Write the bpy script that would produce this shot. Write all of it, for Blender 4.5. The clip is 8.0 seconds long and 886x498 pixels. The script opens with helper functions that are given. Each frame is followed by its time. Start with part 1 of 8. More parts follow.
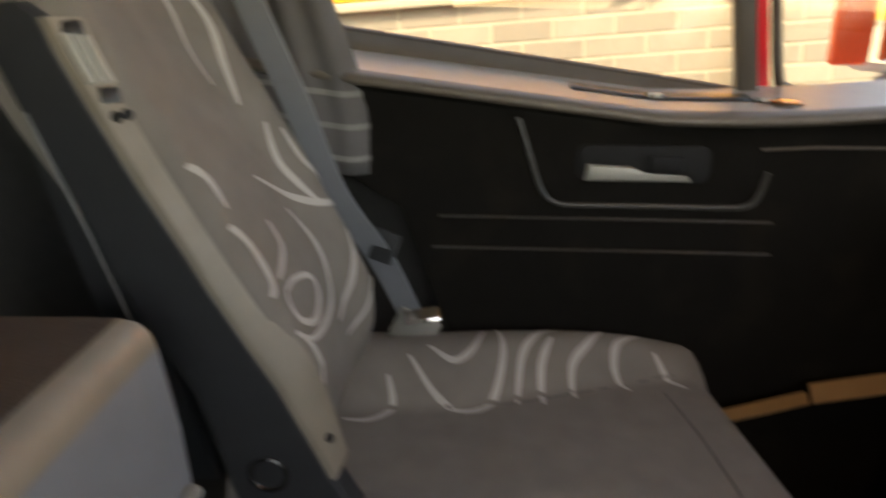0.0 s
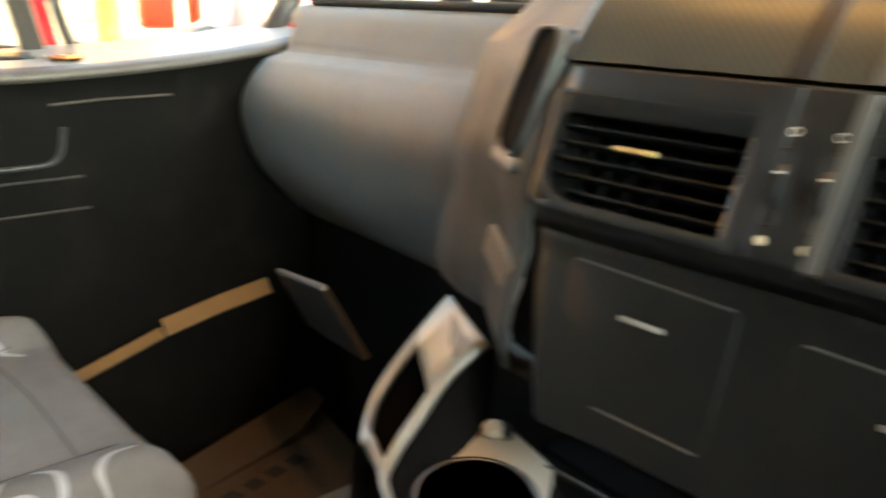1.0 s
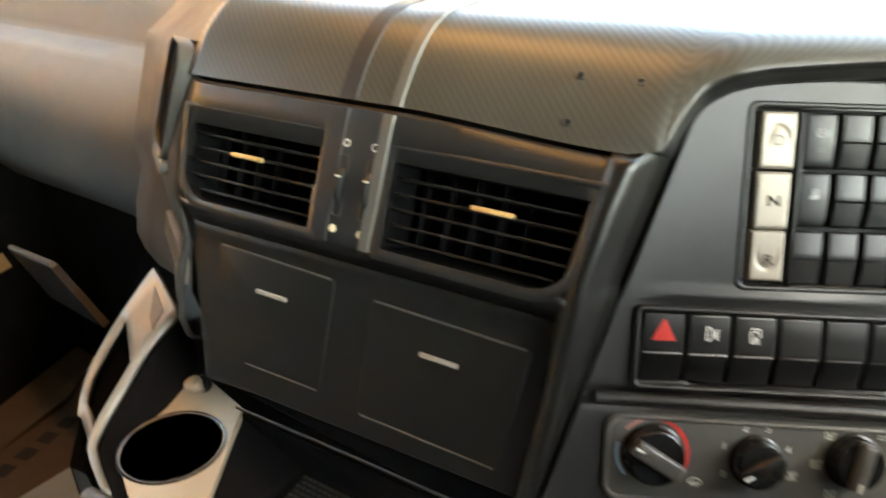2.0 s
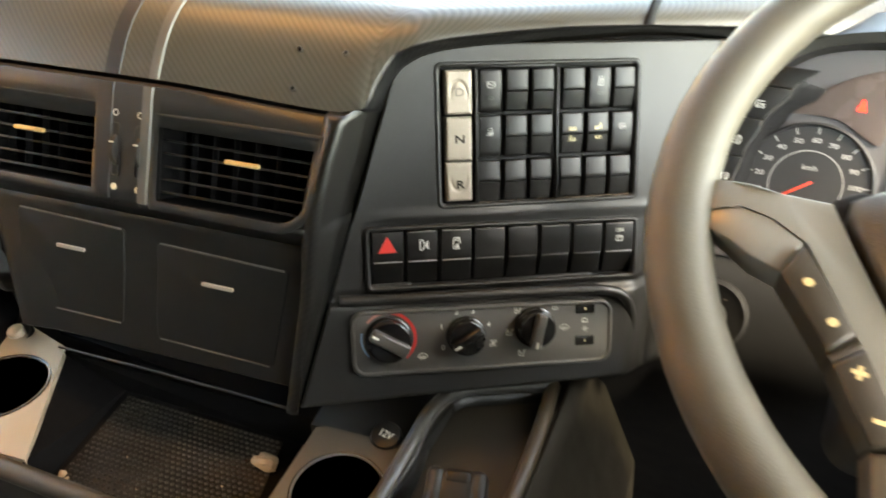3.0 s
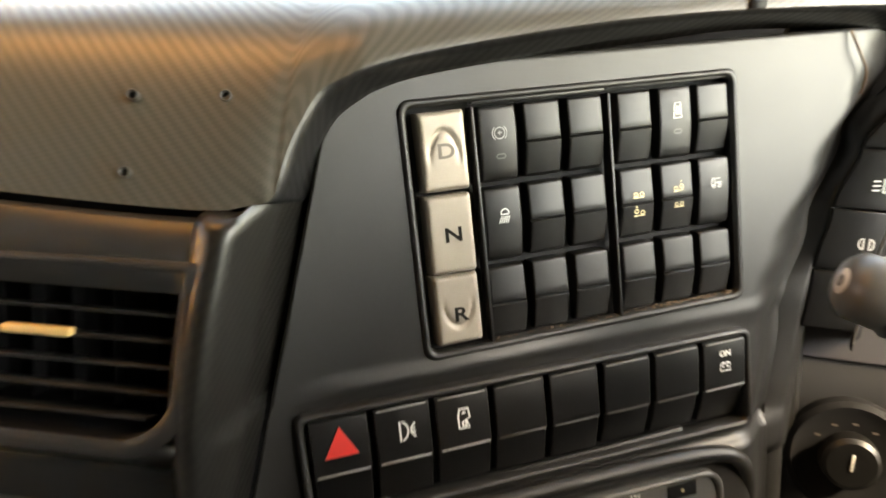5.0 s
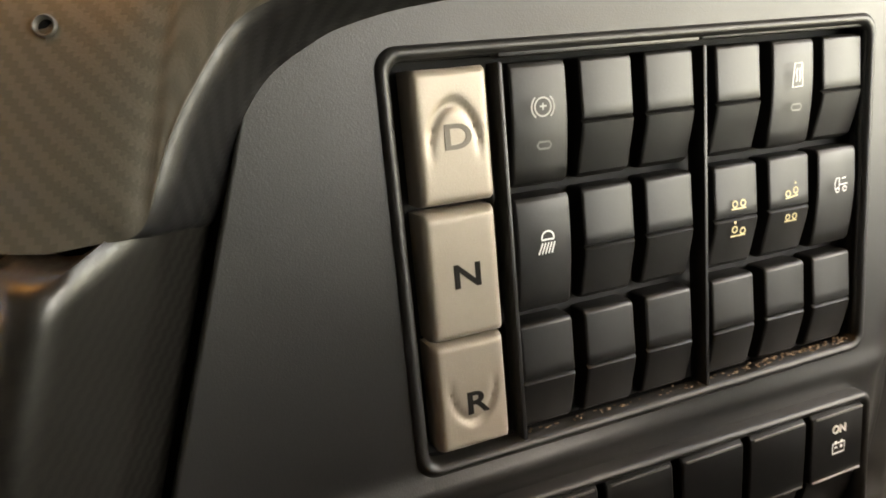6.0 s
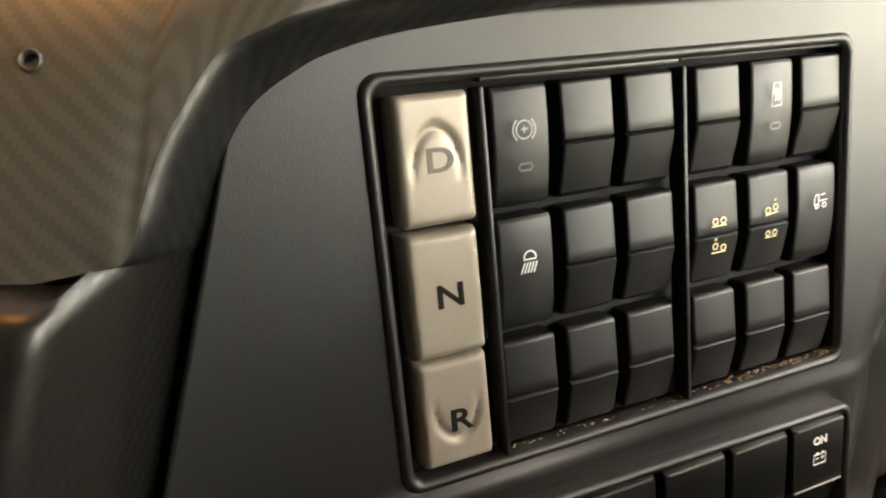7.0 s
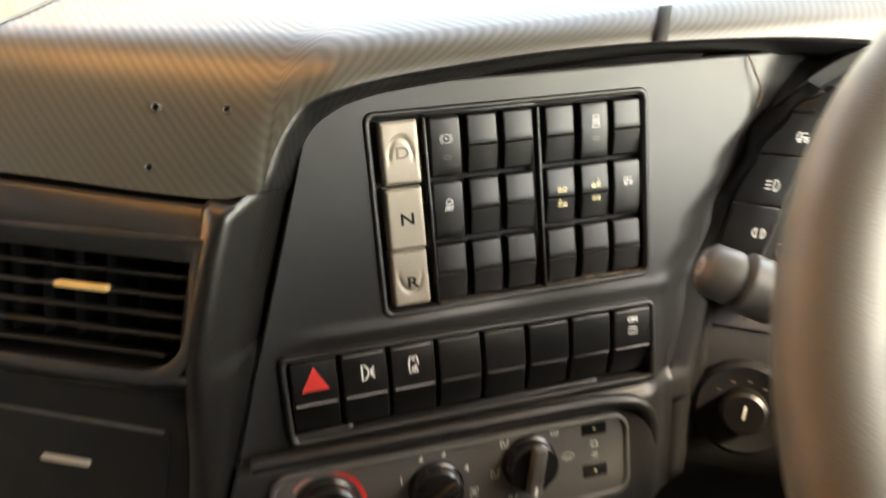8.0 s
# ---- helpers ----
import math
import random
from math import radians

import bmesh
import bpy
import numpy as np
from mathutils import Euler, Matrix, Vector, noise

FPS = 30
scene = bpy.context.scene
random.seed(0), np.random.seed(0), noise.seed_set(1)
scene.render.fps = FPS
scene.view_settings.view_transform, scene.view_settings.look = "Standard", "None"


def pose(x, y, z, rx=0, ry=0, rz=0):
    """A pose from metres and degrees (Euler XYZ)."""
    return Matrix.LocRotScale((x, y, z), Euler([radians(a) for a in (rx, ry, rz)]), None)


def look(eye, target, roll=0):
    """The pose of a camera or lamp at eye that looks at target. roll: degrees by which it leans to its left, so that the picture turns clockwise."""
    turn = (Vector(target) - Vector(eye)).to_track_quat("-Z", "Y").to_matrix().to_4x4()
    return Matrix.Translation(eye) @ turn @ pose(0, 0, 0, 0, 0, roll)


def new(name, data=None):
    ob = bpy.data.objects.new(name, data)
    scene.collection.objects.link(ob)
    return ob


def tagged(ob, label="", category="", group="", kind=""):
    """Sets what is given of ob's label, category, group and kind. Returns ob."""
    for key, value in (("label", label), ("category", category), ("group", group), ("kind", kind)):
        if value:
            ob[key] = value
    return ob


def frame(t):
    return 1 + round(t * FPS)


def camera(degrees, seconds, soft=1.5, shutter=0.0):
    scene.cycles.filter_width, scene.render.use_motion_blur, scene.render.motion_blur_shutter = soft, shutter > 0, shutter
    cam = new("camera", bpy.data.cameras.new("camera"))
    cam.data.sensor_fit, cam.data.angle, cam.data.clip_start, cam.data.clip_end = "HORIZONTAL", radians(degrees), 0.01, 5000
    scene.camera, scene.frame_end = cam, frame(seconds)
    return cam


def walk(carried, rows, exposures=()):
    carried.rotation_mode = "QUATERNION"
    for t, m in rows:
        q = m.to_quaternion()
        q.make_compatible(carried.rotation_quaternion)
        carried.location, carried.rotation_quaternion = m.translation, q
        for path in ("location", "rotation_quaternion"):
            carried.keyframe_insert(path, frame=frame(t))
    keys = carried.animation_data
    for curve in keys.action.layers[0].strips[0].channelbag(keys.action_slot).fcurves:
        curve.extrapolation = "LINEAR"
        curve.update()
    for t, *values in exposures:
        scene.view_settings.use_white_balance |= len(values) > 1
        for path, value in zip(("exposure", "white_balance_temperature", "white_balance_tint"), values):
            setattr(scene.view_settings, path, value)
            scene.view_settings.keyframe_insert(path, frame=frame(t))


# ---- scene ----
cam = camera(63.3, 8.0, 1.8, 0.45)

PATH = [
    (0, (-0.05, -0.005, 1.184), (-1.94, -0.066, 0.534), 0.7),
    (0.1, (-0.041, 0.031, 1.177), (-1.923, 0.042, 0.499), 0.8),
    (0.2, (-0.028, 0.06, 1.166), (-1.901, 0.182, 0.474), 1.1),
    (0.3, (-0.014, 0.08, 1.147), (-1.873, 0.346, 0.459), 1.3),
    (0.4, (0.005, 0.114, 1.129), (-1.831, 0.513, 0.445), 1.6),
    (0.5, (0.023, 0.139, 1.11), (-1.775, 0.704, 0.441), 1.7),
    (0.6, (0.032, 0.154, 1.109), (-1.704, 0.89, 0.44), 1.8),
    (0.7, (0.043, 0.162, 1.111), (-1.617, 1.061, 0.45), 2.2),
    (0.8, (0.057, 0.182, 1.121), (-1.532, 1.199, 0.457), 1.6),
    (0.9, (0.075, 0.201, 1.134), (-1.449, 1.312, 0.467), 1.1),
    (1, (0.098, 0.216, 1.14), (-1.359, 1.422, 0.491), 1.6),
    (1.2, (0.138, 0.236, 1.183), (-1.174, 1.574, 0.483), 0.5),
    (1.5, (0.185, 0.249, 1.212), (-0.973, 1.699, 0.467), 0.5),
    (2, (0.278, 0.255, 1.26), (-0.736, 1.722, 0.355), 0.0),
    (2.2, (0.312, 0.25, 1.274), (-0.634, 1.729, 0.316), 0.2),
    (3.3, (0.451, 0.177, 1.358), (-0.141, 1.704, 0.211), 0.5),
    (3.5, (0.451, 0.164, 1.359), (-0.131, 1.678, 0.189), 0.3),
    (4, (0.427, 0.189, 1.333), (-0.129, 1.73, 0.186), -0.1),
    (4.2, (0.402, 0.232, 1.313), (-0.152, 1.81, 0.217), -0.3),
    (4.5, (0.355, 0.316, 1.282), (-0.199, 1.953, 0.276), -1.1),
    (4.7, (0.324, 0.384, 1.263), (-0.209, 2.045, 0.284), -1.5),
    (5.8, (0.228, 0.596, 1.185), (-0.048, 2.264, 0.116), 1.2),
    (6, (0.224, 0.607, 1.181), (-0.055, 2.28, 0.12), 1.5),
    (6.5, (0.223, 0.615, 1.178), (-0.039, 2.293, 0.12), 1.8),
    (7, (0.228, 0.608, 1.189), (-0.041, 2.282, 0.128), 1.5),
    (7.5, (0.264, 0.533, 1.235), (-0.084, 2.194, 0.176), 0.7),
    (7.8, (0.305, 0.456, 1.277), (-0.123, 2.096, 0.213), 0.0),
    (8, (0.342, 0.405, 1.297), (-0.136, 2.014, 0.21), -0.4),
]
EXPOSURES = [(0, 3.8, 9900, 10), (0.3, 4.28, 10000, 6), (0.8, 5.25, 8900, -5), (1.4, 5.62, 9000, -3), (2, 5.58, 9500, 0), (4, 5.55, 10000, 3), (4.7, 5.45, 10800, 5), (5.8, 5.0, 11400, 10), (6.5, 4.85, 11800, 10), (7, 4.88, 11500, 9), (7.5, 5.1, 10400, 3), (8, 5.28, 11000, 8)]
walk(cam, [(t, look(e, g, r)) for t, e, g, r in PATH], EXPOSURES)

# ---- world and large lights ----
world = bpy.data.worlds.new("world")
scene.world = world
world.use_nodes = True
wn = world.node_tree.nodes
sky = wn.new("ShaderNodeTexSky")
sky.sky_type, sky.sun_disc = "NISHITA", False
sky.sun_elevation, sky.sun_rotation = radians(50), radians(100)
world.node_tree.links.new(sky.outputs[0], wn["Background"].inputs[0])
wn["Background"].inputs[1].default_value = 0.12
sun = new("sun", bpy.data.lights.new("sun", "SUN"))
sun.data.energy, sun.data.angle, sun.data.color = 0.7, radians(14), (1.0, 0.95, 0.88)
sun.matrix_world = look((0.633, -0.112, 0.766), (0, 0, 0))


# ---- small builders ----
BASE = {}


def thing(name, at, label, category, group="", kind=""):
    ob = new(name)
    ob.location = at
    ob.empty_display_size = 0.05
    BASE[ob.name] = Matrix.Translation(at)
    return tagged(ob, label, category, group, kind)


def mesh(name, bm, material, smooth=30):
    me = bpy.data.meshes.new(name)
    bm.normal_update()
    bm.to_mesh(me)
    bm.free()
    me.materials.append(material)
    if smooth:
        me.shade_smooth()
        me.set_sharp_from_angle(angle=radians(smooth))
    return me


def part(name, bm, material, parent, label="", smooth=30):
    ob = new(name, mesh(name, bm, material, smooth))
    ob.parent = parent
    if parent.name in BASE:
        ob.matrix_parent_inverse = BASE[parent.name].inverted()
    return tagged(ob, label)


def again(name, ob, parent, m, label=""):
    """Another part on the mesh of ob, moved by m."""
    nb = new(name, ob.data)
    nb.parent = parent
    if parent.name in BASE:
        nb.matrix_parent_inverse = BASE[parent.name].inverted()
    nb.matrix_basis = m
    return tagged(nb, label)


def solo(name, bm, material, label, category, group="", kind="", smooth=30):
    return tagged(new(name, mesh(name, bm, material, smooth)), label, category, group, kind)


def B():
    return bmesh.new()


def box(bm, c, s, bev=0.002, seg=2, m=None):
    geo = bmesh.ops.create_cube(bm, size=1.0)
    vs = geo["verts"]
    bmesh.ops.scale(bm, vec=s, verts=vs)
    bmesh.ops.translate(bm, vec=c, verts=vs)
    if bev:
        es = list({e for v in vs for e in v.link_edges})
        made = bmesh.ops.bevel(bm, geom=es, offset=bev, segments=seg, affect="EDGES", profile=0.5, clamp_overlap=True)
        vs = list({v for f in made["faces"] for v in f.verts} | {v for v in vs if v.is_valid})
    if m is not None:
        bmesh.ops.transform(bm, matrix=m, verts=vs)
    return vs


def rrect(cx, cy, w, h, r, seg=5):
    pts = []
    for qx, qy, a0 in ((1, 1, 0), (-1, 1, 90), (-1, -1, 180), (1, -1, 270)):
        for i in range(seg + 1):
            a = radians(a0 + 90 * i / seg)
            pts.append((cx + qx * (w / 2 - r) + r * math.cos(a), cy + qy * (h / 2 - r) + r * math.sin(a)))
    return pts


def skin(bm, loops, close=True, cap=(True, True)):
    """Joins loops of points, all of one length, into a skin."""
    rows = [[bm.verts.new(p) for p in lp] for lp in loops]
    n = len(rows[0])
    for a, b in zip(rows, rows[1:]):
        for i in range(n if close else n - 1):
            j = (i + 1) % n
            bm.faces.new((a[i], a[j], b[j], b[i]))
    if close and cap[0]:
        bm.faces.new(rows[0][::-1])
    if close and cap[1]:
        bm.faces.new(rows[-1])
    return rows


def prism(bm, pts, z0, z1, bev=0.0, shrink=None):
    """A flat shape drawn up from z0 to z1, its upper edge rounded by bev."""
    cx, cy = sum(p[0] for p in pts) / len(pts), sum(p[1] for p in pts) / len(pts)
    ex, ey = max(abs(p[0] - cx) for p in pts), max(abs(p[1] - cy) for p in pts)

    def lp(inset, z):
        return [(cx + (x - cx) * (1 - inset / ex), cy + (y - cy) * (1 - inset / ey), z) for x, y in pts]
    loops = [lp(0, z0)]
    if bev:
        for k in range(4):
            a = radians(30 * k)
            loops.append(lp(bev * (1 - math.cos(a)), z1 - bev * (1 - math.sin(a))))
    else:
        loops.append(lp(0, z1))
    return skin(bm, loops)


def frame_ring(bm, outer, inner, z0, z1, rnd=0.0):
    """A frame between two outlines of one length; its face is rounded by rnd."""
    loops = [[(x, y, z0) for x, y in outer]]
    for k in range(5):
        f = k / 4
        bulge = rnd * math.sin(math.pi * f)
        loops.append([(a + (c - a) * f, b + (d - b) * f, z1 + bulge) for (a, b), (c, d) in zip(outer, inner)])
    loops.append([(x, y, z0) for x, y in inner])
    return skin(bm, loops, cap=(False, False))


def tube(bm, pts, r, seg=10, closed=False, flat=1.0):
    pts = [Vector(p) for p in pts]
    n = len(pts)
    loops, up = [], None
    for i, p in enumerate(pts):
        a = pts[(i - 1) % n] if closed else pts[max(i - 1, 0)]
        b = pts[(i + 1) % n] if closed else pts[min(i + 1, n - 1)]
        d = (b - a).normalized()
        if up is None:
            up = Vector((0, 0, 1)) if abs(d.z) < 0.9 else Vector((0, 1, 0))
        side = d.cross(up).normalized()
        up = side.cross(d).normalized()
        rr = r[i] if isinstance(r, (list, tuple)) else r
        loops.append([p + rr * (math.cos(t) * side + flat * math.sin(t) * up) for t in (2 * math.pi * k / seg for k in range(seg))])
    if closed:
        loops.append(loops[0])
        rows = [[bm.verts.new(p) for p in lp] for lp in loops[:-1]]
        rows.append(rows[0])
        for a, b in zip(rows, rows[1:]):
            for i in range(seg):
                bm.faces.new((a[i], a[(i + 1) % seg], b[(i + 1) % seg], b[i]))
    else:
        skin(bm, loops)


def lathe(bm, prof, seg=32, m=None):
    loops = [[(r * math.cos(2 * math.pi * k / seg), r * math.sin(2 * math.pi * k / seg), z) for k in range(seg)] for r, z in prof]
    if m is not None:
        loops = [[m @ Vector(p) for p in lp] for lp in loops]
    return skin(bm, loops)


def sheet(bm, rows, uvs=None):
    """An open sheet through rows of points, with its uv in metres."""
    vs = [[bm.verts.new(p) for p in r] for r in rows]
    uv = bm.loops.layers.uv.verify()
    length = {}
    for i, r in enumerate(vs):
        for j, v in enumerate(r):
            if uvs:
                length[v] = uvs[i][j]
            else:
                du = sum((r[k].co - r[k - 1].co).length for k in range(1, j + 1))
                dv = sum((vs[k][j].co - vs[k - 1][j].co).length for k in range(1, i + 1))
                length[v] = (du, dv)
    for a, b in zip(vs, vs[1:]):
        for i in range(len(a) - 1):
            f = bm.faces.new((a[i], a[i + 1], b[i + 1], b[i]))
            for lo in f.loops:
                lo[uv].uv = length[lo.vert]
    return vs


def thick(ob, d, offset=-1):
    md = ob.modifiers.new("thickness", "SOLIDIFY")
    md.thickness, md.offset = d, offset
    return ob


def curve_pts(pts, n):
    """n points along a smooth line through pts, evenly by stretch."""
    P = [Vector(p) for p in pts]
    out = []
    for i in range(n):
        s = i / (n - 1) * (len(P) - 1)
        k = min(int(s), len(P) - 2)
        f = s - k
        p0, p1, p2, p3 = P[max(k - 1, 0)], P[k], P[k + 1], P[min(k + 2, len(P) - 1)]
        out.append(0.5 * ((2 * p1) + (p2 - p0) * f + (2 * p0 - 5 * p1 + 4 * p2 - p3) * f * f + (3 * p1 - p0 - 3 * p2 + p3) * f ** 3))
    return out


def stroke(bm, pts, w, z=0.0, h=0.0002, closed=False):
    """A painted line of width w through flat points."""
    pts = [Vector((p[0], p[1])) for p in pts]
    if closed:
        pts = pts + [pts[0], pts[1]]
    L, R = [], []
    for i, p in enumerate(pts):
        a, b = pts[max(i - 1, 0)], pts[min(i + 1, len(pts) - 1)]
        d = (b - a).normalized()
        nrm = Vector((-d.y, d.x)) * w / 2
        L.append(p + nrm)
        R.append(p - nrm)
    if closed:
        L, R = L[1:], R[1:]
    for zz in (z + h,):
        lv = [bm.verts.new((p.x, p.y, zz)) for p in L]
        rv = [bm.verts.new((p.x, p.y, zz)) for p in R]
        for i in range(len(lv) - 1):
            bm.faces.new((lv[i], rv[i], rv[i + 1], lv[i + 1]))


def arc(cx, cy, r, a0, a1, n=12, ry=None):
    ry = ry or r
    return [(cx + r * math.cos(radians(a0 + (a1 - a0) * i / (n - 1))), cy + ry * math.sin(radians(a0 + (a1 - a0) * i / (n - 1)))) for i in range(n)]


def letters(text, size, m, wide=1.0, bold=0.0, depth=0.00025):
    """The mesh of a word in the built-in font, its middle at the pose m."""
    cu = bpy.data.curves.new("letters", "FONT")
    cu.body, cu.size, cu.align_x, cu.align_y, cu.offset, cu.extrude, cu.resolution_u = text, size, "CENTER", "CENTER", bold, depth, 4
    ob = new("letters", cu)
    dg = bpy.context.evaluated_depsgraph_get()
    me = bpy.data.meshes.new_from_object(ob.evaluated_get(dg))
    bpy.data.objects.remove(ob)
    bpy.data.curves.remove(cu)
    bm = bmesh.new()
    bm.from_mesh(me)
    bpy.data.meshes.remove(me)
    bmesh.ops.scale(bm, vec=(wide, 1, 1), verts=bm.verts)
    bm.transform(m)
    return bm


# ---- materials ----
def material(name, base, rough=0.5, metal=0.0, grain=0.0, grain_size=0.001, vary=0.0, vary_size=0.05, dirt=None, dirt_size=0.08,
             dirt_amount=0.3, spec=0.5, coat=0.0, cells=False, rough_vary=0.1):
    ma = bpy.data.materials.new(name)
    ma.use_nodes = True
    nt = ma.node_tree
    nd, lk = nt.nodes, nt.links
    bs = nd["Principled BSDF"]
    bs.inputs["Base Color"].default_value = (*base, 1)
    bs.inputs["Roughness"].default_value = rough
    bs.inputs["Metallic"].default_value = metal
    bs.inputs["Specular IOR Level"].default_value = spec
    bs.inputs["Coat Weight"].default_value = coat
    co = nd.new("ShaderNodeTexCoord").outputs["Object"]

    def tex(size, detail=3.0, kind="ShaderNodeTexNoise"):
        n = nd.new(kind)
        n.inputs["Scale"].default_value = 1.0 / size
        if kind == "ShaderNodeTexNoise":
            n.inputs["Detail"].default_value = detail
        lk.new(co, n.inputs["Vector"])
        return n
    colour = None
    if vary:
        n = tex(vary_size)
        mix = nd.new("ShaderNodeMix")
        mix.data_type = "RGBA"
        mix.inputs["A"].default_value = (*[c * (1 - vary) for c in base], 1)
        mix.inputs["B"].default_value = (*[min(c * (1 + vary), 1) for c in base], 1)
        lk.new(n.outputs["Fac"], mix.inputs["Factor"])
        colour = mix.outputs["Result"]
    if dirt:
        n = tex(dirt_size, 6.0)
        ramp = nd.new("ShaderNodeMapRange")
        ramp.inputs["From Min"].default_value, ramp.inputs["From Max"].default_value = 0.52, 0.75
        ramp.inputs["To Max"].default_value = dirt_amount
        lk.new(n.outputs["Fac"], ramp.inputs["Value"])
        mix = nd.new("ShaderNodeMix")
        mix.data_type = "RGBA"
        mix.inputs["A"].default_value = (*base, 1)
        if colour:
            lk.new(colour, mix.inputs["A"])
        mix.inputs["B"].default_value = (*dirt, 1)
        lk.new(ramp.outputs["Result"], mix.inputs["Factor"])
        colour = mix.outputs["Result"]
    if colour:
        lk.new(colour, bs.inputs["Base Color"])
    if rough_vary:
        n = tex(0.03, 5.0)
        mr = nd.new("ShaderNodeMapRange")
        mr.inputs["To Min"].default_value, mr.inputs["To Max"].default_value = max(rough - rough_vary, 0.02), min(rough + rough_vary, 1)
        lk.new(n.outputs["Fac"], mr.inputs["Value"])
        lk.new(mr.outputs["Result"], bs.inputs["Roughness"])
    if grain:
        n = tex(grain_size, 4.0, "ShaderNodeTexVoronoi" if cells else "ShaderNodeTexNoise")
        bp = nd.new("ShaderNodeBump")
        bp.inputs["Strength"].default_value = grain
        bp.inputs["Distance"].default_value = grain_size * 0.5
        lk.new(n.outputs["Distance" if cells else "Fac"], bp.inputs["Height"])
        lk.new(bp.outputs["Normal"], bs.inputs["Normal"])
    return ma


def carbon_material(name, dark, light, cell):
    """Grey plastic with a printed and embossed twill weave, laid by the sheet's uv."""
    ma = material(name, dark, 0.42, rough_vary=0)
    nt = ma.node_tree
    nd, lk = nt.nodes, nt.links
    bs = nd["Principled BSDF"]
    uv = nd.new("ShaderNodeUVMap")
    sep = nd.new("ShaderNodeSeparateXYZ")
    lk.new(uv.outputs[0], sep.inputs[0])

    def math_node(op, a, b=None):
        n = nd.new("ShaderNodeMath")
        n.operation = op
        for i, v in enumerate((a, b)):
            if v is None:
                continue
            if isinstance(v, (int, float)):
                n.inputs[i].default_value = v
            else:
                lk.new(v, n.inputs[i])
        return n.outputs[0]
    a = math_node("FLOOR", math_node("DIVIDE", sep.outputs[0], cell))
    b = math_node("FLOOR", math_node("DIVIDE", sep.outputs[1], cell))
    k = math_node("FLOORED_MODULO", math_node("ADD", a, b), 4.0)
    warp = math_node("LESS_THAN", k, 1.5)
    n = nd.new("ShaderNodeTexNoise")
    n.inputs["Scale"].default_value, n.inputs["Detail"].default_value = 9.0, 5.0
    co = nd.new("ShaderNodeTexCoord")
    lk.new(co.outputs["Object"], n.inputs["Vector"])
    fac = math_node("MULTIPLY", warp, n.outputs["Fac"])
    mix = nd.new("ShaderNodeMix")
    mix.data_type = "RGBA"
    mix.inputs["A"].default_value, mix.inputs["B"].default_value = (*dark, 1), (*light, 1)
    lk.new(fac, mix.inputs["Factor"])
    lk.new(mix.outputs["Result"], bs.inputs["Base Color"])
    rg = nd.new("ShaderNodeMapRange")
    rg.inputs["To Min"].default_value, rg.inputs["To Max"].default_value = 0.40, 0.33
    lk.new(warp, rg.inputs["Value"])
    lk.new(rg.outputs["Result"], bs.inputs["Roughness"])
    fine = nd.new("ShaderNodeTexNoise")
    fine.inputs["Scale"].default_value = 1500.0
    lk.new(co.outputs["Object"], fine.inputs["Vector"])
    h = math_node("ADD", math_node("MULTIPLY", warp, 0.6), fine.outputs["Fac"])
    bp = nd.new("ShaderNodeBump")
    bp.inputs["Strength"].default_value, bp.inputs["Distance"].default_value = 0.18, 0.0003
    lk.new(h, bp.inputs["Height"])
    lk.new(bp.outputs["Normal"], bs.inputs["Normal"])
    return ma


def glow(name, colour, strength):
    ma = material(name, (0.02, 0.02, 0.02), 0.4, rough_vary=0)
    bs = ma.node_tree.nodes["Principled BSDF"]
    bs.inputs["Emission Color"].default_value = (*colour, 1)
    bs.inputs["Emission Strength"].default_value = strength
    return ma


def fabric_material():
    """Grey-brown woven cloth."""
    ma = material("seat_cloth", (0.175, 0.155, 0.138), 0.9, grain=0.35, grain_size=0.0012, vary=0.18, vary_size=0.05, spec=0.2)
    return ma


GRAIN = material("grained_plastic", (0.0125, 0.0121, 0.0115), 0.42, grain=0.17, grain_size=0.0005, vary=0.18, vary_size=0.06, cells=True,
                 dirt=(0.02, 0.0185, 0.016), dirt_size=0.09, dirt_amount=0.3, rough_vary=0.05)
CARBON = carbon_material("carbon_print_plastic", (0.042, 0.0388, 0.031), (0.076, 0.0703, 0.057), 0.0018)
# darker copy of the pad print: the strip flank's shade is in it
CARBONSTRIPSHADE = carbon_material("carbon_print_strip_shaded", (0.0042, 0.0038, 0.0032), (0.0125, 0.0116, 0.0097), 0.0020)
CARBONSHADE = carbon_material("carbon_print_shaded", (0.0030, 0.0030, 0.0034), (0.0160, 0.0160, 0.0165), 0.0018)
BLACK = material("black_plastic", (0.012, 0.012, 0.0125), 0.4, grain=0.2, grain_size=0.0008, vary=0.15, vary_size=0.03,
                 dirt=(0.07, 0.065, 0.055), dirt_size=0.05, dirt_amount=0.15)
# near-black that puts the shade of depth into holes, gaps and hollows
VOIDBLACK = material("void_black", (0.005, 0.005, 0.0055), 0.95, spec=0.05, grain=0.3, grain_size=0.002, vary=0.3, vary_size=0.01)
# darker copy of the stack plastic; shade under the vents is in it
DRAWERSHADED = material("drawer_plastic_shaded", (0.0075, 0.0072, 0.0066), 0.45, spec=0.32, grain=0.1, grain_size=0.0007, vary=0.2, vary_size=0.05, cells=True, dirt=(0.016, 0.0145, 0.012), dirt_size=0.07, dirt_amount=0.4)
DARKCAVE = material("matt_black_plastic", (0.009, 0.009, 0.0098), 0.7, spec=0.2, vary=0.2, vary_size=0.04)
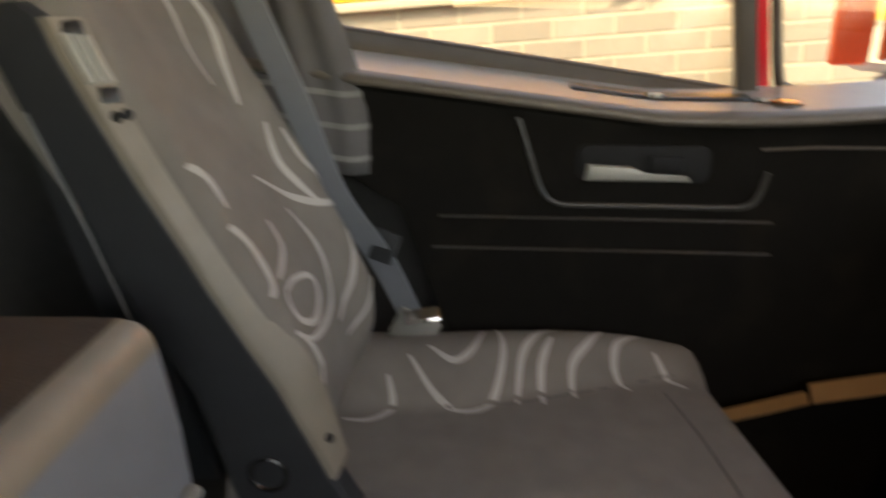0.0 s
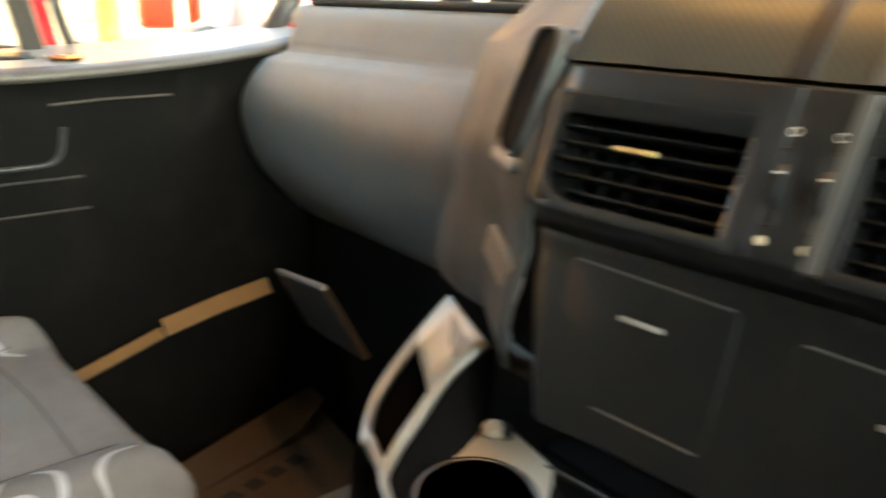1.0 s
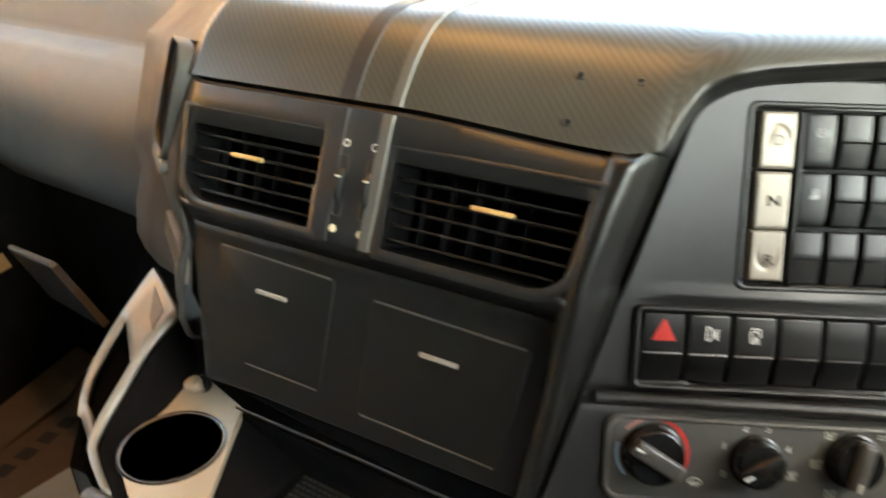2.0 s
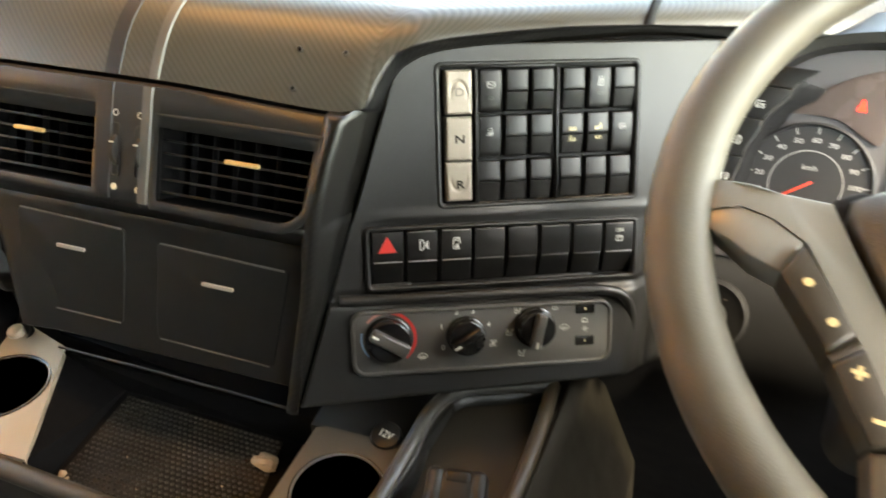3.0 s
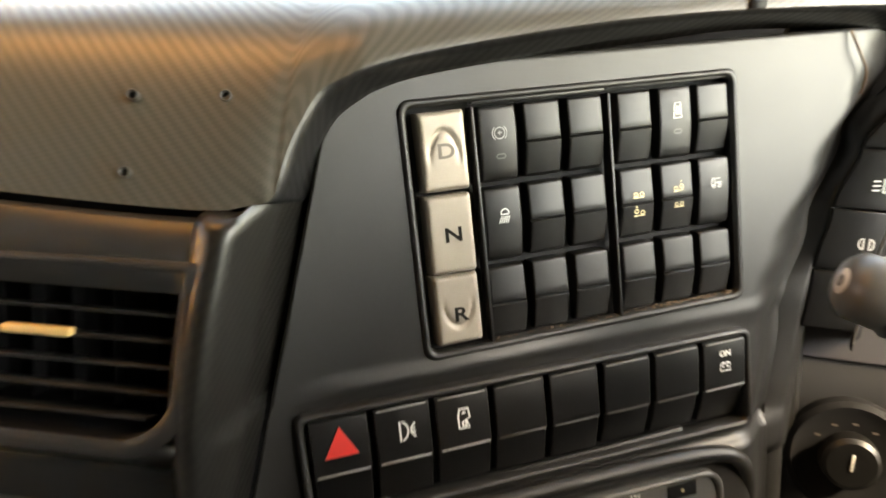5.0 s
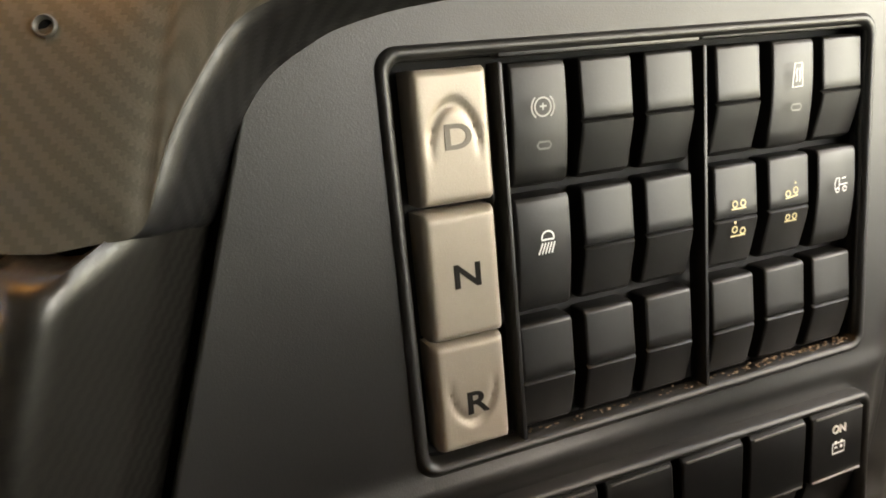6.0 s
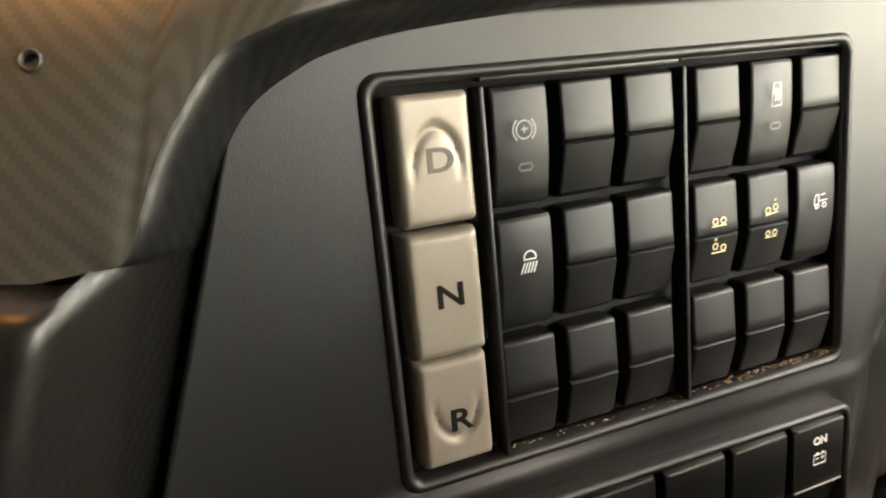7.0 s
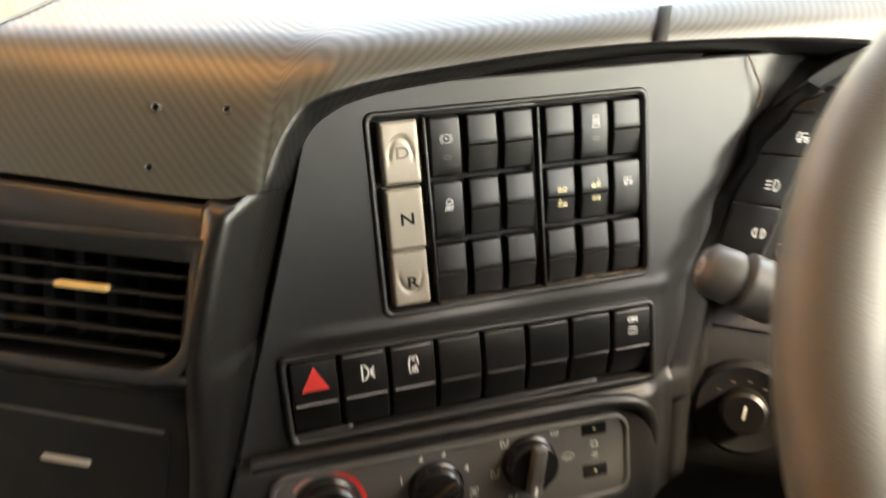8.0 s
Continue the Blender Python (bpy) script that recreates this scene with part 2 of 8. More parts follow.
SWITCH = material("satin_switch_plastic", (0.0050, 0.0048, 0.0046), 0.43, grain=0.12, grain_size=0.0006, vary=0.12, vary_size=0.02,
                  dirt=(0.08, 0.07, 0.06), dirt_size=0.03, dirt_amount=0.12, rough_vary=0.03)
BEIGE = material("champagne_button_paint", (0.31, 0.265, 0.215), 0.4, metal=0.25, grain=0.15, grain_size=0.0006, vary=0.08, vary_size=0.012,
                 dirt=(0.26, 0.22, 0.17), dirt_size=0.012, dirt_amount=0.25)
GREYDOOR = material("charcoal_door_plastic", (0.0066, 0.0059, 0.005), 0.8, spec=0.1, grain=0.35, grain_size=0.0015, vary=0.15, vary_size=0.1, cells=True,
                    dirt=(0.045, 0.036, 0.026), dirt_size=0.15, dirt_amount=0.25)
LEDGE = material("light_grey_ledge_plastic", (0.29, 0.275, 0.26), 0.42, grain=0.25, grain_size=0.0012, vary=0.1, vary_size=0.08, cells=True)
PASSDASH = material("grey_dash_plastic", (0.128, 0.129, 0.119), 0.6, grain=0.3, grain_size=0.0014, vary=0.1, vary_size=0.1, cells=True,
                    dirt=(0.12, 0.112, 0.095), dirt_size=0.2, dirt_amount=0.25)
SILVER = material("silver_trim_paint", (0.26, 0.25, 0.225), 0.42, metal=0.3, vary=0.08, vary_size=0.03, dirt=(0.3, 0.26, 0.2), dirt_size=0.04, dirt_amount=0.3)
CHROME = material("chrome", (0.75, 0.74, 0.72), 0.15, metal=1.0, rough_vary=0.06)
CREAM = material("cream_plate_plastic", (0.34, 0.28, 0.21), 0.5, grain=0.2, grain_size=0.001, vary=0.1, vary_size=0.03, dirt=(0.3, 0.22, 0.14), dirt_size=0.06, dirt_amount=0.4)
TABWARM = material("warm_sheen_tab_paint", (0.66, 0.46, 0.2), 0.4, metal=0.3, rough_vary=0.05)
INK = material("white_symbol_ink", (0.75, 0.74, 0.7), 0.6, rough_vary=0)
INKY = material("warm_symbol_ink", (0.8, 0.66, 0.36), 0.6, rough_vary=0)
DARKINK = material("dark_symbol_ink", (0.012, 0.011, 0.010), 0.7, spec=0.1, rough_vary=0)
GREYINK = material("faded_symbol_ink", (0.13, 0.11, 0.09), 0.6, rough_vary=0)
REDINK = material("red_symbol_plastic", (0.62, 0.04, 0.035), 0.4, rough_vary=0)
CLOTH = fabric_material()


# ---- the cab's frames of reference ----
# switch fascia: u along it to the driver's side, v up it, w out of it
PU, PV, PN = Vector((0.8338, 0.5514, -0.0273)), Vector((-0.1681, 0.3007, 0.9388)), Vector((0.5259, -0.7782, 0.3434))
PM = Matrix(((PU.x, PV.x, PN.x, 0.200), (PU.y, PV.y, PN.y, 0.800), (PU.z, PV.z, PN.z, 1.050), (0, 0, 0, 1)))
# centre stack: along it, up it, out of it
SU = Vector((0.9954, 0.0953, 0)).normalized()
SN = Vector((0.088, -0.919, 0.384)).normalized()
SV = SN.cross(SU).normalized()
SM = Matrix(((SU.x, SV.x, SN.x, -0.102), (SU.y, SV.y, SN.y, 0.675), (SU.z, SV.z, SN.z, 1.034), (0, 0, 0, 1)))


def stack_y(x, z):
    """The front of the vent housing at x, z."""
    return 0.675 + 0.0958 * (x + 0.102) + 0.418 * (z - 1.034)


# ---- cab shell ----
FLOOR_Z = 0.12


def build_shell():
    bm = B()
    box(bm, (0.0, 0.2, FLOOR_Z - 0.02), (2.6, 3.0, 0.04), 0)
    solo("floor", bm, MAT_RUBBER, "dark ribbed rubber cab floor mat", "floor", kind="structure")
    bm = B()
    box(bm, (0.0, -1.02, 1.0), (2.6, 0.04, 1.8), 0)
    solo("wall_rear", bm, REARDARK, "dark cloth-lined rear cab wall", "wall", kind="structure")
    bm = B()
    box(bm, (0.0, 0.1, 1.92), (2.6, 2.28, 0.04), 0)
    solo("ceiling", bm, LINING, "grey-brown headlining of the cab", "ceiling", kind="structure")
    # unseen amber glow panel, added for the orange streak on the pad
    th = thing("streak_panel", (-0.30, 0.74, 1.90), "added unseen amber glow panel on the headlining", "lamp")
    bm = B()
    frame_ring(bm, rrect(-0.30, 0.74, 0.66, 0.15, 0.03, 6), rrect(-0.30, 0.74, 0.62, 0.11, 0.02, 6), 1.90, 1.885, 0.002)
    part("lamp_rim", bm, BLACK, th, smooth=50)
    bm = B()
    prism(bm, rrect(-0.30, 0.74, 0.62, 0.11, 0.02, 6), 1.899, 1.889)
    part("diffuser", bm, ROOFGLOW, th, "amber emissive face of the added panel", smooth=0)
    # front bulkhead below the windscreen
    bm = B()
    box(bm, (0.0, 1.52, 0.62), (2.6, 0.05, 1.1), 0)
    solo("wall_front", bm, DARKCAVE, "black front bulkhead below the windscreen", "wall", kind="structure")
    # driver's door side with its window opening
    bm = B()
    box(bm, (1.30, 0.25, 0.63), (0.05, 2.6, 1.06), 0)
    box(bm, (1.30, -0.575, 1.5), (0.05, 0.95, 0.8), 0)
    box(bm, (1.30, 0.20, 1.89), (0.05, 2.2, 0.08), 0)
    solo("wall_right", bm, GREYDOOR, "charcoal driver's door below its open window", "wall", kind="structure")
    # windscreen pillars
    for x in (-1.32, 1.28):
        bm = B()
        tube(bm, [(x, 1.42, 1.1), (x * 0.985, 1.34, 1.5), (x * 0.96, 1.22, 1.93)], 0.045, 12)
        solo("windscreen_pillar", bm, GREYDOOR, "grey windscreen pillar trim", "pillar", kind="structure")


REARDARK = material("dark_rear_lining", (0.016, 0.015, 0.014), 0.85, grain=0.3, grain_size=0.003, vary=0.15)
MAT_RUBBER = material("floor_rubber", (0.015, 0.014, 0.013), 0.7, grain=0.4, grain_size=0.004, vary=0.3, vary_size=0.1, dirt=(0.05, 0.038, 0.026), dirt_size=0.2, dirt_amount=0.5)
LINING = material("cab_lining", (0.24, 0.215, 0.18), 0.85, grain=0.3, grain_size=0.003, vary=0.08, vary_size=0.2)
ROOFGLOW = glow("streak_panel_glow", (1.0, 0.5, 0.16), 0.62)
build_shell()


# ---- dashboard ----
dash = thing("dashboard", (0.0, 0.95, FLOOR_Z), "dark grey truck dashboard with carbon print pad", "dashboard")
CEDGE = [(-0.1068, 0.0309), (-0.0955, 0.0325), (-0.0905, 0.0390), (-0.0845, 0.0540), (-0.0767, 0.0665), (-0.0668, 0.0785), (-0.0530, 0.0850), (-0.0400, 0.0890), (-0.0040, 0.0945), (0.0703, 0.1005), (0.125, 0.1025), (0.20, 0.102), (0.31, 0.097), (0.46, 0.08)]
FEDGE = [(-0.0800, 0.0275), (-0.0765, 0.0280), (-0.0735, 0.0315), (-0.0679, 0.0424), (-0.0615, 0.0540), (-0.0530, 0.0645), (-0.0410, 0.0728), (-0.0277, 0.0785), (0.0, 0.0835), (0.0732, 0.0891), (0.125, 0.092), (0.20, 0.0945), (0.31, 0.086), (0.46, 0.07)]


def seam_drop(x):
    """How far the seam under the pad sinks towards the driver."""
    f = min(max((x + 0.08) / 0.18, 0), 1)
    return f * f * (3 - 2 * f)


def pad_face(x, f):
    """The pad's face at x, from its lower seam (f = 0) to its crest (f = 1)."""
    k = seam_drop(x)
    z = 1.0985 - 0.0095 * k
    b = Vector((x, stack_y(x, z) + 0.002 + 0.0085 * k, z))
    c = b + Vector((0, 0.038, 0.070))
    r = Vector((x, stack_y(x, 1.034) + 0.118, 1.166))
    return b * (1 - f) ** 2 + c * (2 * f * (1 - f)) + r * f * f


def pad_columns():
    """Lower edge points of the upper pad from the passenger's end to the driver's."""
    cols = [pad_face(-0.315 + (0.110 + 0.315) * i / 59, 0) for i in range(60)]
    # driver's end: the face runs on and only its edge rolls back
    for i, p in enumerate(curve_pts([(p[0], p[1], 0) for p in CEDGE], 90)):
        cols.append(PM @ Vector((p.x, p.y, 0.024 + 0.004 * math.sin(i / 89 * 3))))
    return cols


def build_pad():
    rows_n = 24
    cols = pad_columns()
    rows = [[] for _ in range(rows_n + 9)]
    for b in cols:
        lo_f, hi_f = 0.0, 1.0
        for step in range(24):
            mid = (lo_f + hi_f) / 2
            lo_f, hi_f = (mid, hi_f) if pad_face(b.x, mid).z < b.z else (lo_f, mid)
        d = b.y - pad_face(b.x, lo_f).y
        d = max(d - 0.0055, 0.0)
        for k in range(rows_n + 1):
            # leans back evenly, then rolls over the crest
            g = (k / rows_n) ** 1.5
            p = pad_face(b.x, lo_f + (1 - lo_f) * g)
            rows[k].append(p + Vector((0, d, 0)))
        r = rows[rows_n][-1]
        for k in range(1, 9):
            f = (k / 8) ** 1.4
            back = Vector((r.x - 0.02 * f, 1.47, 1.150))
            p = r.lerp(back, f)
            p.z += 0.010 * math.sin(math.pi * min(f * 2.2, 1.0)) * (1 - f)
            rows[rows_n + k].append(p)
    for turn in range(5):
        for k in range(1, len(rows)):
            old = [p.copy() for p in rows[k]]
            w = min(k / 16, 1.0)
            for j in range(52, 135):
                rows[k][j] = old[j].lerp((old[j - 1] + old[j + 1]) / 2, 0.8 * w)
    # rolls gently back towards the edge along the switch fascia
    edge = [p.copy() for p in rows[0][64:]]
    for r in rows[:rows_n + 1]:
        for j in range(40, len(r)):
            near = min((r[j] - p).length for p in edge[max(0, j - 100):j - 20])
            if near < 0.026:
                r[j].y += 0.0055 * (1 - near / 0.026) ** 2
    edge = [p.copy() for p in rows[0][60:]]
    rows.insert(0, [p + Vector((0, 0.03, -0.003)) for p in rows[0]])
    bm = B()
    sheet(bm, rows)
    ob = part("upper_pad", bm, CARBON, dash, "carbon-print upper pad, worn and dusty", smooth=60)
    thick(ob, 0.004, -1)
    # dark joint across the hood's front edge
    j = 60 + 73
    bm = B()
    gap = []
    for k in range(1, rows_n + 1):
        n = (rows[k + 1][j] - rows[k][j]).cross(rows[k][j + 1] - rows[k][j]).normalized()
        n = n if n.z > 0 else -n
        gap.append([rows[k][j].lerp(rows[k][j + 1], 0.1) + n * 0.0012, rows[k][j + 1] + n * 0.0012])
    sheet(bm, [list(r) for r in zip(*gap)])
    thick(part("pad_joint", bm, DARKCAVE, dash, "dark joint in the pad", smooth=60), 0.001, 0)
    # dark return between the pad's edge and the switch fascia, shade in its colour
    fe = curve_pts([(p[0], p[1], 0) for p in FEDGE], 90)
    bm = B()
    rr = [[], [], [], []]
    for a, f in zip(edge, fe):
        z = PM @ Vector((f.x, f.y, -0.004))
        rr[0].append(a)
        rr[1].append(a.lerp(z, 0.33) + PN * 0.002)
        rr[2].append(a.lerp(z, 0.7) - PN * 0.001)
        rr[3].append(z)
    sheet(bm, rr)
    thick(part("pad_return", bm, CARBONSHADE, dash, "carbon-print inner return of the pad, shade in its colour", smooth=60), 0.003, 1)


DARKBAND = material("band_plastic", (0.012, 0.0125, 0.014), 0.55, grain=0.2, grain_size=0.001, vary=0.1)
build_pad()


def hole(u, v, spec):
    u0, u1, v0, v1, sh = spec
    return u0 < u < u1 and v0 + sh * u < v < v1 + sh * u


MAIN = (-0.0195, 0.180, -0.0635, 0.0685, 0.0)
ROCK = (-0.0935, 0.180, -0.143, -0.0865, -0.016)
CLIM = (-0.108, 0.150, -0.230, -0.172, -0.026)


def line(table, v):
    """Straight-line reading of a table of (v, u)."""
    if v <= table[0][0]:
        return table[0][1]
    for (v0, u0), (v1, u1) in zip(table, table[1:]):
        if v <= v1:
            f = (v - v0) / (v1 - v0)
            return u0 + (u1 - u0) * f * f * (3 - 2 * f)
    return table[-1][1]


CREST = ((-0.262, 0.172), (-0.18, 0.178), (-0.106, 0.186), (-0.067, 0.194), (-0.042, 0.207), (0.006, 0.239), (0.045, 0.270), (0.09, 0.283))
HOODSEAM = ((-0.262, 0.208), (-0.174, 0.214), (-0.091, 0.230), (-0.031, 0.255), (0.024, 0.284), (0.071, 0.331), (0.092, 0.345))


def left_edge(v):
    """Where the fascia meets the edge strip of the stack."""
    return -0.083 + 0.335 * v


def fascia_w(u, v):
    def st(x):
        x = min(max(x, 0), 1)
        return x * x * (3 - 2 * x)
    w = 0.0
    vv = v + 0.016 * u
    swell = st((u + 0.105) / 0.05) * (1 - 0.65 * st((u - 0.0) / 0.10))
    w += 0.0040 * st((-0.0655 - vv) / 0.010) * swell
    w -= 0.0052 * st((-0.0710 - vv) / 0.014) * swell
    w -= 0.002 * st((-0.146 - vv) / 0.006)
    w += 0.006 * st((-0.155 - vv) / 0.008)
    # falls back beyond a curved crest into the instrument hood
    c, e = line(CREST, v), line(HOODSEAM, v)
    w -= 0.020 * st((u - c + 0.004) / max(e - c + 0.004, 0.01)) ** 1.3
    return w


def build_fascia():
    bm = B()
    nu, nv = 150, 116
    vs = {}
    for j in range(nv + 1):
        v = -0.262 + 0.352 * j / nv
        lo, hi = left_edge(v), line(HOODSEAM, v)
        for i in range(nu + 1):
            u = -0.150 + 0.50 * i / nu
            turn = -0.02 if v > -0.075 else -0.0968
            if u < turn:
                u = lo + (turn - lo) * (u + 0.150) / (turn + 0.150)
            elif u > 0.19:
                u = 0.19 + (hi - 0.19) * (u - 0.19) / 0.16
            vs[i, j] = (u, v)
    made = {}

    def vert(i, j):
        if (i, j) not in made:
            u, v = vs[i, j]
            made[i, j] = bm.verts.new(PM @ Vector((u, v, fascia_w(u, v))))
        return made[i, j]
    for j in range(nv):
        for i in range(nu):
            u = (vs[i, j][0] + vs[i + 1, j][0]) / 2
            v = (vs[i, j][1] + vs[i, j + 1][1]) / 2
            if any(hole(u, v, s) for s in (MAIN, ROCK, CLIM)):
                continue
            bm.faces.new((vert(i, j), vert(i + 1, j), vert(i + 1, j + 1), vert(i, j + 1)))
    thick(part("switch_fascia", bm, GRAIN, dash, "grained charcoal switch fascia", smooth=50), 0.003, -1)
    # dark inner wall of the instrument hood behind the seam
    bm = B()
    rr = [[], [], []]
    for k in range(40):
        v = -0.262 + 0.352 * k / 39
        u = line(HOODSEAM, v)
        p = PM @ Vector((u + 0.002, v, fascia_w(u, v) - 0.004))
        rr[0].append(p)
        rr[1].append(p + Vector((0.012, 0.014, 0.0)))
        rr[2].append(p + Vector((0.020, 0.075, 0.0)))
    sheet(bm, rr)
    thick(part("hood_wall", bm, GRAIN, dash, "charcoal inner wall of the instrument hood", smooth=50), 0.003, 0)


build_fascia()


def build_stack():
    # vent housing, drawers' panel and the side towards the passenger
    prof = [(1.0955, 0.0), (1.094, -0.004), (1.085, -0.005), (1.06, -0.004), (1.03, -0.003), (1.00, -0.003), (0.990, -0.002), (0.984, 0.001), (0.976, 0.010), (0.964, 0.020), (0.956, 0.0235),
            (0.94, 0.0235), (0.91, 0.023), (0.88, 0.0225), (0.85, 0.022), (0.829, 0.022), (0.825, 0.027), (0.824, 0.06), (0.824, 0.12)]
    xs = [-0.315 + 0.0075 * i for i in range(59)]
    rows = []
    for z, dy in prof:
        row = []
        for x in xs:
            f = min(max((x + 0.315) / 0.435, 0), 1)
            y = stack_y(x, z) + dy
            # both ends round back
            y += 0.012 * max(0, (-0.285 - x) / 0.03) ** 2
            xx = x + (0.04 * (1.09 - z) * (1 - f) - 0.06 * max(0, 1.0 - z) * f * 0.6)
            # the drawers' panel narrows downwards at the passenger's end
            xx += 0.47 * max(0, 0.95 - z) * max(0, 1 - (x + 0.315) / 0.12)
            k = seam_drop(x) * max(0, (z - 1.07) / 0.0255)
            row.append(Vector((xx, y + 0.006 * k, z - 0.0095 * k)))
        rows.append(row)
    bm, low = B(), B()
    made = [[bm.verts.new(p) for p in r] for r in rows]
    under = [[low.verts.new(p) for p in r] for r in rows]
    for a in range(len(prof) - 1):
        for i in range(len(xs) - 1):
            zc = (prof[a][0] + prof[a + 1][0]) / 2
            xc = (rows[a][i].x + rows[a][i + 1].x) / 2
            # openings of the two air vents and the two thumb wheels
            if 0.988 < zc < 1.07 and (-0.295 < xc < -0.138 or -0.068 < xc < 0.098):
                continue
            # the edge strip takes over here
            if xc > 0.100 + 0.011 * min(max((zc - 1.0) / 0.09, 0), 1):
                continue
            if prof[a][0] > 0.970:
                bm.faces.new((made[a][i], made[a][i + 1], made[a + 1][i + 1], made[a + 1][i]))
            else:
                low.faces.new((under[a][i], under[a][i + 1], under[a + 1][i + 1], under[a + 1][i]))
    for b in (bm, low):
        bmesh.ops.delete(b, geom=[v for v in b.verts if not v.link_faces], context="VERTS")
    thick(part("stack_housing", bm, GRAIN, dash, "charcoal centre stack around the vents", smooth=40), 0.004, 1)
    thick(part("drawer_panel", low, DRAWERSHADED, dash, "matt panel round the drawers, the overhang's shade in its colour", smooth=40), 0.004, 1)
    # black backing behind the seam under the pad
    bm = B()
    sheet(bm, [[Vector((-0.372 + 0.0475 * i, stack_y(-0.372 + 0.0475 * i, 1.09) + 0.046, z)) for i in range(11)] for z in (1.055, 1.085, 1.12)])
    thick(part("seam_backing", bm, DARKCAVE, dash, smooth=40), 0.004, 0)
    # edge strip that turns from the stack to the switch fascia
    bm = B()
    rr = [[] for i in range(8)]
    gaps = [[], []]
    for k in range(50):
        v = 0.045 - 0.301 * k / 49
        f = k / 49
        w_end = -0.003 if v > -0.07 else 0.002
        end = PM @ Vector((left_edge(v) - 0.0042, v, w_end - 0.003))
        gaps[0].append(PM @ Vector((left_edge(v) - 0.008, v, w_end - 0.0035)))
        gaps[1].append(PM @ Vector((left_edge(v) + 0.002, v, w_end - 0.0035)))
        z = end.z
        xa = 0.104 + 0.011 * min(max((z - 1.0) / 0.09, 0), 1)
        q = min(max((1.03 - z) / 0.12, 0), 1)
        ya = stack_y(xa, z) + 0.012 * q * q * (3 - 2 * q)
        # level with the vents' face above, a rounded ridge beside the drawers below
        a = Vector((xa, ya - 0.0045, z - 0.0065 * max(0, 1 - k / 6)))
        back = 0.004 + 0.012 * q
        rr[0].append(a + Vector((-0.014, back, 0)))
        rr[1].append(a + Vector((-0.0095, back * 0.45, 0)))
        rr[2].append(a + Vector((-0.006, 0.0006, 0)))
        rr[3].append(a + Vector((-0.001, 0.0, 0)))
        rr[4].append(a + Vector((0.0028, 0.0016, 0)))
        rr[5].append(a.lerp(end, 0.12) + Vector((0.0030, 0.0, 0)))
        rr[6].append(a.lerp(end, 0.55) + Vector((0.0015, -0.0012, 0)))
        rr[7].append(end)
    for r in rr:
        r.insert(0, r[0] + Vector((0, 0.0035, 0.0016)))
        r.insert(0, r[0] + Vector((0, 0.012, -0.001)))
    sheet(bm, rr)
    # black ribbon paints the shaded gap beside the fascia
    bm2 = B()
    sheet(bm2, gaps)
    thick(part("gap_seal", bm2, VOIDBLACK, dash, "black ribbon, the gap's shade beside the switch fascia", smooth=0), 0.001, 0)
    thick(part("edge_strip", bm, CARBONSTRIPSHADE, dash, "carbon-print edge strip of the centre stack, shade in its colour", smooth=60), 0.002, 1)


build_stack()


# ---- the block of gear buttons and switches ----
def switch_mesh(kind):
    """One switch, 21.2 x 41 mm, its middle at the origin: 'split' has an upper and a lower rocker, 'plain' one face."""
    bm = B()
    w, h = 0.0106, 0.0204
    if kind == "plain":
        prof = [(h, -0.010), (h, -0.0022), (h - 0.0006, -0.0008), (h - 0.0016, -0.0001), (h - 0.002, 0.0), (h - 0.0024, 0.0001)]
        prof += [(h - 0.002 - (2 * h - 0.004) * i / 8, 0.0008 * math.sin(math.pi * i / 8) - 0.0022 * (i / 8) ** 2) for i in range(1, 9)]
        prof += [(-h + 0.0006, -0.0034), (-h, -0.0050), (-h, -0.010)]
    else:
        prof = [(h, -0.010), (h, -0.0026), (h - 0.0005, -0.0010), (h - 0.0013, -0.0003), (h - 0.0017, -0.0002), (h - 0.0021, -0.00018)]
        prof += [(h - 0.0018 - (h - 0.0022) * i / 5, -0.0002 + 0.0008 * i / 5) for i in range(1, 6)]
        prof += [(0.0, 0.0004), (-0.0003, -0.0002), (-0.0005, -0.0007), (-0.0008, 0.0001), (-0.0016, 0.00085)]
        prof += [(-0.0015 - (h - 0.0033) * i / 5, 0.00085 - 0.0046 * (i / 5) ** 1.15) for i in range(1, 6)]
        prof += [(-h + 0.0006, -0.0051), (-h, -0.0064), (-h, -0.010)]
    loops = []
    for x, inset in ((-w, 0.0006), (-w + 0.0005, 0.00015), (-w + 0.0011, 0.0), (w - 0.0011, 0.0), (w - 0.0005, 0.00015), (w, 0.0006)):
        loops.append([(x, v * (1 - inset / 0.02), z - inset) for v, z in prof])
    skin(bm, loops, close=True)
    return bm


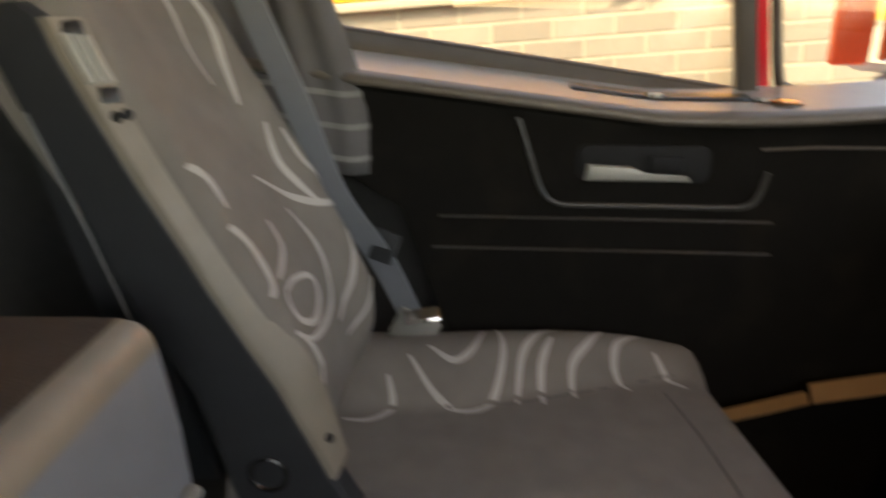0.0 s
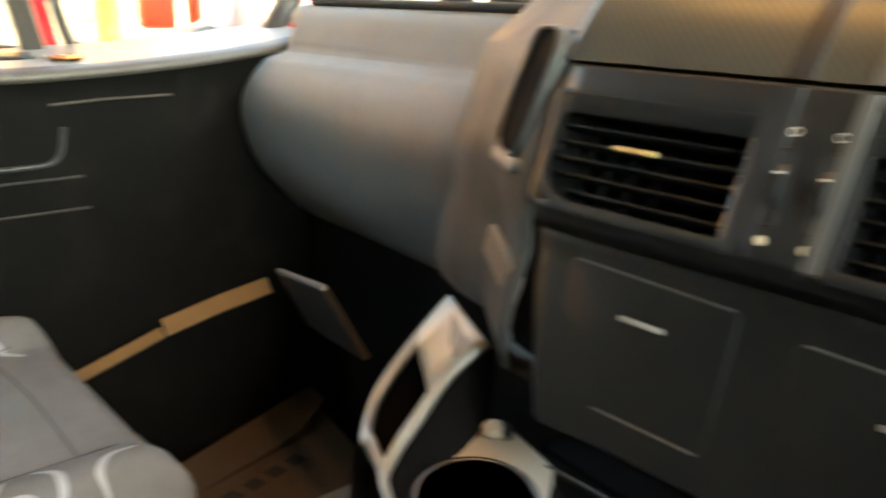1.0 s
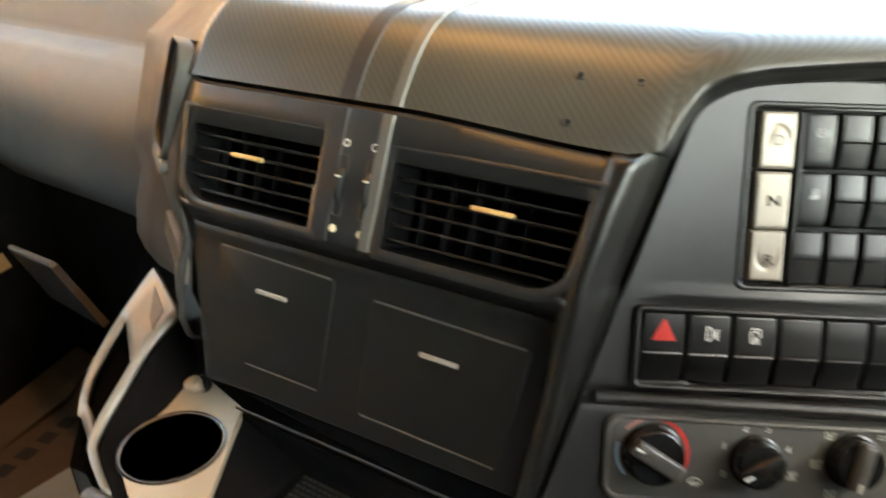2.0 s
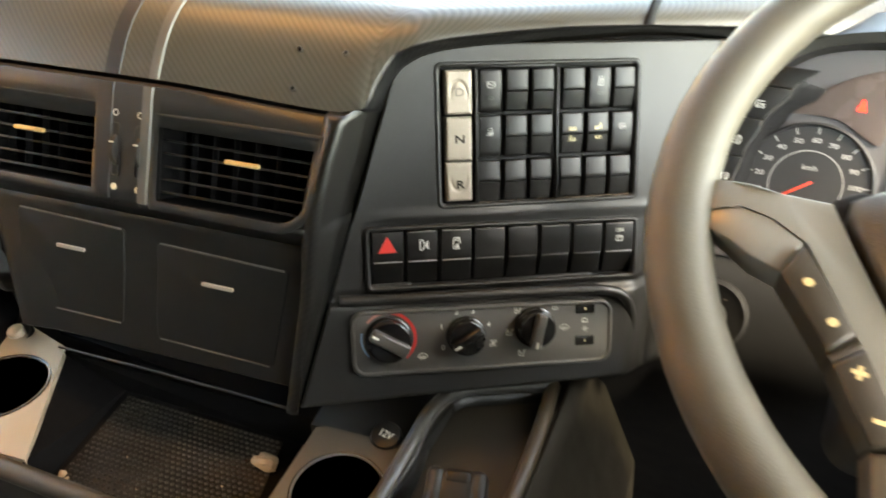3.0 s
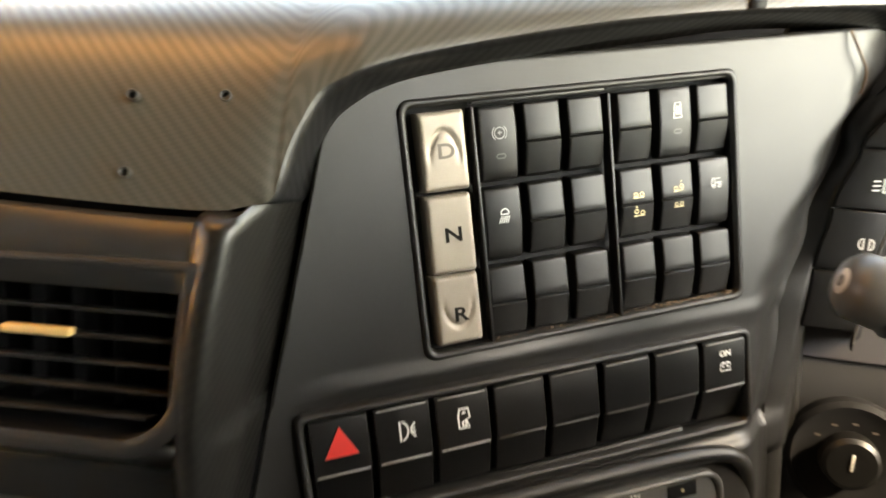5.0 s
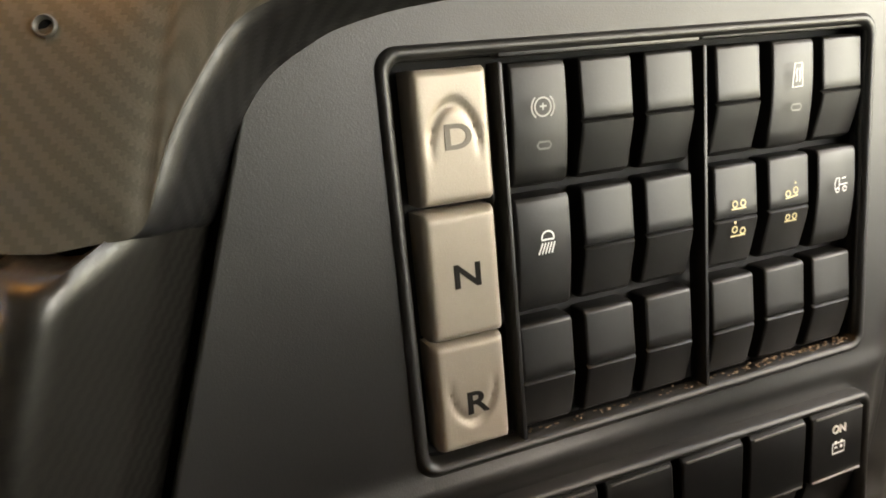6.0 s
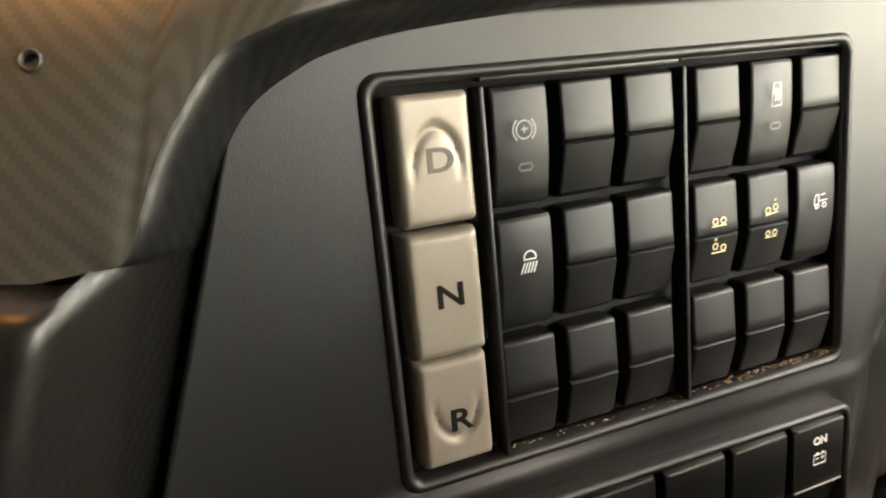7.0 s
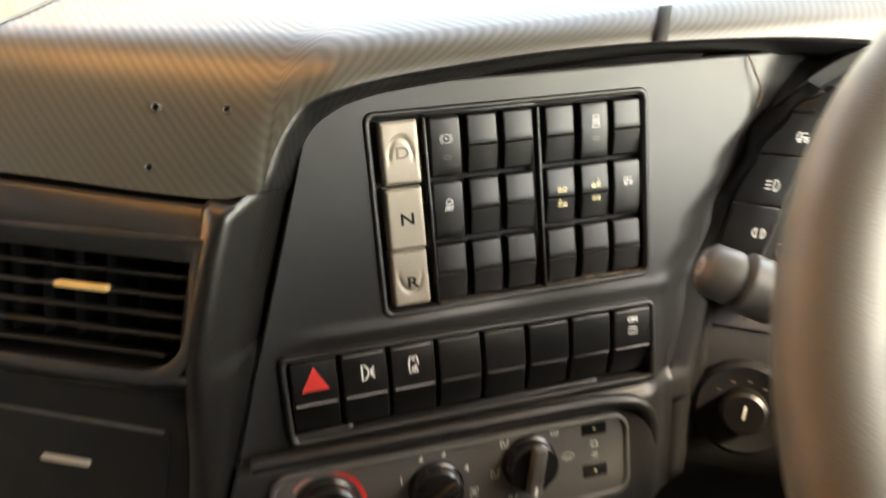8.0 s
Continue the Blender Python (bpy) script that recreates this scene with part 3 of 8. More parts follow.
def gear_mesh(kind):
    """A gear button, 26.8 x 42 mm; its face has a thumb mark curved over or under the letter."""
    bm = B()
    nx, ny = 22, 34
    w, h = 0.0129, 0.0212
    if kind == "first":
        h = 0.0209

    def top(x, y):
        ex, ey = abs(x) / w, abs(y) / h
        z = 0.0
        edge = max(0, (abs(x) - (w - 0.0022)) / 0.0022)
        edgey = max(0, (abs(y) - (h - 0.0022)) / 0.0022)
        z -= 0.0022 * (1 - math.sqrt(max(0, 1 - min(edge, 1) ** 2)))
        z -= 0.0022 * (1 - math.sqrt(max(0, 1 - min(edgey, 1) ** 2)))
        if kind in ("first", "last"):
            s = 1 if kind == "first" else -1
            yy = (y * s + 0.004) / 0.0152
            d = (x / 0.0088) ** 2 + yy ** 2
            if y * s > -0.008:
                fade = min(1, (y * s + 0.008) / 0.010)
                z -= 0.0013 * math.exp(-((d - 0.86) / 0.20) ** 2) * fade
        return z
    vs = [[bm.verts.new((-w + 2 * w * i / nx, -h + 2 * h * j / ny, top(-w + 2 * w * i / nx, -h + 2 * h * j / ny))) for i in range(nx + 1)] for j in range(ny + 1)]
    for j in range(ny):
        for i in range(nx):
            bm.faces.new((vs[j][i], vs[j][i + 1], vs[j + 1][i + 1], vs[j + 1][i]))
    rim = [vs[0][i] for i in range(nx + 1)] + [vs[j][nx] for j in range(1, ny + 1)] + [vs[ny][i] for i in range(nx - 1, -1, -1)] + [vs[j][0] for j in range(ny - 1, 0, -1)]
    low = [bm.verts.new((v.co.x, v.co.y, -0.012)) for v in rim]
    for i in range(len(rim)):
        j = (i + 1) % len(rim)
        bm.faces.new((rim[i], low[i], low[j], rim[j]))
    return bm


def local(m, bm):
    bm.transform(m)
    return bm


def icon(strokes, w=0.00055):
    bm = B()
    for s in strokes:
        closed = s[0] == "o"
        stroke(bm, s[1:] if closed else s, w, closed=closed)
    return bm


def disc(cx, cy, r, n=10):
    return ["o"] + arc(cx, cy, r, 0, 360 - 360 / n, n)


def rect(cx, cy, w, h):
    return ["o", (cx - w / 2, cy - h / 2), (cx + w / 2, cy - h / 2), (cx + w / 2, cy + h / 2), (cx - w / 2, cy + h / 2)]


ICONS = {
    "brake": [disc(0, 0, 0.0030, 18), arc(0, 0, 0.0042, 130, 230, 10), arc(0, 0, 0.0042, -50, 50, 10), [(-0.0012, 0.0002), (0.0014, 0.0002)], [(0, 0.0012), (0, -0.001)]],
    "worklamp": [["o", (-0.0022, 0.0006), (0.0024, 0.0006), *arc(0.0001, 0.0012, 0.0022, 0, 180, 9)], *[[(-0.0018 + 0.0011 * i, -0.0004), (-0.0034 + 0.0012 * i, -0.0040)] for i in range(5)]],
    "mirror": [["o", (-0.0024, -0.0042), (0.0026, -0.0040), (0.0018, 0.0042), (-0.0016, 0.0042)], [(-0.0007, -0.0024), (-0.0002, -0.0008), (-0.0008, 0.0008), (-0.0003, 0.0024)], [(0.0009, -0.0024), (0.0013, -0.0008), (0.0008, 0.0008), (0.0012, 0.0024)]],
    "axles": [disc(-0.0018, 0, 0.0012), disc(0.0022, 0, 0.0012), [(-0.0036, -0.0018), (0.0036, -0.0018)]],
    "axle_up": [disc(-0.0018, -0.0004, 0.0012), disc(0.0022, 0.0006, 0.0012), [(-0.0032, -0.0022), (0.0034, -0.0014)], [(0.0022, 0.0030), (0.0022, 0.0040)], [(0.0017, 0.0034), (0.0027, 0.0034)]],
    "axle_down": [disc(-0.0018, 0.0006, 0.0012), disc(0.0022, -0.0004, 0.0012), [(-0.0036, -0.0020), (0.0036, -0.0020)], [(-0.0018, 0.0028), (-0.0018, 0.0040)], [(-0.0024, 0.0034), (-0.0012, 0.0034)]],
    "truck": [["o", (-0.0036, -0.0020), (-0.0012, -0.0020), (-0.0012, 0.0026), (-0.0028, 0.0026), (-0.0036, 0.0006)], [(-0.0012, -0.0004), (0.0038, -0.0002)], disc(-0.0020, -0.0026, 0.0010), disc(0.0022, -0.0024, 0.0011), [(0.0, 0.0022), (0.0026, 0.0024)]],
    "battery": [rect(0, -0.0012, 0.0070, 0.0046), [(-0.0024, 0.0018), (-0.0010, 0.0018)], [(0.0010, 0.0018), (0.0024, 0.0018)], [(-0.0024, -0.0008), (-0.0008, -0.0008)], [(0.0008, -0.0008), (0.0024, -0.0008)], [(0.0016, 0), (0.0016, -0.0016)]],
    "cablamp": [["o", *arc(-0.0016, 0, 0.0036, -90, 90, 8, 0.0044)], *[[(0.0030, 0.0004 * k), (0.0052, 0.0018 * k)] for k in (-2, -0.8, 0.4, 1.6)]],
    "seat": [["o", (-0.0018, 0.0044), (0.0022, 0.0044), (0.0028, 0.0), (0.0010, -0.0006), (0.0024, -0.0044), (-0.0024, -0.0044), (-0.0026, 0.0008)], [(-0.0008, 0.0026), (0.0010, 0.0026)], disc(0.0002, -0.0024, 0.0010)],
    "slot": [["o", *[(0.0021 * math.copysign(1, x) * (1 if abs(x) > 0.5 else 0.72), 0.0009 * y) for x, y in ((-1, 0), (-0.4, -1), (0.4, -1), (1, 0), (0.4, 1), (-0.4, 1))]]],
    "lamp_low": [["o", *arc(0.0008, 0, 0.0030, -90, 90, 8, 0.0040)], *[[(-0.0010, 0.0026 * k), (-0.0048, 0.0026 * k - 0.0004)] for k in (-1, 0, 1)]],
    "lamp_side": [["o", *arc(0.0016, 0, 0.0024, -90, 90, 8, 0.0032)], ["o", *arc(-0.0016, 0, 0.0024, 90, 270, 8, 0.0032)]],
}


def rect3(cx, cy, w, h, z):
    return [(cx - w / 2, cy - h / 2, z), (cx + w / 2, cy - h / 2, z), (cx + w / 2, cy + h / 2, z), (cx - w / 2, cy + h / 2, z)]


RIMGREY = material("pale_rim_plastic", (0.085, 0.082, 0.077), 0.35, rough_vary=0.08)


def build_switch_block():
    th = thing("switch_panel", PM @ Vector((0.08, -0.06, 0)), "black switch block with three champagne gear buttons", "switch panel")
    u0, u1, v0, v1 = -0.0225, 0.1835, -0.0665, 0.0715
    cu, cv, w, h = (u0 + u1) / 2, (v0 + v1) / 2, u1 - u0, v1 - v0
    bm = B()
    frame_ring(bm, rrect(cu, cv, w + 0.003, h + 0.003, 0.007, 6), rrect(cu, cv, w - 0.0055, h - 0.0055, 0.005, 6), -0.006, 0.0004, 0.0016)
    part("bezel", local(PM, bm), GRAIN, th, "rounded charcoal bezel", smooth=60)
    bm = B()
    skin(bm, [rect3(cu, cv, w, h, -0.0135), rect3(cu, cv, w, h, -0.001), rect3(cu, cv - 0.0005, w - 0.004, h - 0.005, -0.001), rect3(cu, cv - 0.0005, w - 0.004, h - 0.005, -0.0105)])
    part("tray", local(PM, bm), DARKCAVE, th, "deep black recess", smooth=0)
    # two upright bars between the columns, a top lip, and dust along the bottom lip
    for x in (0.0168, 0.0985):
        bm = B()
        box(bm, (x, 0.001, -0.0035), (0.0016, h - 0.008, 0.009), 0.0005)
        part("divider_bar", local(PM, bm), BLACK, th)
    bm = B()
    box(bm, (0.057, 0.0685, -0.003), (0.080, 0.0022, 0.006), 0.0006)
    box(bm, (0.139, 0.0690, -0.003), (0.082, 0.0022, 0.006), 0.0006)
    part("top_lip", local(PM, bm), BLACK, th)
    bm = B()
    rnd = random.Random(5)
    for i in range(260):
        x = 0.10 + 0.078 * rnd.random() ** 0.7 if i < 200 else 0.02 + 0.08 * rnd.random()
        y = v0 + 0.0022 + 0.0016 * rnd.random() ** 2
        s = 0.0003 + 0.0006 * rnd.random()
        box(bm, (x, y, -0.0012 - 0.004 * rnd.random()), (s * 1.6, s, s), 0, m=None)
    tagged(part("dust", local(PM, bm), DUST, th, "brown dust along the lower lip"), kind="stuff")
    # gear buttons
    for kind, v, ch in (("first", 0.0447, "D"), ("mid", 0.0003, "N"), ("last", -0.0412, "R")):
        bm = gear_mesh(kind)
        if kind == "last":
            bmesh.ops.scale(bm, vec=(1, 0.90, 1), verts=bm.verts)
        ub = -0.0016 + 0.028 * (v - 0.0003) * 0.5
        at = PM @ Matrix.Translation((ub, v, 0.0018))
        btn = part("gear_button", local(at, bm), BEIGE, th, "champagne gear button", smooth=50)
        ly = {"D": -0.0004, "N": -0.0006, "R": -0.0032}[ch]
        lm = PM @ Matrix.Translation((ub + 0.001, v + ly, 0.00175))
        part("letter", letters(ch, 0.0110, lm, 1.25, 0.00025), GREYINK if ch == "D" else DARKINK, btn, smooth=0)
    # switches
    plain = split = None
    cols = [0.0310, 0.0575, 0.0840, 0.1154, 0.1424, 0.1684]
    rowv = [0.0452, 0.0015, -0.0425]
    plains = {(0, 0), (0, 4), (1, 0), (1, 5)}
    # symbols: row, column, icon, offset up, ink, size
    marks = [(0, 0, "brake", 0.0056, INKG, 1.0), (0, 0, "slot", -0.0068, RIMGREY, 1.25), (0, 4, "mirror", 0.0068, INK, 1.05), (0, 4, "slot", -0.0052, RIMGREY, 1.25),
             (1, 0, "worklamp", 0.0048, INK, 1.05), (1, 3, "axles", 0.0050, INKY, 1.0), (1, 3, "axle_down", -0.0054, INKY, 1.0),
             (1, 4, "axle_up", 0.0056, INKY, 1.0), (1, 4, "axles", -0.0042, INKY, 0.9), (1, 5, "truck", 0.0056, INK, 0.95)]
    for r in range(3):
        for c in range(6):
            kind = "plain" if (r, c) in plains else "split"
            du = -0.0012 * r
            m = PM @ Matrix.Translation((cols[c] + du, rowv[r], -0.0006)) @ Matrix.Rotation(radians(0.4 * math.sin(7 * r + 3 * c)), 4, "X")
            if kind == "plain":
                sw = part("switch", switch_mesh("plain"), SWITCH, th) if plain is None else again("switch", plain, th, m)
                if plain is None:
                    plain = sw
                    sw.matrix_basis = m
            else:
                sw = part("switch", switch_mesh("split"), SWITCH, th) if split is None else again("switch", split, th, m)
                if split is None:
                    split = sw
                    sw.matrix_basis = m
            for rr, cc, ic, dv, ink, size in marks:
                if (rr, cc) == (r, c):
                    bm = icon(ICONS[ic])
                    bmesh.ops.scale(bm, vec=(size, size, 1), verts=bm.verts)
                    z = 0.0016 if kind == "split" and dv > 0 else 0.0014
                    lean = -0.044 if kind == "split" and dv > 0 else (0.10 if kind == "split" else 0.03)
                    if kind == "split":
                        z = 0.0005 if dv > 0 else 0.0003
                    elif ic == "slot":
                        z = 0.0009
                    sy = PM @ Matrix.Translation((cols[c] + du, rowv[r] + dv, z + 0.0001)) @ Matrix.Rotation(lean, 4, "X")
                    bm.transform(sy)
                    ob = new("symbol", mesh("symbol", bm, ink, 0))
                    ob.parent = sw
                    ob.matrix_parent_inverse = (BASE[th.name].inverted() @ m).inverted() @ BASE[th.name].inverted()


INKG = material("grey_symbol_ink", (0.42, 0.41, 0.39), 0.6, rough_vary=0)
DUST = material("brown_dust", (0.2, 0.14, 0.09), 0.95, vary=0.4, vary_size=0.002)
build_switch_block()


# ---- the row of rocker switches ----
def build_rocker_row():
    th = thing("rocker_switch_row", PM @ Vector((0.04, -0.15, 0)), "row of eight black rocker switches with a red hazard triangle", "switch panel")
    sh = Matrix(((1, 0, 0, 0), (-0.018, 1, 0, 0), (0, 0, 1, 0), (0, 0, 0, 1)))
    u0, u1, v0, v1 = -0.0965, 0.1835, -0.1465, -0.0845
    cu, cv, w, h = (u0 + u1) / 2, (v0 + v1) / 2 + 0.0005, u1 - u0, v1 - v0
    rm = PM @ sh
    bm = B()
    frame_ring(bm, rrect(cu, cv, w + 0.003, h + 0.003, 0.006, 6), rrect(cu, cv, w - 0.005, h - 0.005, 0.004, 6), -0.004, 0.0050, 0.0014)
    part("bezel", local(rm, bm), GRAIN, th, smooth=60)
    bm = B()
    skin(bm, [rect3(cu, cv, w, h, -0.0115), rect3(cu, cv, w, h, 0.003), rect3(cu, cv, w - 0.004, h - 0.003, 0.003), rect3(cu, cv, w - 0.004, h - 0.003, -0.0085)])
    part("tray", local(rm, bm), DARKCAVE, th, "deep black recess", smooth=0)
    first = None
    inks = {0: None, 1: "cablamp", 2: "seat", 7: "battery"}
    for i in range(8):
        u = -0.0760 + 0.0344 * i
        m = rm @ Matrix.Translation((u, -0.1150, 0.0044)) @ Matrix.Rotation(radians(3.2 if i in (5, 6) else 1.8 if i == 7 else 0), 4, "X")
        if first is None:
            # upper face, a bright ledge at its foot, and a lower face that falls back
            bm = B()
            prof = [(0.0285, -0.012), (0.0285, -0.0030), (0.0278, -0.0014), (0.0264, 0.0002), (0.0250, 0.0006), (0.0120, 0.0011), (0.0000, 0.0013), (-0.0024, 0.0014), (-0.0032, 0.0010), (-0.0036, -0.0002),
                    (-0.0042, -0.0008), (-0.0056, -0.0010), (-0.0160, -0.0034), (-0.0262, -0.0070), (-0.0272, -0.012)]
            x = 0.0155
            skin(bm, [[(a, v * (1 - e / 0.03), z - e) for v, z in prof] for a, e in ((-x, 0.0006), (-x + 0.0006, 0.0001), (-x + 0.0012, 0), (x - 0.0012, 0), (x - 0.0006, 0.0001), (x, 0.0006))])
            sw = first = part("rocker_switch", bm, ROCKERBLACK, th)
            sw.matrix_basis = m
        else:
            sw = again("rocker_switch", first, th, m)
        # pale bar laid on the ledge, painting the light its edge catches
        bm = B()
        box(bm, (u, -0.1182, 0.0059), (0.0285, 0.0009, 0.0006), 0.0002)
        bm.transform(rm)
        ob = new("ledge_line", mesh("ledge_line", bm, LEDGEGLINT if i in (0, 1, 2, 7) else RIMGREY, 30))
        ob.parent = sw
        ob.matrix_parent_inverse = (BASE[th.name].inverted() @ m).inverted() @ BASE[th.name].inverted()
        # pale bar paints the glint along the switch's top edge
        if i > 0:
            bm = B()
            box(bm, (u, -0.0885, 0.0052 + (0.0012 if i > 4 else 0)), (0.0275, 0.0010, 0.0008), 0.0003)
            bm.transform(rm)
            ob = new("top_line", mesh("top_line", bm, TOPGLINT if i > 4 or i in (1, 2) else RIMGREY, 30))
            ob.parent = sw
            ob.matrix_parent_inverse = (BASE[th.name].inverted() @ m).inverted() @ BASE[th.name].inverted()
        if i in inks:
            bm = B()
            if i == 0:
                tri = [(-0.0092, -0.0066), (0.0092, -0.0066), (0.0, 0.0100)]
                prism(bm, tri, 0.0, 0.0007)
                ink, size = REDINK, 1.0
            else:
                bm = icon(ICONS[inks[i]], 0.0008)
                ink, size = INK, 1.25 if i < 7 else 1.0
            bmesh.ops.scale(bm, vec=(size, size, 1), verts=bm.verts)
            bm.transform(rm @ Matrix.Translation((u, -0.1020 if i < 7 else -0.1035, 0.0054 if i < 7 else 0.0062)) @ Matrix.Rotation(-0.02 if i < 7 else 0.012, 4, "X"))
            ob = new("symbol", mesh("symbol", bm, ink, 0))
            ob.parent = sw
            ob.matrix_parent_inverse = (BASE[th.name].inverted() @ m).inverted() @ BASE[th.name].inverted()
        if i == 7:
            bm = letters("ON", 0.0052, rm @ Matrix.Translation((u, -0.0960, 0.0064)), 1.0, 0.0001)
            ob = new("word", mesh("word", bm, INK, 0))
            ob.parent = sw
            ob.matrix_parent_inverse = (BASE[th.name].inverted() @ m).inverted() @ BASE[th.name].inverted()


ROCKERBLACK = material("rocker_plastic", (0.0034, 0.0033, 0.0032), 0.42, spec=0.35, grain=0.1, grain_size=0.0006, vary=0.15, vary_size=0.02)
TOPGLINT = material("top_glint_pale", (0.16, 0.155, 0.145), 0.35, vary=0.3, vary_size=0.01)
LEDGEGLINT = material("ledge_glint_pale", (0.36, 0.35, 0.34), 0.35, rough_vary=0.1)
build_rocker_row()


# ---- heater controls ----
def build_climate():
    th = thing("heater_control_panel", PM @ Vector((0.02, -0.235, 0)), "dark heater panel with three rotary knobs", "control panel")
    sh = Matrix(((1, 0, 0, 0), (-0.030, 1, 0, 0), (0, 0, 1, 0), (0, 0, 0, 1)))
    cm = PM @ sh
    u0, u1, v0, v1 = -0.1160, 0.1580, -0.2365, -0.1680
    cu, cv, w, h = (u0 + u1) / 2, (v0 + v1) / 2, u1 - u0, v1 - v0
    bm = B()
    prism(bm, rrect(cu, cv, w - 0.006, h - 0.006, 0.011, 6), -0.006, 0.0072, 0.0006)
    part("face_plate", local(cm, bm), PLATE, th, "satin dark grey face plate", smooth=40)
    bm = B()
    frame_ring(bm, rrect(cu, cv, w + 0.001, h + 0.001, 0.014, 6), rrect(cu, cv, w - 0.0075, h - 0.0075, 0.011, 6), -0.004, 0.0080, 0.0012)
    part("rim", local(cm, bm), PLATE, th, "thin satin rim", smooth=60)
    # raised hood line above the panel, curling down at the driver's end
    bm = B()
    tube(bm, [cm @ Vector(p) for p in curve_pts([(-0.125, -0.157, 0.004), (-0.02, -0.1565, 0.005), (0.10, -0.1560, 0.006), (0.150, -0.1575, 0.007), (0.172, -0.166, 0.006), (0.183, -0.185, 0.0), (0.188, -0.21, -0.008)], 40)], 0.0055, 8)
    part("hood_line", bm, GRAIN, th, smooth=60)
    knobs = [(-0.0790, -0.1975, 0.0222, 150, "temperature"), (0.0000, -0.1985, 0.0190, 210, "fan"), (0.0735, -0.1935, 0.0200, 258, "flaps")]
    for u, v, r, turn, kind in knobs:
        at = cm @ Matrix.Translation((u, v + 0.0, 0.0072))
        bm = B()
        lathe(bm, [(r + 0.0018, 0.0), (r + 0.0016, 0.003), (r, 0.0042), (r - 0.0006, 0.012), (r - 0.0022, 0.0135), (0.0005, 0.0138)], 40)
        kn = part("rotary_knob", local(at, bm), BLACKGLOSS, th, "black rotary knob with finger bar", smooth=40)
        bm = B()
        box(bm, (0, 0, 0.0150), (2 * r - 0.003, 0.0110 if kind != "temperature" else 0.0135, 0.0095), 0.0028, 3)
        part("finger_bar", local(at @ Matrix.Rotation(radians(turn), 4, "Z"), bm), BLACKGLOSS if kind == "fan" else KNOBGREY, kn, smooth=50)
        bm = B()
        box(bm, (r - 0.0055, 0, 0.0197), (0.0070, 0.0022, 0.0008), 0.0002)
        part("pointer", local(at @ Matrix.Rotation(radians(turn), 4, "Z"), bm), INK, kn, "white pointer")
    # red and blue scale round the temperature knob
    for a0, a1, ma in ((-52, 85, REDINK), (88, 140, PINKINK), (165, 222, BLUEINK)):
        bm = B()
        stroke(bm, arc(-0.0790, -0.1975, 0.0272, a0, a1, 20), 0.0032 if ma is REDINK else 0.0022, 0.0073)
        part("temperature_scale", local(cm, bm), ma, th, smooth=0)
    # figures round the fan knob
    for ch, a in (("0", 208), ("1", 158), ("2", 110), ("3", 72), ("4", 22)):
        m = cm @ Matrix.Translation((0.0 + 0.0265 * math.cos(radians(a)), -0.1985 + 0.0265 * math.sin(radians(a)), 0.0073))
        part("figure", letters(ch, 0.0075, m, 1.0, 0.0001), INK, th, smooth=0)
    # small pictograms
    seatp = [["o", (-0.0036, 0.0026), (-0.0022, 0.0030), (-0.0012, -0.0010), (0.0022, -0.0006), (0.0018, -0.0032), (-0.0036, -0.0030)], [(0.0014, 0.0020), (0.0038, 0.0032)], [(0.0014, 0.0020), (0.0026, 0.0004)]]
    screen = [["o", *arc(0, -0.003, 0.0060, 25, 155, 8, 0.0062), (-0.0034, -0.0014), (0.0034, -0.0014)], *[[(-0.002 + 0.002 * k, -0.0036), (-0.002 + 0.002 * k, 0.0006)] for k in range(3)]]
    fan = [disc(0, 0, 0.0008), *[["o", (0.0006, 0.0006), (0.0034, 0.0010), (0.0030, 0.0034), (0.0008, 0.0030)]], *[["o", (-0.0006, -0.0006), (-0.0034, -0.0010), (-0.0030, -0.0034), (-0.0008, -0.0030)]], *[["o", (0.0006, -0.0006), (0.0010, -0.0034), (0.0034, -0.0030)]], *[["o", (-0.0006, 0.0006), (-0.0010, 0.0034), (-0.0034, 0.0030)]]]
    flake = [[(math.cos(a) * 0.0034, math.sin(a) * 0.0034), (-math.cos(a) * 0.0034, -math.sin(a) * 0.0034)] for a in (0, 1.05, 2.09)]
    for pic, u, v, ink in ((screen, -0.0450, -0.2185, INK), (fan, 0.0290, -0.2090, INK), (seatp, 0.0560, -0.1745, INK), (seatp, 0.0470, -0.1980, INK), (seatp, 0.0600, -0.2215, INK), (seatp, 0.0965, -0.1725, INK),
                           (screen, 0.1060, -0.1960, INKG), (flake, 0.1290, -0.1990, INKG), ([["o", (-0.003, -0.002), (0.003, -0.002), (0.002, 0.002), (-0.002, 0.002)]], 0.1285, -0.1895, INK)):
        bm = icon(pic, 0.0009)
        part("pictogram", local(cm @ Matrix.Translation((u, v, 0.0072)), bm), ink, th, smooth=0)
    for v in (-0.1765, -0.2120):
        bm = B()
        box(bm, (0.1285, v, 0.0070), (0.021, 0.0110, 0.002), 0.0008)
        btn = part("push_button", local(cm, bm), BLACKGLOSS, th, "small black push button")
        bm = B()
        stroke(bm, disc(0, 0, 0.0007)[1:], 0.0008, 0.0, closed=True)
        part("button_lamp", local(cm @ Matrix.Translation((0.1285, v, 0.0082)), bm), INKY, btn, smooth=0)


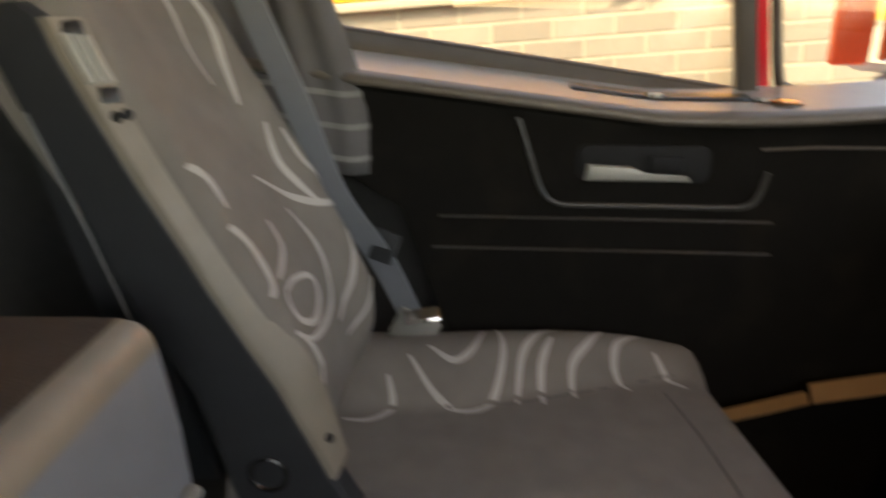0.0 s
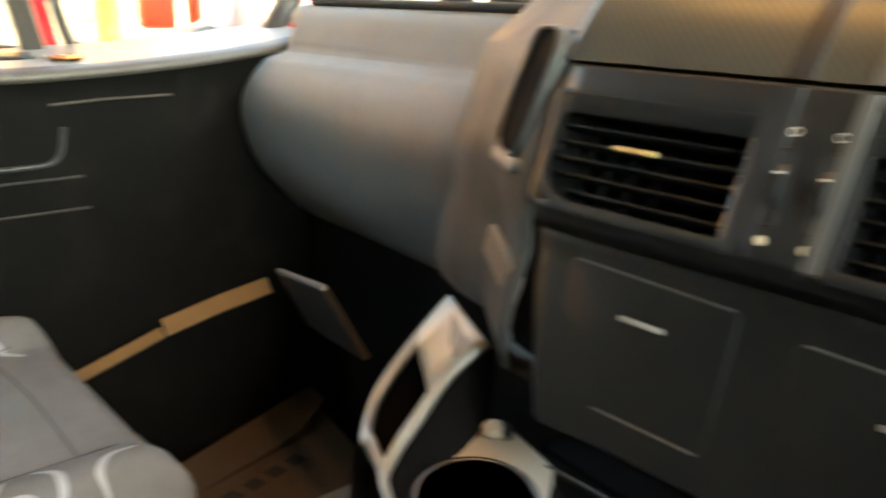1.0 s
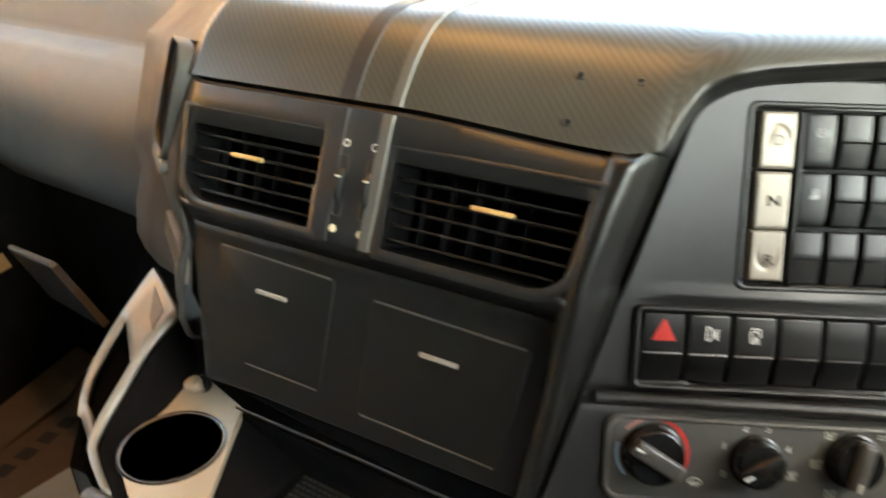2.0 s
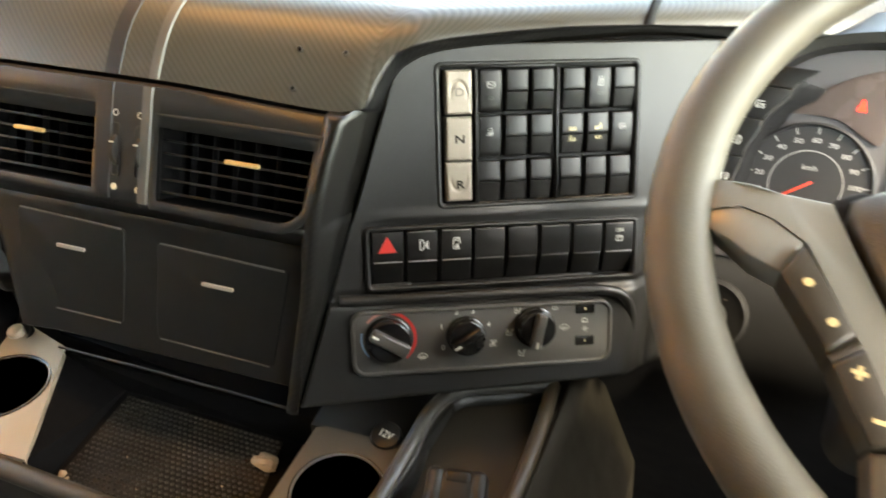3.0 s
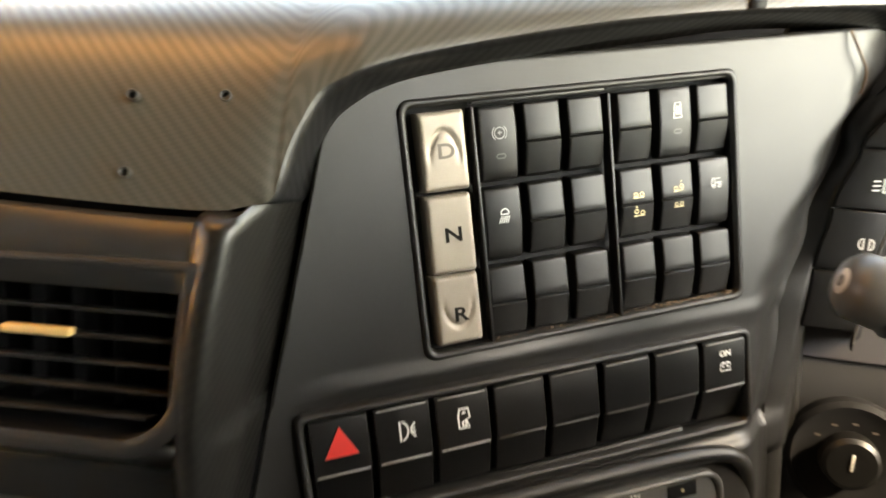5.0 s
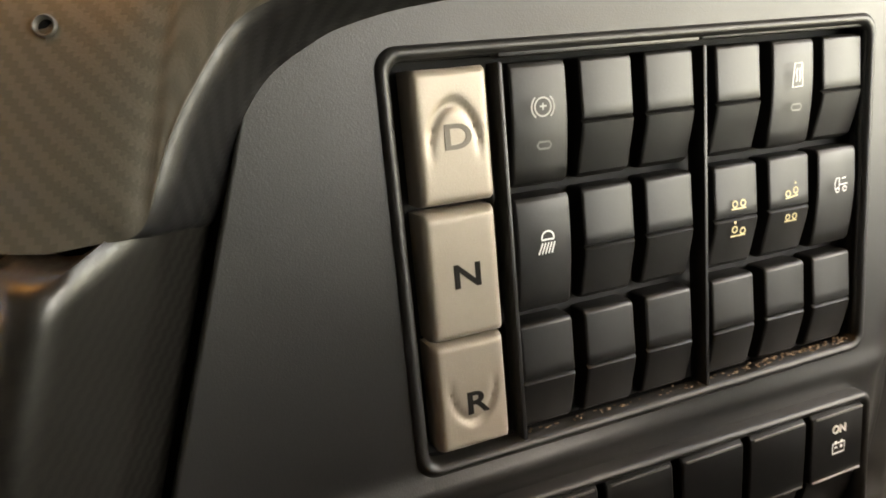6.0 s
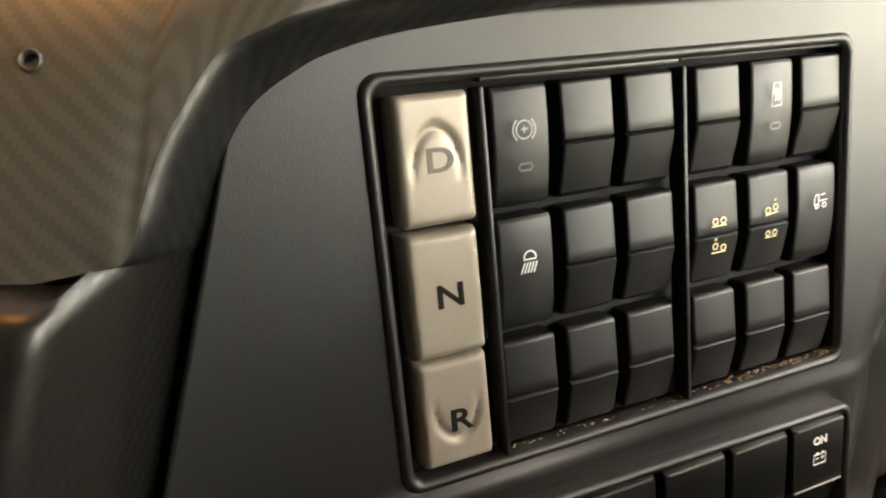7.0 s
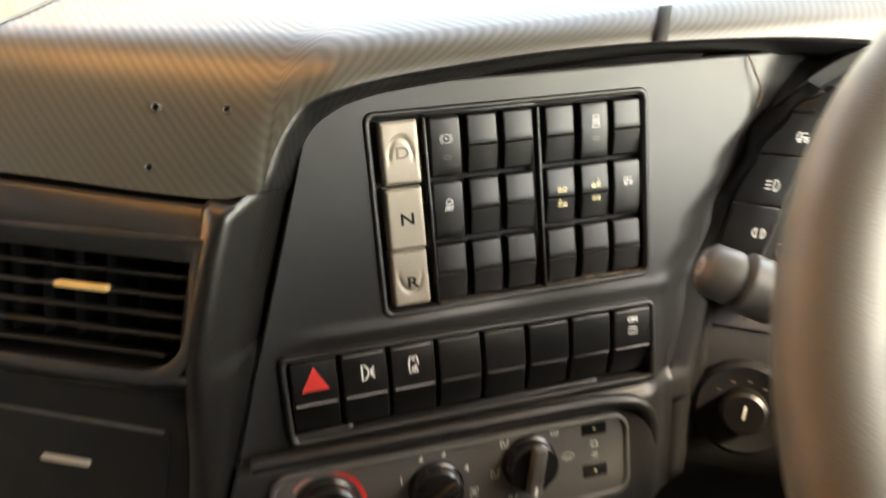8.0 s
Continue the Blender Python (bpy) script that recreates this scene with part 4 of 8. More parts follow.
PLATE = material("satin_plate", (0.078, 0.076, 0.072), 0.33, metal=0.05, grain=0.1, grain_size=0.0006, vary=0.08, vary_size=0.02)
BLACKGLOSS = material("glossy_black_plastic", (0.009, 0.009, 0.009), 0.24, grain=0.05, grain_size=0.001, vary=0.2, vary_size=0.02, rough_vary=0.08)
KNOBGREY = material("dusty_knob_plastic", (0.07, 0.067, 0.062), 0.4, vary=0.15, vary_size=0.01)
PINKINK = material("pale_red_ink", (0.5, 0.2, 0.17), 0.5, rough_vary=0)
BLUEINK = material("pale_blue_ink", (0.25, 0.4, 0.62), 0.5, rough_vary=0)
build_climate()


# ---- air vents ----
VENTBLACK = material("vent_slat_plastic", (0.011, 0.0107, 0.0103), 0.45, spec=0.25, grain=0.1, grain_size=0.0008, vary=0.3, vary_size=0.02, dirt=(0.03, 0.026, 0.02), dirt_size=0.03, dirt_amount=0.4)


def vent_outline(a0, a1, b0, b1, corner, big, seg=7):
    """Outline of a vent's mouth with one large rounded lower corner."""
    pts = []
    radii = {"br": big if corner == "br" else 0.003, "bl": big if corner == "bl" else 0.003, "tl": 0.003, "tr": 0.003}
    lean = -0.012 if corner == "br" else 0.010
    for key, x, y, s in (("tr", a1, b1, 0), ("tl", a0, b1, 90), ("bl", a0, b0, 180), ("br", a1, b0, 270)):
        r = radii[key]
        cx = x - r if key in ("tr", "br") else x + r
        cy = y - r if key in ("tr", "tl") else y + r
        for i in range(seg + 1):
            t = radians(s + 90 * i / seg)
            px, py = cx + r * math.cos(t), cy + r * math.sin(t)
            f = (b1 - py) / (b1 - b0)
            if (corner == "br" and key in ("tr", "br")) or (corner == "bl" and key in ("tl", "bl")):
                px += lean * f * f
            pts.append((px, py))
    return pts


def build_vent(a0, a1, b0, b1, corner, tab_a, tab_b):
    th = thing("air_vent", SM @ Vector(((a0 + a1) / 2, b0, 0)), "black dashboard air vent with pale slider tab", "air vent", "dashboard air vents")
    inner = vent_outline(a0, a1, b0, b1, corner, 0.024)
    outer = vent_outline(a0 - 0.008, a1 + 0.008, b0 - 0.009, b1 + 0.005, corner, 0.030)
    bm = B()
    frame_ring(bm, outer, inner, -0.004, 0.0032, 0.0012)
    part("vent_frame", local(SM, bm), GRAIN, th, "charcoal frame with rounded lower corner", smooth=50)
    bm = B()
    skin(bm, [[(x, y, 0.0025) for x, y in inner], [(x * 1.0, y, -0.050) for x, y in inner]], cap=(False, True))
    part("duct", local(SM, bm), VOIDBLACK, th, "black duct behind the slats", smooth=40)
    n = 6
    for k in range(n):
        b = b1 - (b1 - b0) * (k + 0.75) / (n + 0.4)
        f = (b1 - b) / (b1 - b0)
        lo, hi = a0 + 0.001, a1 - 0.001
        if corner == "br":
            hi += -0.012 * f * f - (0.012 if k == n - 1 else 0)
        else:
            lo += 0.010 * f * f + (0.012 if k == n - 1 else 0)
        bm = B()
        box(bm, (0, 0, 0), (hi - lo, 0.0018, 0.012), 0.0007)
        part("slat", local(SM @ Matrix.Translation(((lo + hi) / 2, b, -0.009)) @ Matrix.Rotation(radians(-9), 4, "X"), bm), VENTBLACK, th)
    for k in range(7):
        a = a0 + (a1 - a0) * (k + 0.5) / 7
        bm = B()
        box(bm, (a, (b0 + b1) / 2, -0.040), (0.0010, b1 - b0 - 0.004, 0.010), 0)
        part("vane", local(SM, bm), VOIDBLACK, th)
    # the orange sheen on the pale tab is put into its colour
    bm = B()
    box(bm, (tab_a, tab_b, -0.0005), (0.036, 0.0042, 0.006), 0.0012)
    part("slider_tab", local(SM, bm), TABWARM, th, "pale slider tab, its orange sheen in the colour", smooth=40)
    return th


def sloc(p):
    return SM.inverted() @ Vector(p)


build_vent(-0.196, -0.038, -0.044, 0.040, "bl", sloc((-0.223, 0.665, 1.038)).x, sloc((-0.223, 0.665, 1.038)).y)
build_vent(0.036, 0.203, -0.046, 0.036, "br", sloc((0.024, 0.689, 1.037)).x, sloc((0.024, 0.689, 1.037)).y)


def build_wheels():
    for x in (-0.1145, -0.0865):
        a = sloc((x, stack_y(x, 1.034), 1.034)).x
        th = thing("vent_thumbwheel", SM @ Vector((a, -0.03, 0)), "dark ribbed vent thumbwheel between pale marks", "thumbwheel", "vent thumbwheels")
        bm = B()
        frame_ring(bm, rrect(a, -0.002, 0.0105, 0.054, 0.004), rrect(a, -0.002, 0.0075, 0.050, 0.003), 0.0, 0.0040, 0.0004)
        part("slot_frame", local(SM, bm), BLACK, th, smooth=50)
        bm = B()
        box(bm, (a, -0.002, 0.0022), (0.0085, 0.051, 0.001), 0)
        part("slot", local(SM, bm), DARKCAVE, th, smooth=0)
        bm = B()
        lathe(bm, [(0.0, -0.0025), (0.018, -0.0025), (0.0200, -0.0018), (0.0200, 0.0018), (0.018, 0.0025), (0.0, 0.0025)], 40)
        part("wheel", local(SM @ Matrix.Translation((a, -0.002, -0.010)) @ Matrix.Rotation(radians(90), 4, "Y"), bm), GRAIN, th, smooth=40)
        bm = B()
        box(bm, (a, 0.006, 0.0095), (0.005, 0.0016, 0.001), 0.0003)
        part("index_line", local(SM, bm), INK, th)
        bm = B()
        stroke(bm, arc(a, 0.0345, 0.0028, 0, 340, 16), 0.0010, 0.0041, closed=True)
        part("open_mark", local(SM, bm), INK, th, smooth=0)
        bm = B()
        lathe(bm, [(0.0034, 0.0038), (0.0032, 0.0046), (0.0001, 0.0048)], 18)
        part("closed_mark", local(SM @ Matrix.Translation((a, -0.0385, 0)), bm), INKCREAM, th, smooth=40)


INKCREAM = material("cream_mark_paint", (0.72, 0.62, 0.42), 0.5, rough_vary=0)
build_wheels()


def build_ribs():
    """The dark groove and the pale rib that run down over pad and stack between the vents."""
    for x0, x1, lift, ma, nm, lb in ((-0.1375, -0.1180, 0.0010, DARKBAND, "groove_strip", "dark strip over pad and stack"), (-0.0860, -0.0735, 0.0020, RIB, "pale_rib", "pale grey rib over pad and stack")):
        rows = []
        n = 14
        path = []
        for k in range(9, 0, -1):
            f = (k / 9) ** 1.4
            path.append((1.47 * f + (1 - f) * (stack_y(x0, 1.034) + 0.118), 1.166 * (1 - f) + 1.150 * f + 0.010 * math.sin(math.pi * min(f * 2.2, 1.0)) * (1 - f)))
        f = seam_drop(x0)
        zb = 1.0985 - 0.0095 * f
        yb = stack_y(x0, zb) + 0.002 + 0.0085 * f
        zc, yc = 1.166, stack_y(x0, 1.034) + 0.118
        for k in range(12, -1, -1):
            f = k / 12
            path.append((yb * (1 - f) ** 2 + (yb + 0.038) * 2 * f * (1 - f) + yc * f * f, zb * (1 - f) ** 2 + (zb + 0.070) * 2 * f * (1 - f) + zc * f * f))
        low = [(stack_y(x0, z) + dy, z) for z, dy in ((1.094, -0.005), (1.06, -0.0045), (1.03, -0.0035), (1.00, -0.0035), (0.988, -0.002), (0.981, 0.003))]
        for seg in (path, low):
            rr = [[], [], [], []]
            for i, (y, z) in enumerate(seg):
                a, b = seg[max(i - 1, 0)], seg[min(i + 1, len(seg) - 1)]
                ny, nz = -(b[1] - a[1]), (b[0] - a[0])
                q = math.hypot(ny, nz)
                ny, nz = ny / q, nz / q
                if nz < 0 or (abs(nz) < 1e-6 and ny > 0):
                    ny, nz = -ny, -nz
                for r, (x, li) in enumerate(((x0, -0.002), (x0 + 0.0015, lift), (x1 - 0.0015, lift), (x1, -0.002))):
                    rr[r].append(Vector((x, y + 0.0958 * (x - x0) + ny * li, z + nz * li)))
            bm = B()
            sheet(bm, rr)
            part(nm, bm, ma, dash, lb, smooth=50)


RIB = material("pale_rib_plastic", (0.09, 0.085, 0.076), 0.4, grain=0.2, grain_size=0.001)
build_ribs()


def build_drawers():
    for cs in (((-0.257, 0.948), (-0.118, 0.945), (-0.110, 0.851), (-0.240, 0.851)), ((-0.078, 0.9385), (0.073, 0.936), (0.0685, 0.843), (-0.068, 0.845))):
        loc = [SM.inverted() @ Vector((x, stack_y(x, z) + 0.0235, z)) for x, z in cs]
        pts = []
        for i, c in enumerate(loc):
            a, b = loc[i - 1], loc[(i + 1) % 4]
            c2, a2, b2 = Vector((c.x, c.y)), Vector((a.x, a.y)), Vector((b.x, b.y))
            da, db = (a2 - c2).normalized() * 0.006, (b2 - c2).normalized() * 0.006
            for k in range(5):
                t = k / 4
                pts.append(tuple((1 - t) ** 2 * (c2 + da) + 2 * t * (1 - t) * c2 + t * t * (c2 + db)))
        pts = pts[::-1]
        mx = sum(p[0] for p in pts) / len(pts)
        my = sum(p[1] for p in pts) / len(pts)
        th = thing("storage_drawer", SM @ Vector((mx, my, -0.022)), "closed charcoal storage drawer with pale pull tab", "drawer", "dashboard drawers")
        w = loc[0].z
        bm = B()
        prism(bm, pts, w - 0.004, w + 0.0020, 0.0010)
        part("drawer_front", local(SM, bm), DRAWERSHADED, th, smooth=40)
        bm = B()
        grown = [(mx + (p[0] - mx) * 1.014, my + (p[1] - my) * 1.02) for p in pts]
        inner = [(mx + (p[0] - mx) * 1.002, my + (p[1] - my) * 1.003) for p in pts]
        frame_ring(bm, grown, inner, w - 0.003, w + 0.0012, 0.0003)
        part("joint", local(SM, bm), DRAWERJOINT, th, "dark joint round the drawer", smooth=30)
        # pale tubes paint the highlights along the drawer's upper and lower edges
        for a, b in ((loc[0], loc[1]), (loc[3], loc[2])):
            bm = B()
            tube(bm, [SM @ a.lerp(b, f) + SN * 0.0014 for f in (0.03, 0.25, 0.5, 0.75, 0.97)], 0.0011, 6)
            part("worn_edge", bm, EDGEGLINT, th, "thin pale line, the edge's highlight in its colour", smooth=60)
        bm = B()
        box(bm, (mx, my + 0.020, w + 0.0035), (0.036, 0.0040, 0.0040), 0.0010)
        part("pull_tab", local(SM, bm), TABPALE, th, "pale pull tab", smooth=40)


DRAWERJOINT = material("worn_joint_plastic", (0.004, 0.004, 0.004), 0.6, spec=0.2, vary=0.4, vary_size=0.02)
EDGEGLINT = material("edge_glint_pale", (0.09, 0.085, 0.075), 0.4, vary=0.6, vary_size=0.012)
TABPALE = material("pale_pull_paint", (0.34, 0.315, 0.275), 0.4, rough_vary=0.05)
build_drawers()


def build_screws():
    """Four holes with screws in the pad, where a holder was taken off."""
    pn = Vector((0.179, -0.816, 0.55)).normalized()
    for p in ((0.0596, 0.7498, 1.134), (0.1028, 0.759, 1.1333), (0.0613, 0.7298, 1.1036), (0.1063, 0.7384, 1.1018)):
        th = thing("screw_hole", p, "small dark screw hole in the pad", "screw hole", "pad screw holes")
        m = Matrix.Translation(Vector(p) + pn * 0.0008) @ pn.to_track_quat("Z", "Y").to_matrix().to_4x4()
        bm = B()
        lathe(bm, [(0.0024, -0.004), (0.0029, 0.0007), (0.0025, 0.0011), (0.0020, 0.0007), (0.0018, -0.003)], 20)
        part("rim", local(m, bm), CARBONPLAIN, th, smooth=60)
        bm = B()
        lathe(bm, [(0.0019, -0.003), (0.0019, -0.0004), (0.0001, -0.0003)], 16)
        part("hole", local(m, bm), VOIDBLACK, th, smooth=60)


CARBONPLAIN = material("pad_plastic", (0.03, 0.027, 0.023), 0.5)
build_screws()


# ---- passenger's side of the dashboard ----
def build_passenger_dash():
    rows_def = [(1.42, 1.128), (1.20, 1.130), (1.02, 1.131), (0.912, 1.128), (0.897, 1.121), (0.886, 1.107), (0.876, 1.088), (0.8665, 1.0690), (0.8615, 1.0610), (0.8580, 1.0578), (0.8530, 1.0560), (0.835, 1.0510), (0.8170, 1.0455), (0.8120, 1.0430), (0.8070, 1.0385), (0.798, 1.0300), (0.785, 1.0175),
                (0.773, 1.002), (0.764, 0.985), (0.759, 0.968), (0.7575, 0.950), (0.760, 0.925), (0.767, 0.895), (0.779, 0.865), (0.797, 0.835), (0.822, 0.805), (0.858, 0.765), (0.90, 0.73), (0.95, 0.71), (1.1, 0.70)]
    rows = []
    for y, z in rows_def:
        row = []
        for i in range(41):
            f = i / 40
            x = -1.203 + (1.203 - 0.525) * f
            bow = 0.014 * (1 - f) ** 1.5 + 0.010 * math.sin(math.pi * f)
            # the inner end rolls forward to the side of the centre stack
            end = 0.020 * max(0, (f - 0.94) / 0.06) ** 2
            end_l = 0.03 * max(0, (0.05 - f) / 0.05) ** 2
            slope = -0.012 * (1 - f) if z < 1.06 else 0.0
            row.append(Vector((x, y + bow + (end + end_l if z < 1.10 else 0), z + slope)))
        rows.append(row)
    bm = B()
    sheet(bm, rows)
    thick(part("passenger_panel", bm, PASSDASH, dash, "bulging grey panel before the passenger", smooth=60), 0.004, 1)
    # black gap strip along the panel's upper edge
    bm = B()
    tube(bm, [Vector((-1.17 + 0.66 * i / 12, 0.918 + 0.014 * (1 - i / 12) ** 1.5 + 0.010 * math.sin(math.pi * i / 12), 1.134)) for i in range(13)], 0.008, 8)
    part("gap_strip", bm, DARKCAVE, dash, smooth=60)
    # side cheek of the stack, between panel and vent housing
    bm = B()
    zs = [1.166, 1.15, 1.12, 1.0985, 1.06, 1.02, 0.98, 0.94, 0.90, 0.86, 0.835, 0.81, 0.79, 0.70]
    rr = []
    for z in zs:
        xs = -0.316 + 0.04 * (1.09 - min(z, 1.09))
        y0 = stack_y(xs, min(z, 1.0985)) + (0.004 if z <= 1.0985 else 0.010 + 1.45 * (z - 1.0985)) + (0.018 if z < 0.965 else 0) + 0.30 * max(0, 0.885 - z) + 1.6 * max(0, 0.84 - z)
        # sunk below the side vent
        sunk = 0.020 * min(max((1.00 - z) / 0.05, 0), 1)
        k = [(xs + 0.006, y0 + 0.010), (xs - 0.003, y0 + 0.005 + 0.3 * sunk), (xs - 0.012, y0 + 0.005 + 0.7 * sunk), (xs - 0.060, y0 + 0.032 + sunk), (xs - 0.11, y0 + 0.066 + sunk), (xs - 0.16, y0 + 0.092), (xs - 0.215, y0 + 0.110), (xs - 0.235, y0 + 0.15)]
        rr.append([Vector((a, b, z)) for a, b in k])
    sheet(bm, rr)
    bm2 = B()
    sheet(bm2, [[r[0] + Vector((0.008, 0.03, 0)), r[2] + Vector((-0.02, 0.03, 0))] for r in rr])
    part("cheek_backing", bm2, DARKCAVE, dash, smooth=0)
    thick(part("side_cheek", bm, CHEEK, dash, "grey cheek beside the centre vents", smooth=70), 0.003, 1)
    # tall side vent in the cheek
    th = thing("side_vent", (-0.37, 0.75, 1.02), "tall black side vent in the grey cheek", "air vent")
    lo_l, lo_r, up_r = Vector((-0.420, 0.724, 1.010)), Vector((-0.340, 0.676, 1.012)), Vector((-0.345, 0.718, 1.112))
    su = (lo_r - lo_l).normalized()
    sn = su.cross(up_r - lo_r).normalized()
    sv = sn.cross(su)
    c = (lo_l + up_r) / 2 + sn * 0.015 + su * 0.034
    sm = Matrix(((su.x, sv.x, sn.x, c.x), (su.y, sv.y, sn.y, c.y), (su.z, sv.z, sn.z, c.z), (0, 0, 0, 1)))
    # near-black block paints the depth of the vent's opening
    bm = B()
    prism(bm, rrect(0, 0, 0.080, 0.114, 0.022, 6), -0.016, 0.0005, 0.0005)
    part("opening", local(sm, bm), VOIDBLACK, th, smooth=40)
    bm = B()
    frame_ring(bm, rrect(0, 0, 0.084, 0.120, 0.025, 6), rrect(0, 0, 0.077, 0.112, 0.021, 6), -0.010, 0.003, 0.002)
    part("rim", local(sm, bm), CHEEK, th, smooth=60)
    bm = B()
    prism(bm, rrect(0.002, -0.064, 0.078, 0.013, 0.005, 4), -0.006, 0.0045, 0.002)
    part("lower_lip", local(sm, bm), PASSBAND, th, "pale lower lip", smooth=50)
    # ribbed metal plate low on the cheek
    a, b = Vector((-0.405, 0.693, 0.921)), Vector((-0.303, 0.637, 0.899))
    th = thing("vent_plate", (a + b) / 2 - Vector((0, 0, 0.02)), "small pale perforated plate on the cheek", "plate")
    gu = (b - a).normalized()
    gn = Vector((-0.5, -0.84, 0.2))
    gn = (gn - gu * gn.dot(gu)).normalized()
    gv = gn.cross(gu)
    c = (a + b) / 2 + gn * 0.003
    gm = Matrix(((gu.x, gv.x, gn.x, c.x), (gu.y, gv.y, gn.y, c.y), (gu.z, gv.z, gn.z, c.z), (0, 0, 0, 1)))
    bm = B()
    prism(bm, rrect(0, 0, 0.105, 0.030, 0.004), -0.004, 0.002, 0.0006)
    part("plate", local(gm, bm), PLATEPALE, th, smooth=40)
    for i in range(9):
        bm = B()
        box(bm, (-0.046 + 0.0115 * i, 0, 0.0022), (0.0035, 0.024, 0.001), 0.0003)
        part("rib", local(gm, bm), RIMGREY, th)
    # open flap of the lower locker with a pale edge
    th = thing("glove_box_flap", (-0.945, 0.79, 0.60), "half-open dark glove box flap with pale edge", "flap")
    p0, p1 = Vector((-1.056, 0.786, 0.658)), Vector((-0.823, 0.747, 0.710))
    down = Vector((0.11, 0.005, -0.075))
    bm = B()
    skin(bm, [[p0, p1, p1 + down, p0 + down * 0.9], [p + Vector((0.004, -0.014, -0.002)) for p in (p0, p1, p1 + down, p0 + down * 0.9)]])
    part("flap_panel", bm, FLAPGREY, th, smooth=0)
    bm = B()
    tube(bm, [p0 + Vector((0, -0.008, 0.002)), p0.lerp(p1, 0.5) + Vector((0, -0.009, 0.003)), p1 + Vector((0, -0.008, 0.002))], 0.0055, 8)
    part("edge_rail", bm, LEDGE, th, "pale edge rail", smooth=60)
    bm = B()
    box(bm, (-0.515, 1.0, 0.42), (1.73, 0.10, 0.62), 0.01)
    solo("footwell_panel", bm, DARKCAVE, "black carpeted footwell panel", "panel", kind="structure")


PASSBAND = material("pale_band_plastic", (0.11, 0.11, 0.105), 0.45, grain=0.2, grain_size=0.0014, vary=0.08, vary_size=0.1)
CHEEK = material("cheek_plastic", (0.040, 0.040, 0.037), 0.62, grain=0.2, grain_size=0.0014, vary=0.1, vary_size=0.1)
PLATEPALE = material("pale_plate", (0.30, 0.25, 0.19), 0.45, metal=0.3, vary=0.15, vary_size=0.01)
FLAPGREY = material("flap_plastic", (0.014, 0.0115, 0.009), 0.5, grain=0.3, grain_size=0.0015, vary=0.15)
build_passenger_dash()


# ---- steering wheel ----
WN = Vector((-0.0739 * math.cos(1.0103), -0.9973 * math.cos(1.0103), math.sin(1.0103))).normalized()
WU = Vector((0, 0, 1)).cross(WN).normalized()
WV = WN.cross(WU)
WC = Vector((0.6623, 0.6383, 1.1421))
WM = Matrix(((WU.x, WV.x, WN.x, WC.x), (WU.y, WV.y, WN.y, WC.y), (WU.z, WV.z, WN.z, WC.z), (0, 0, 0, 1)))


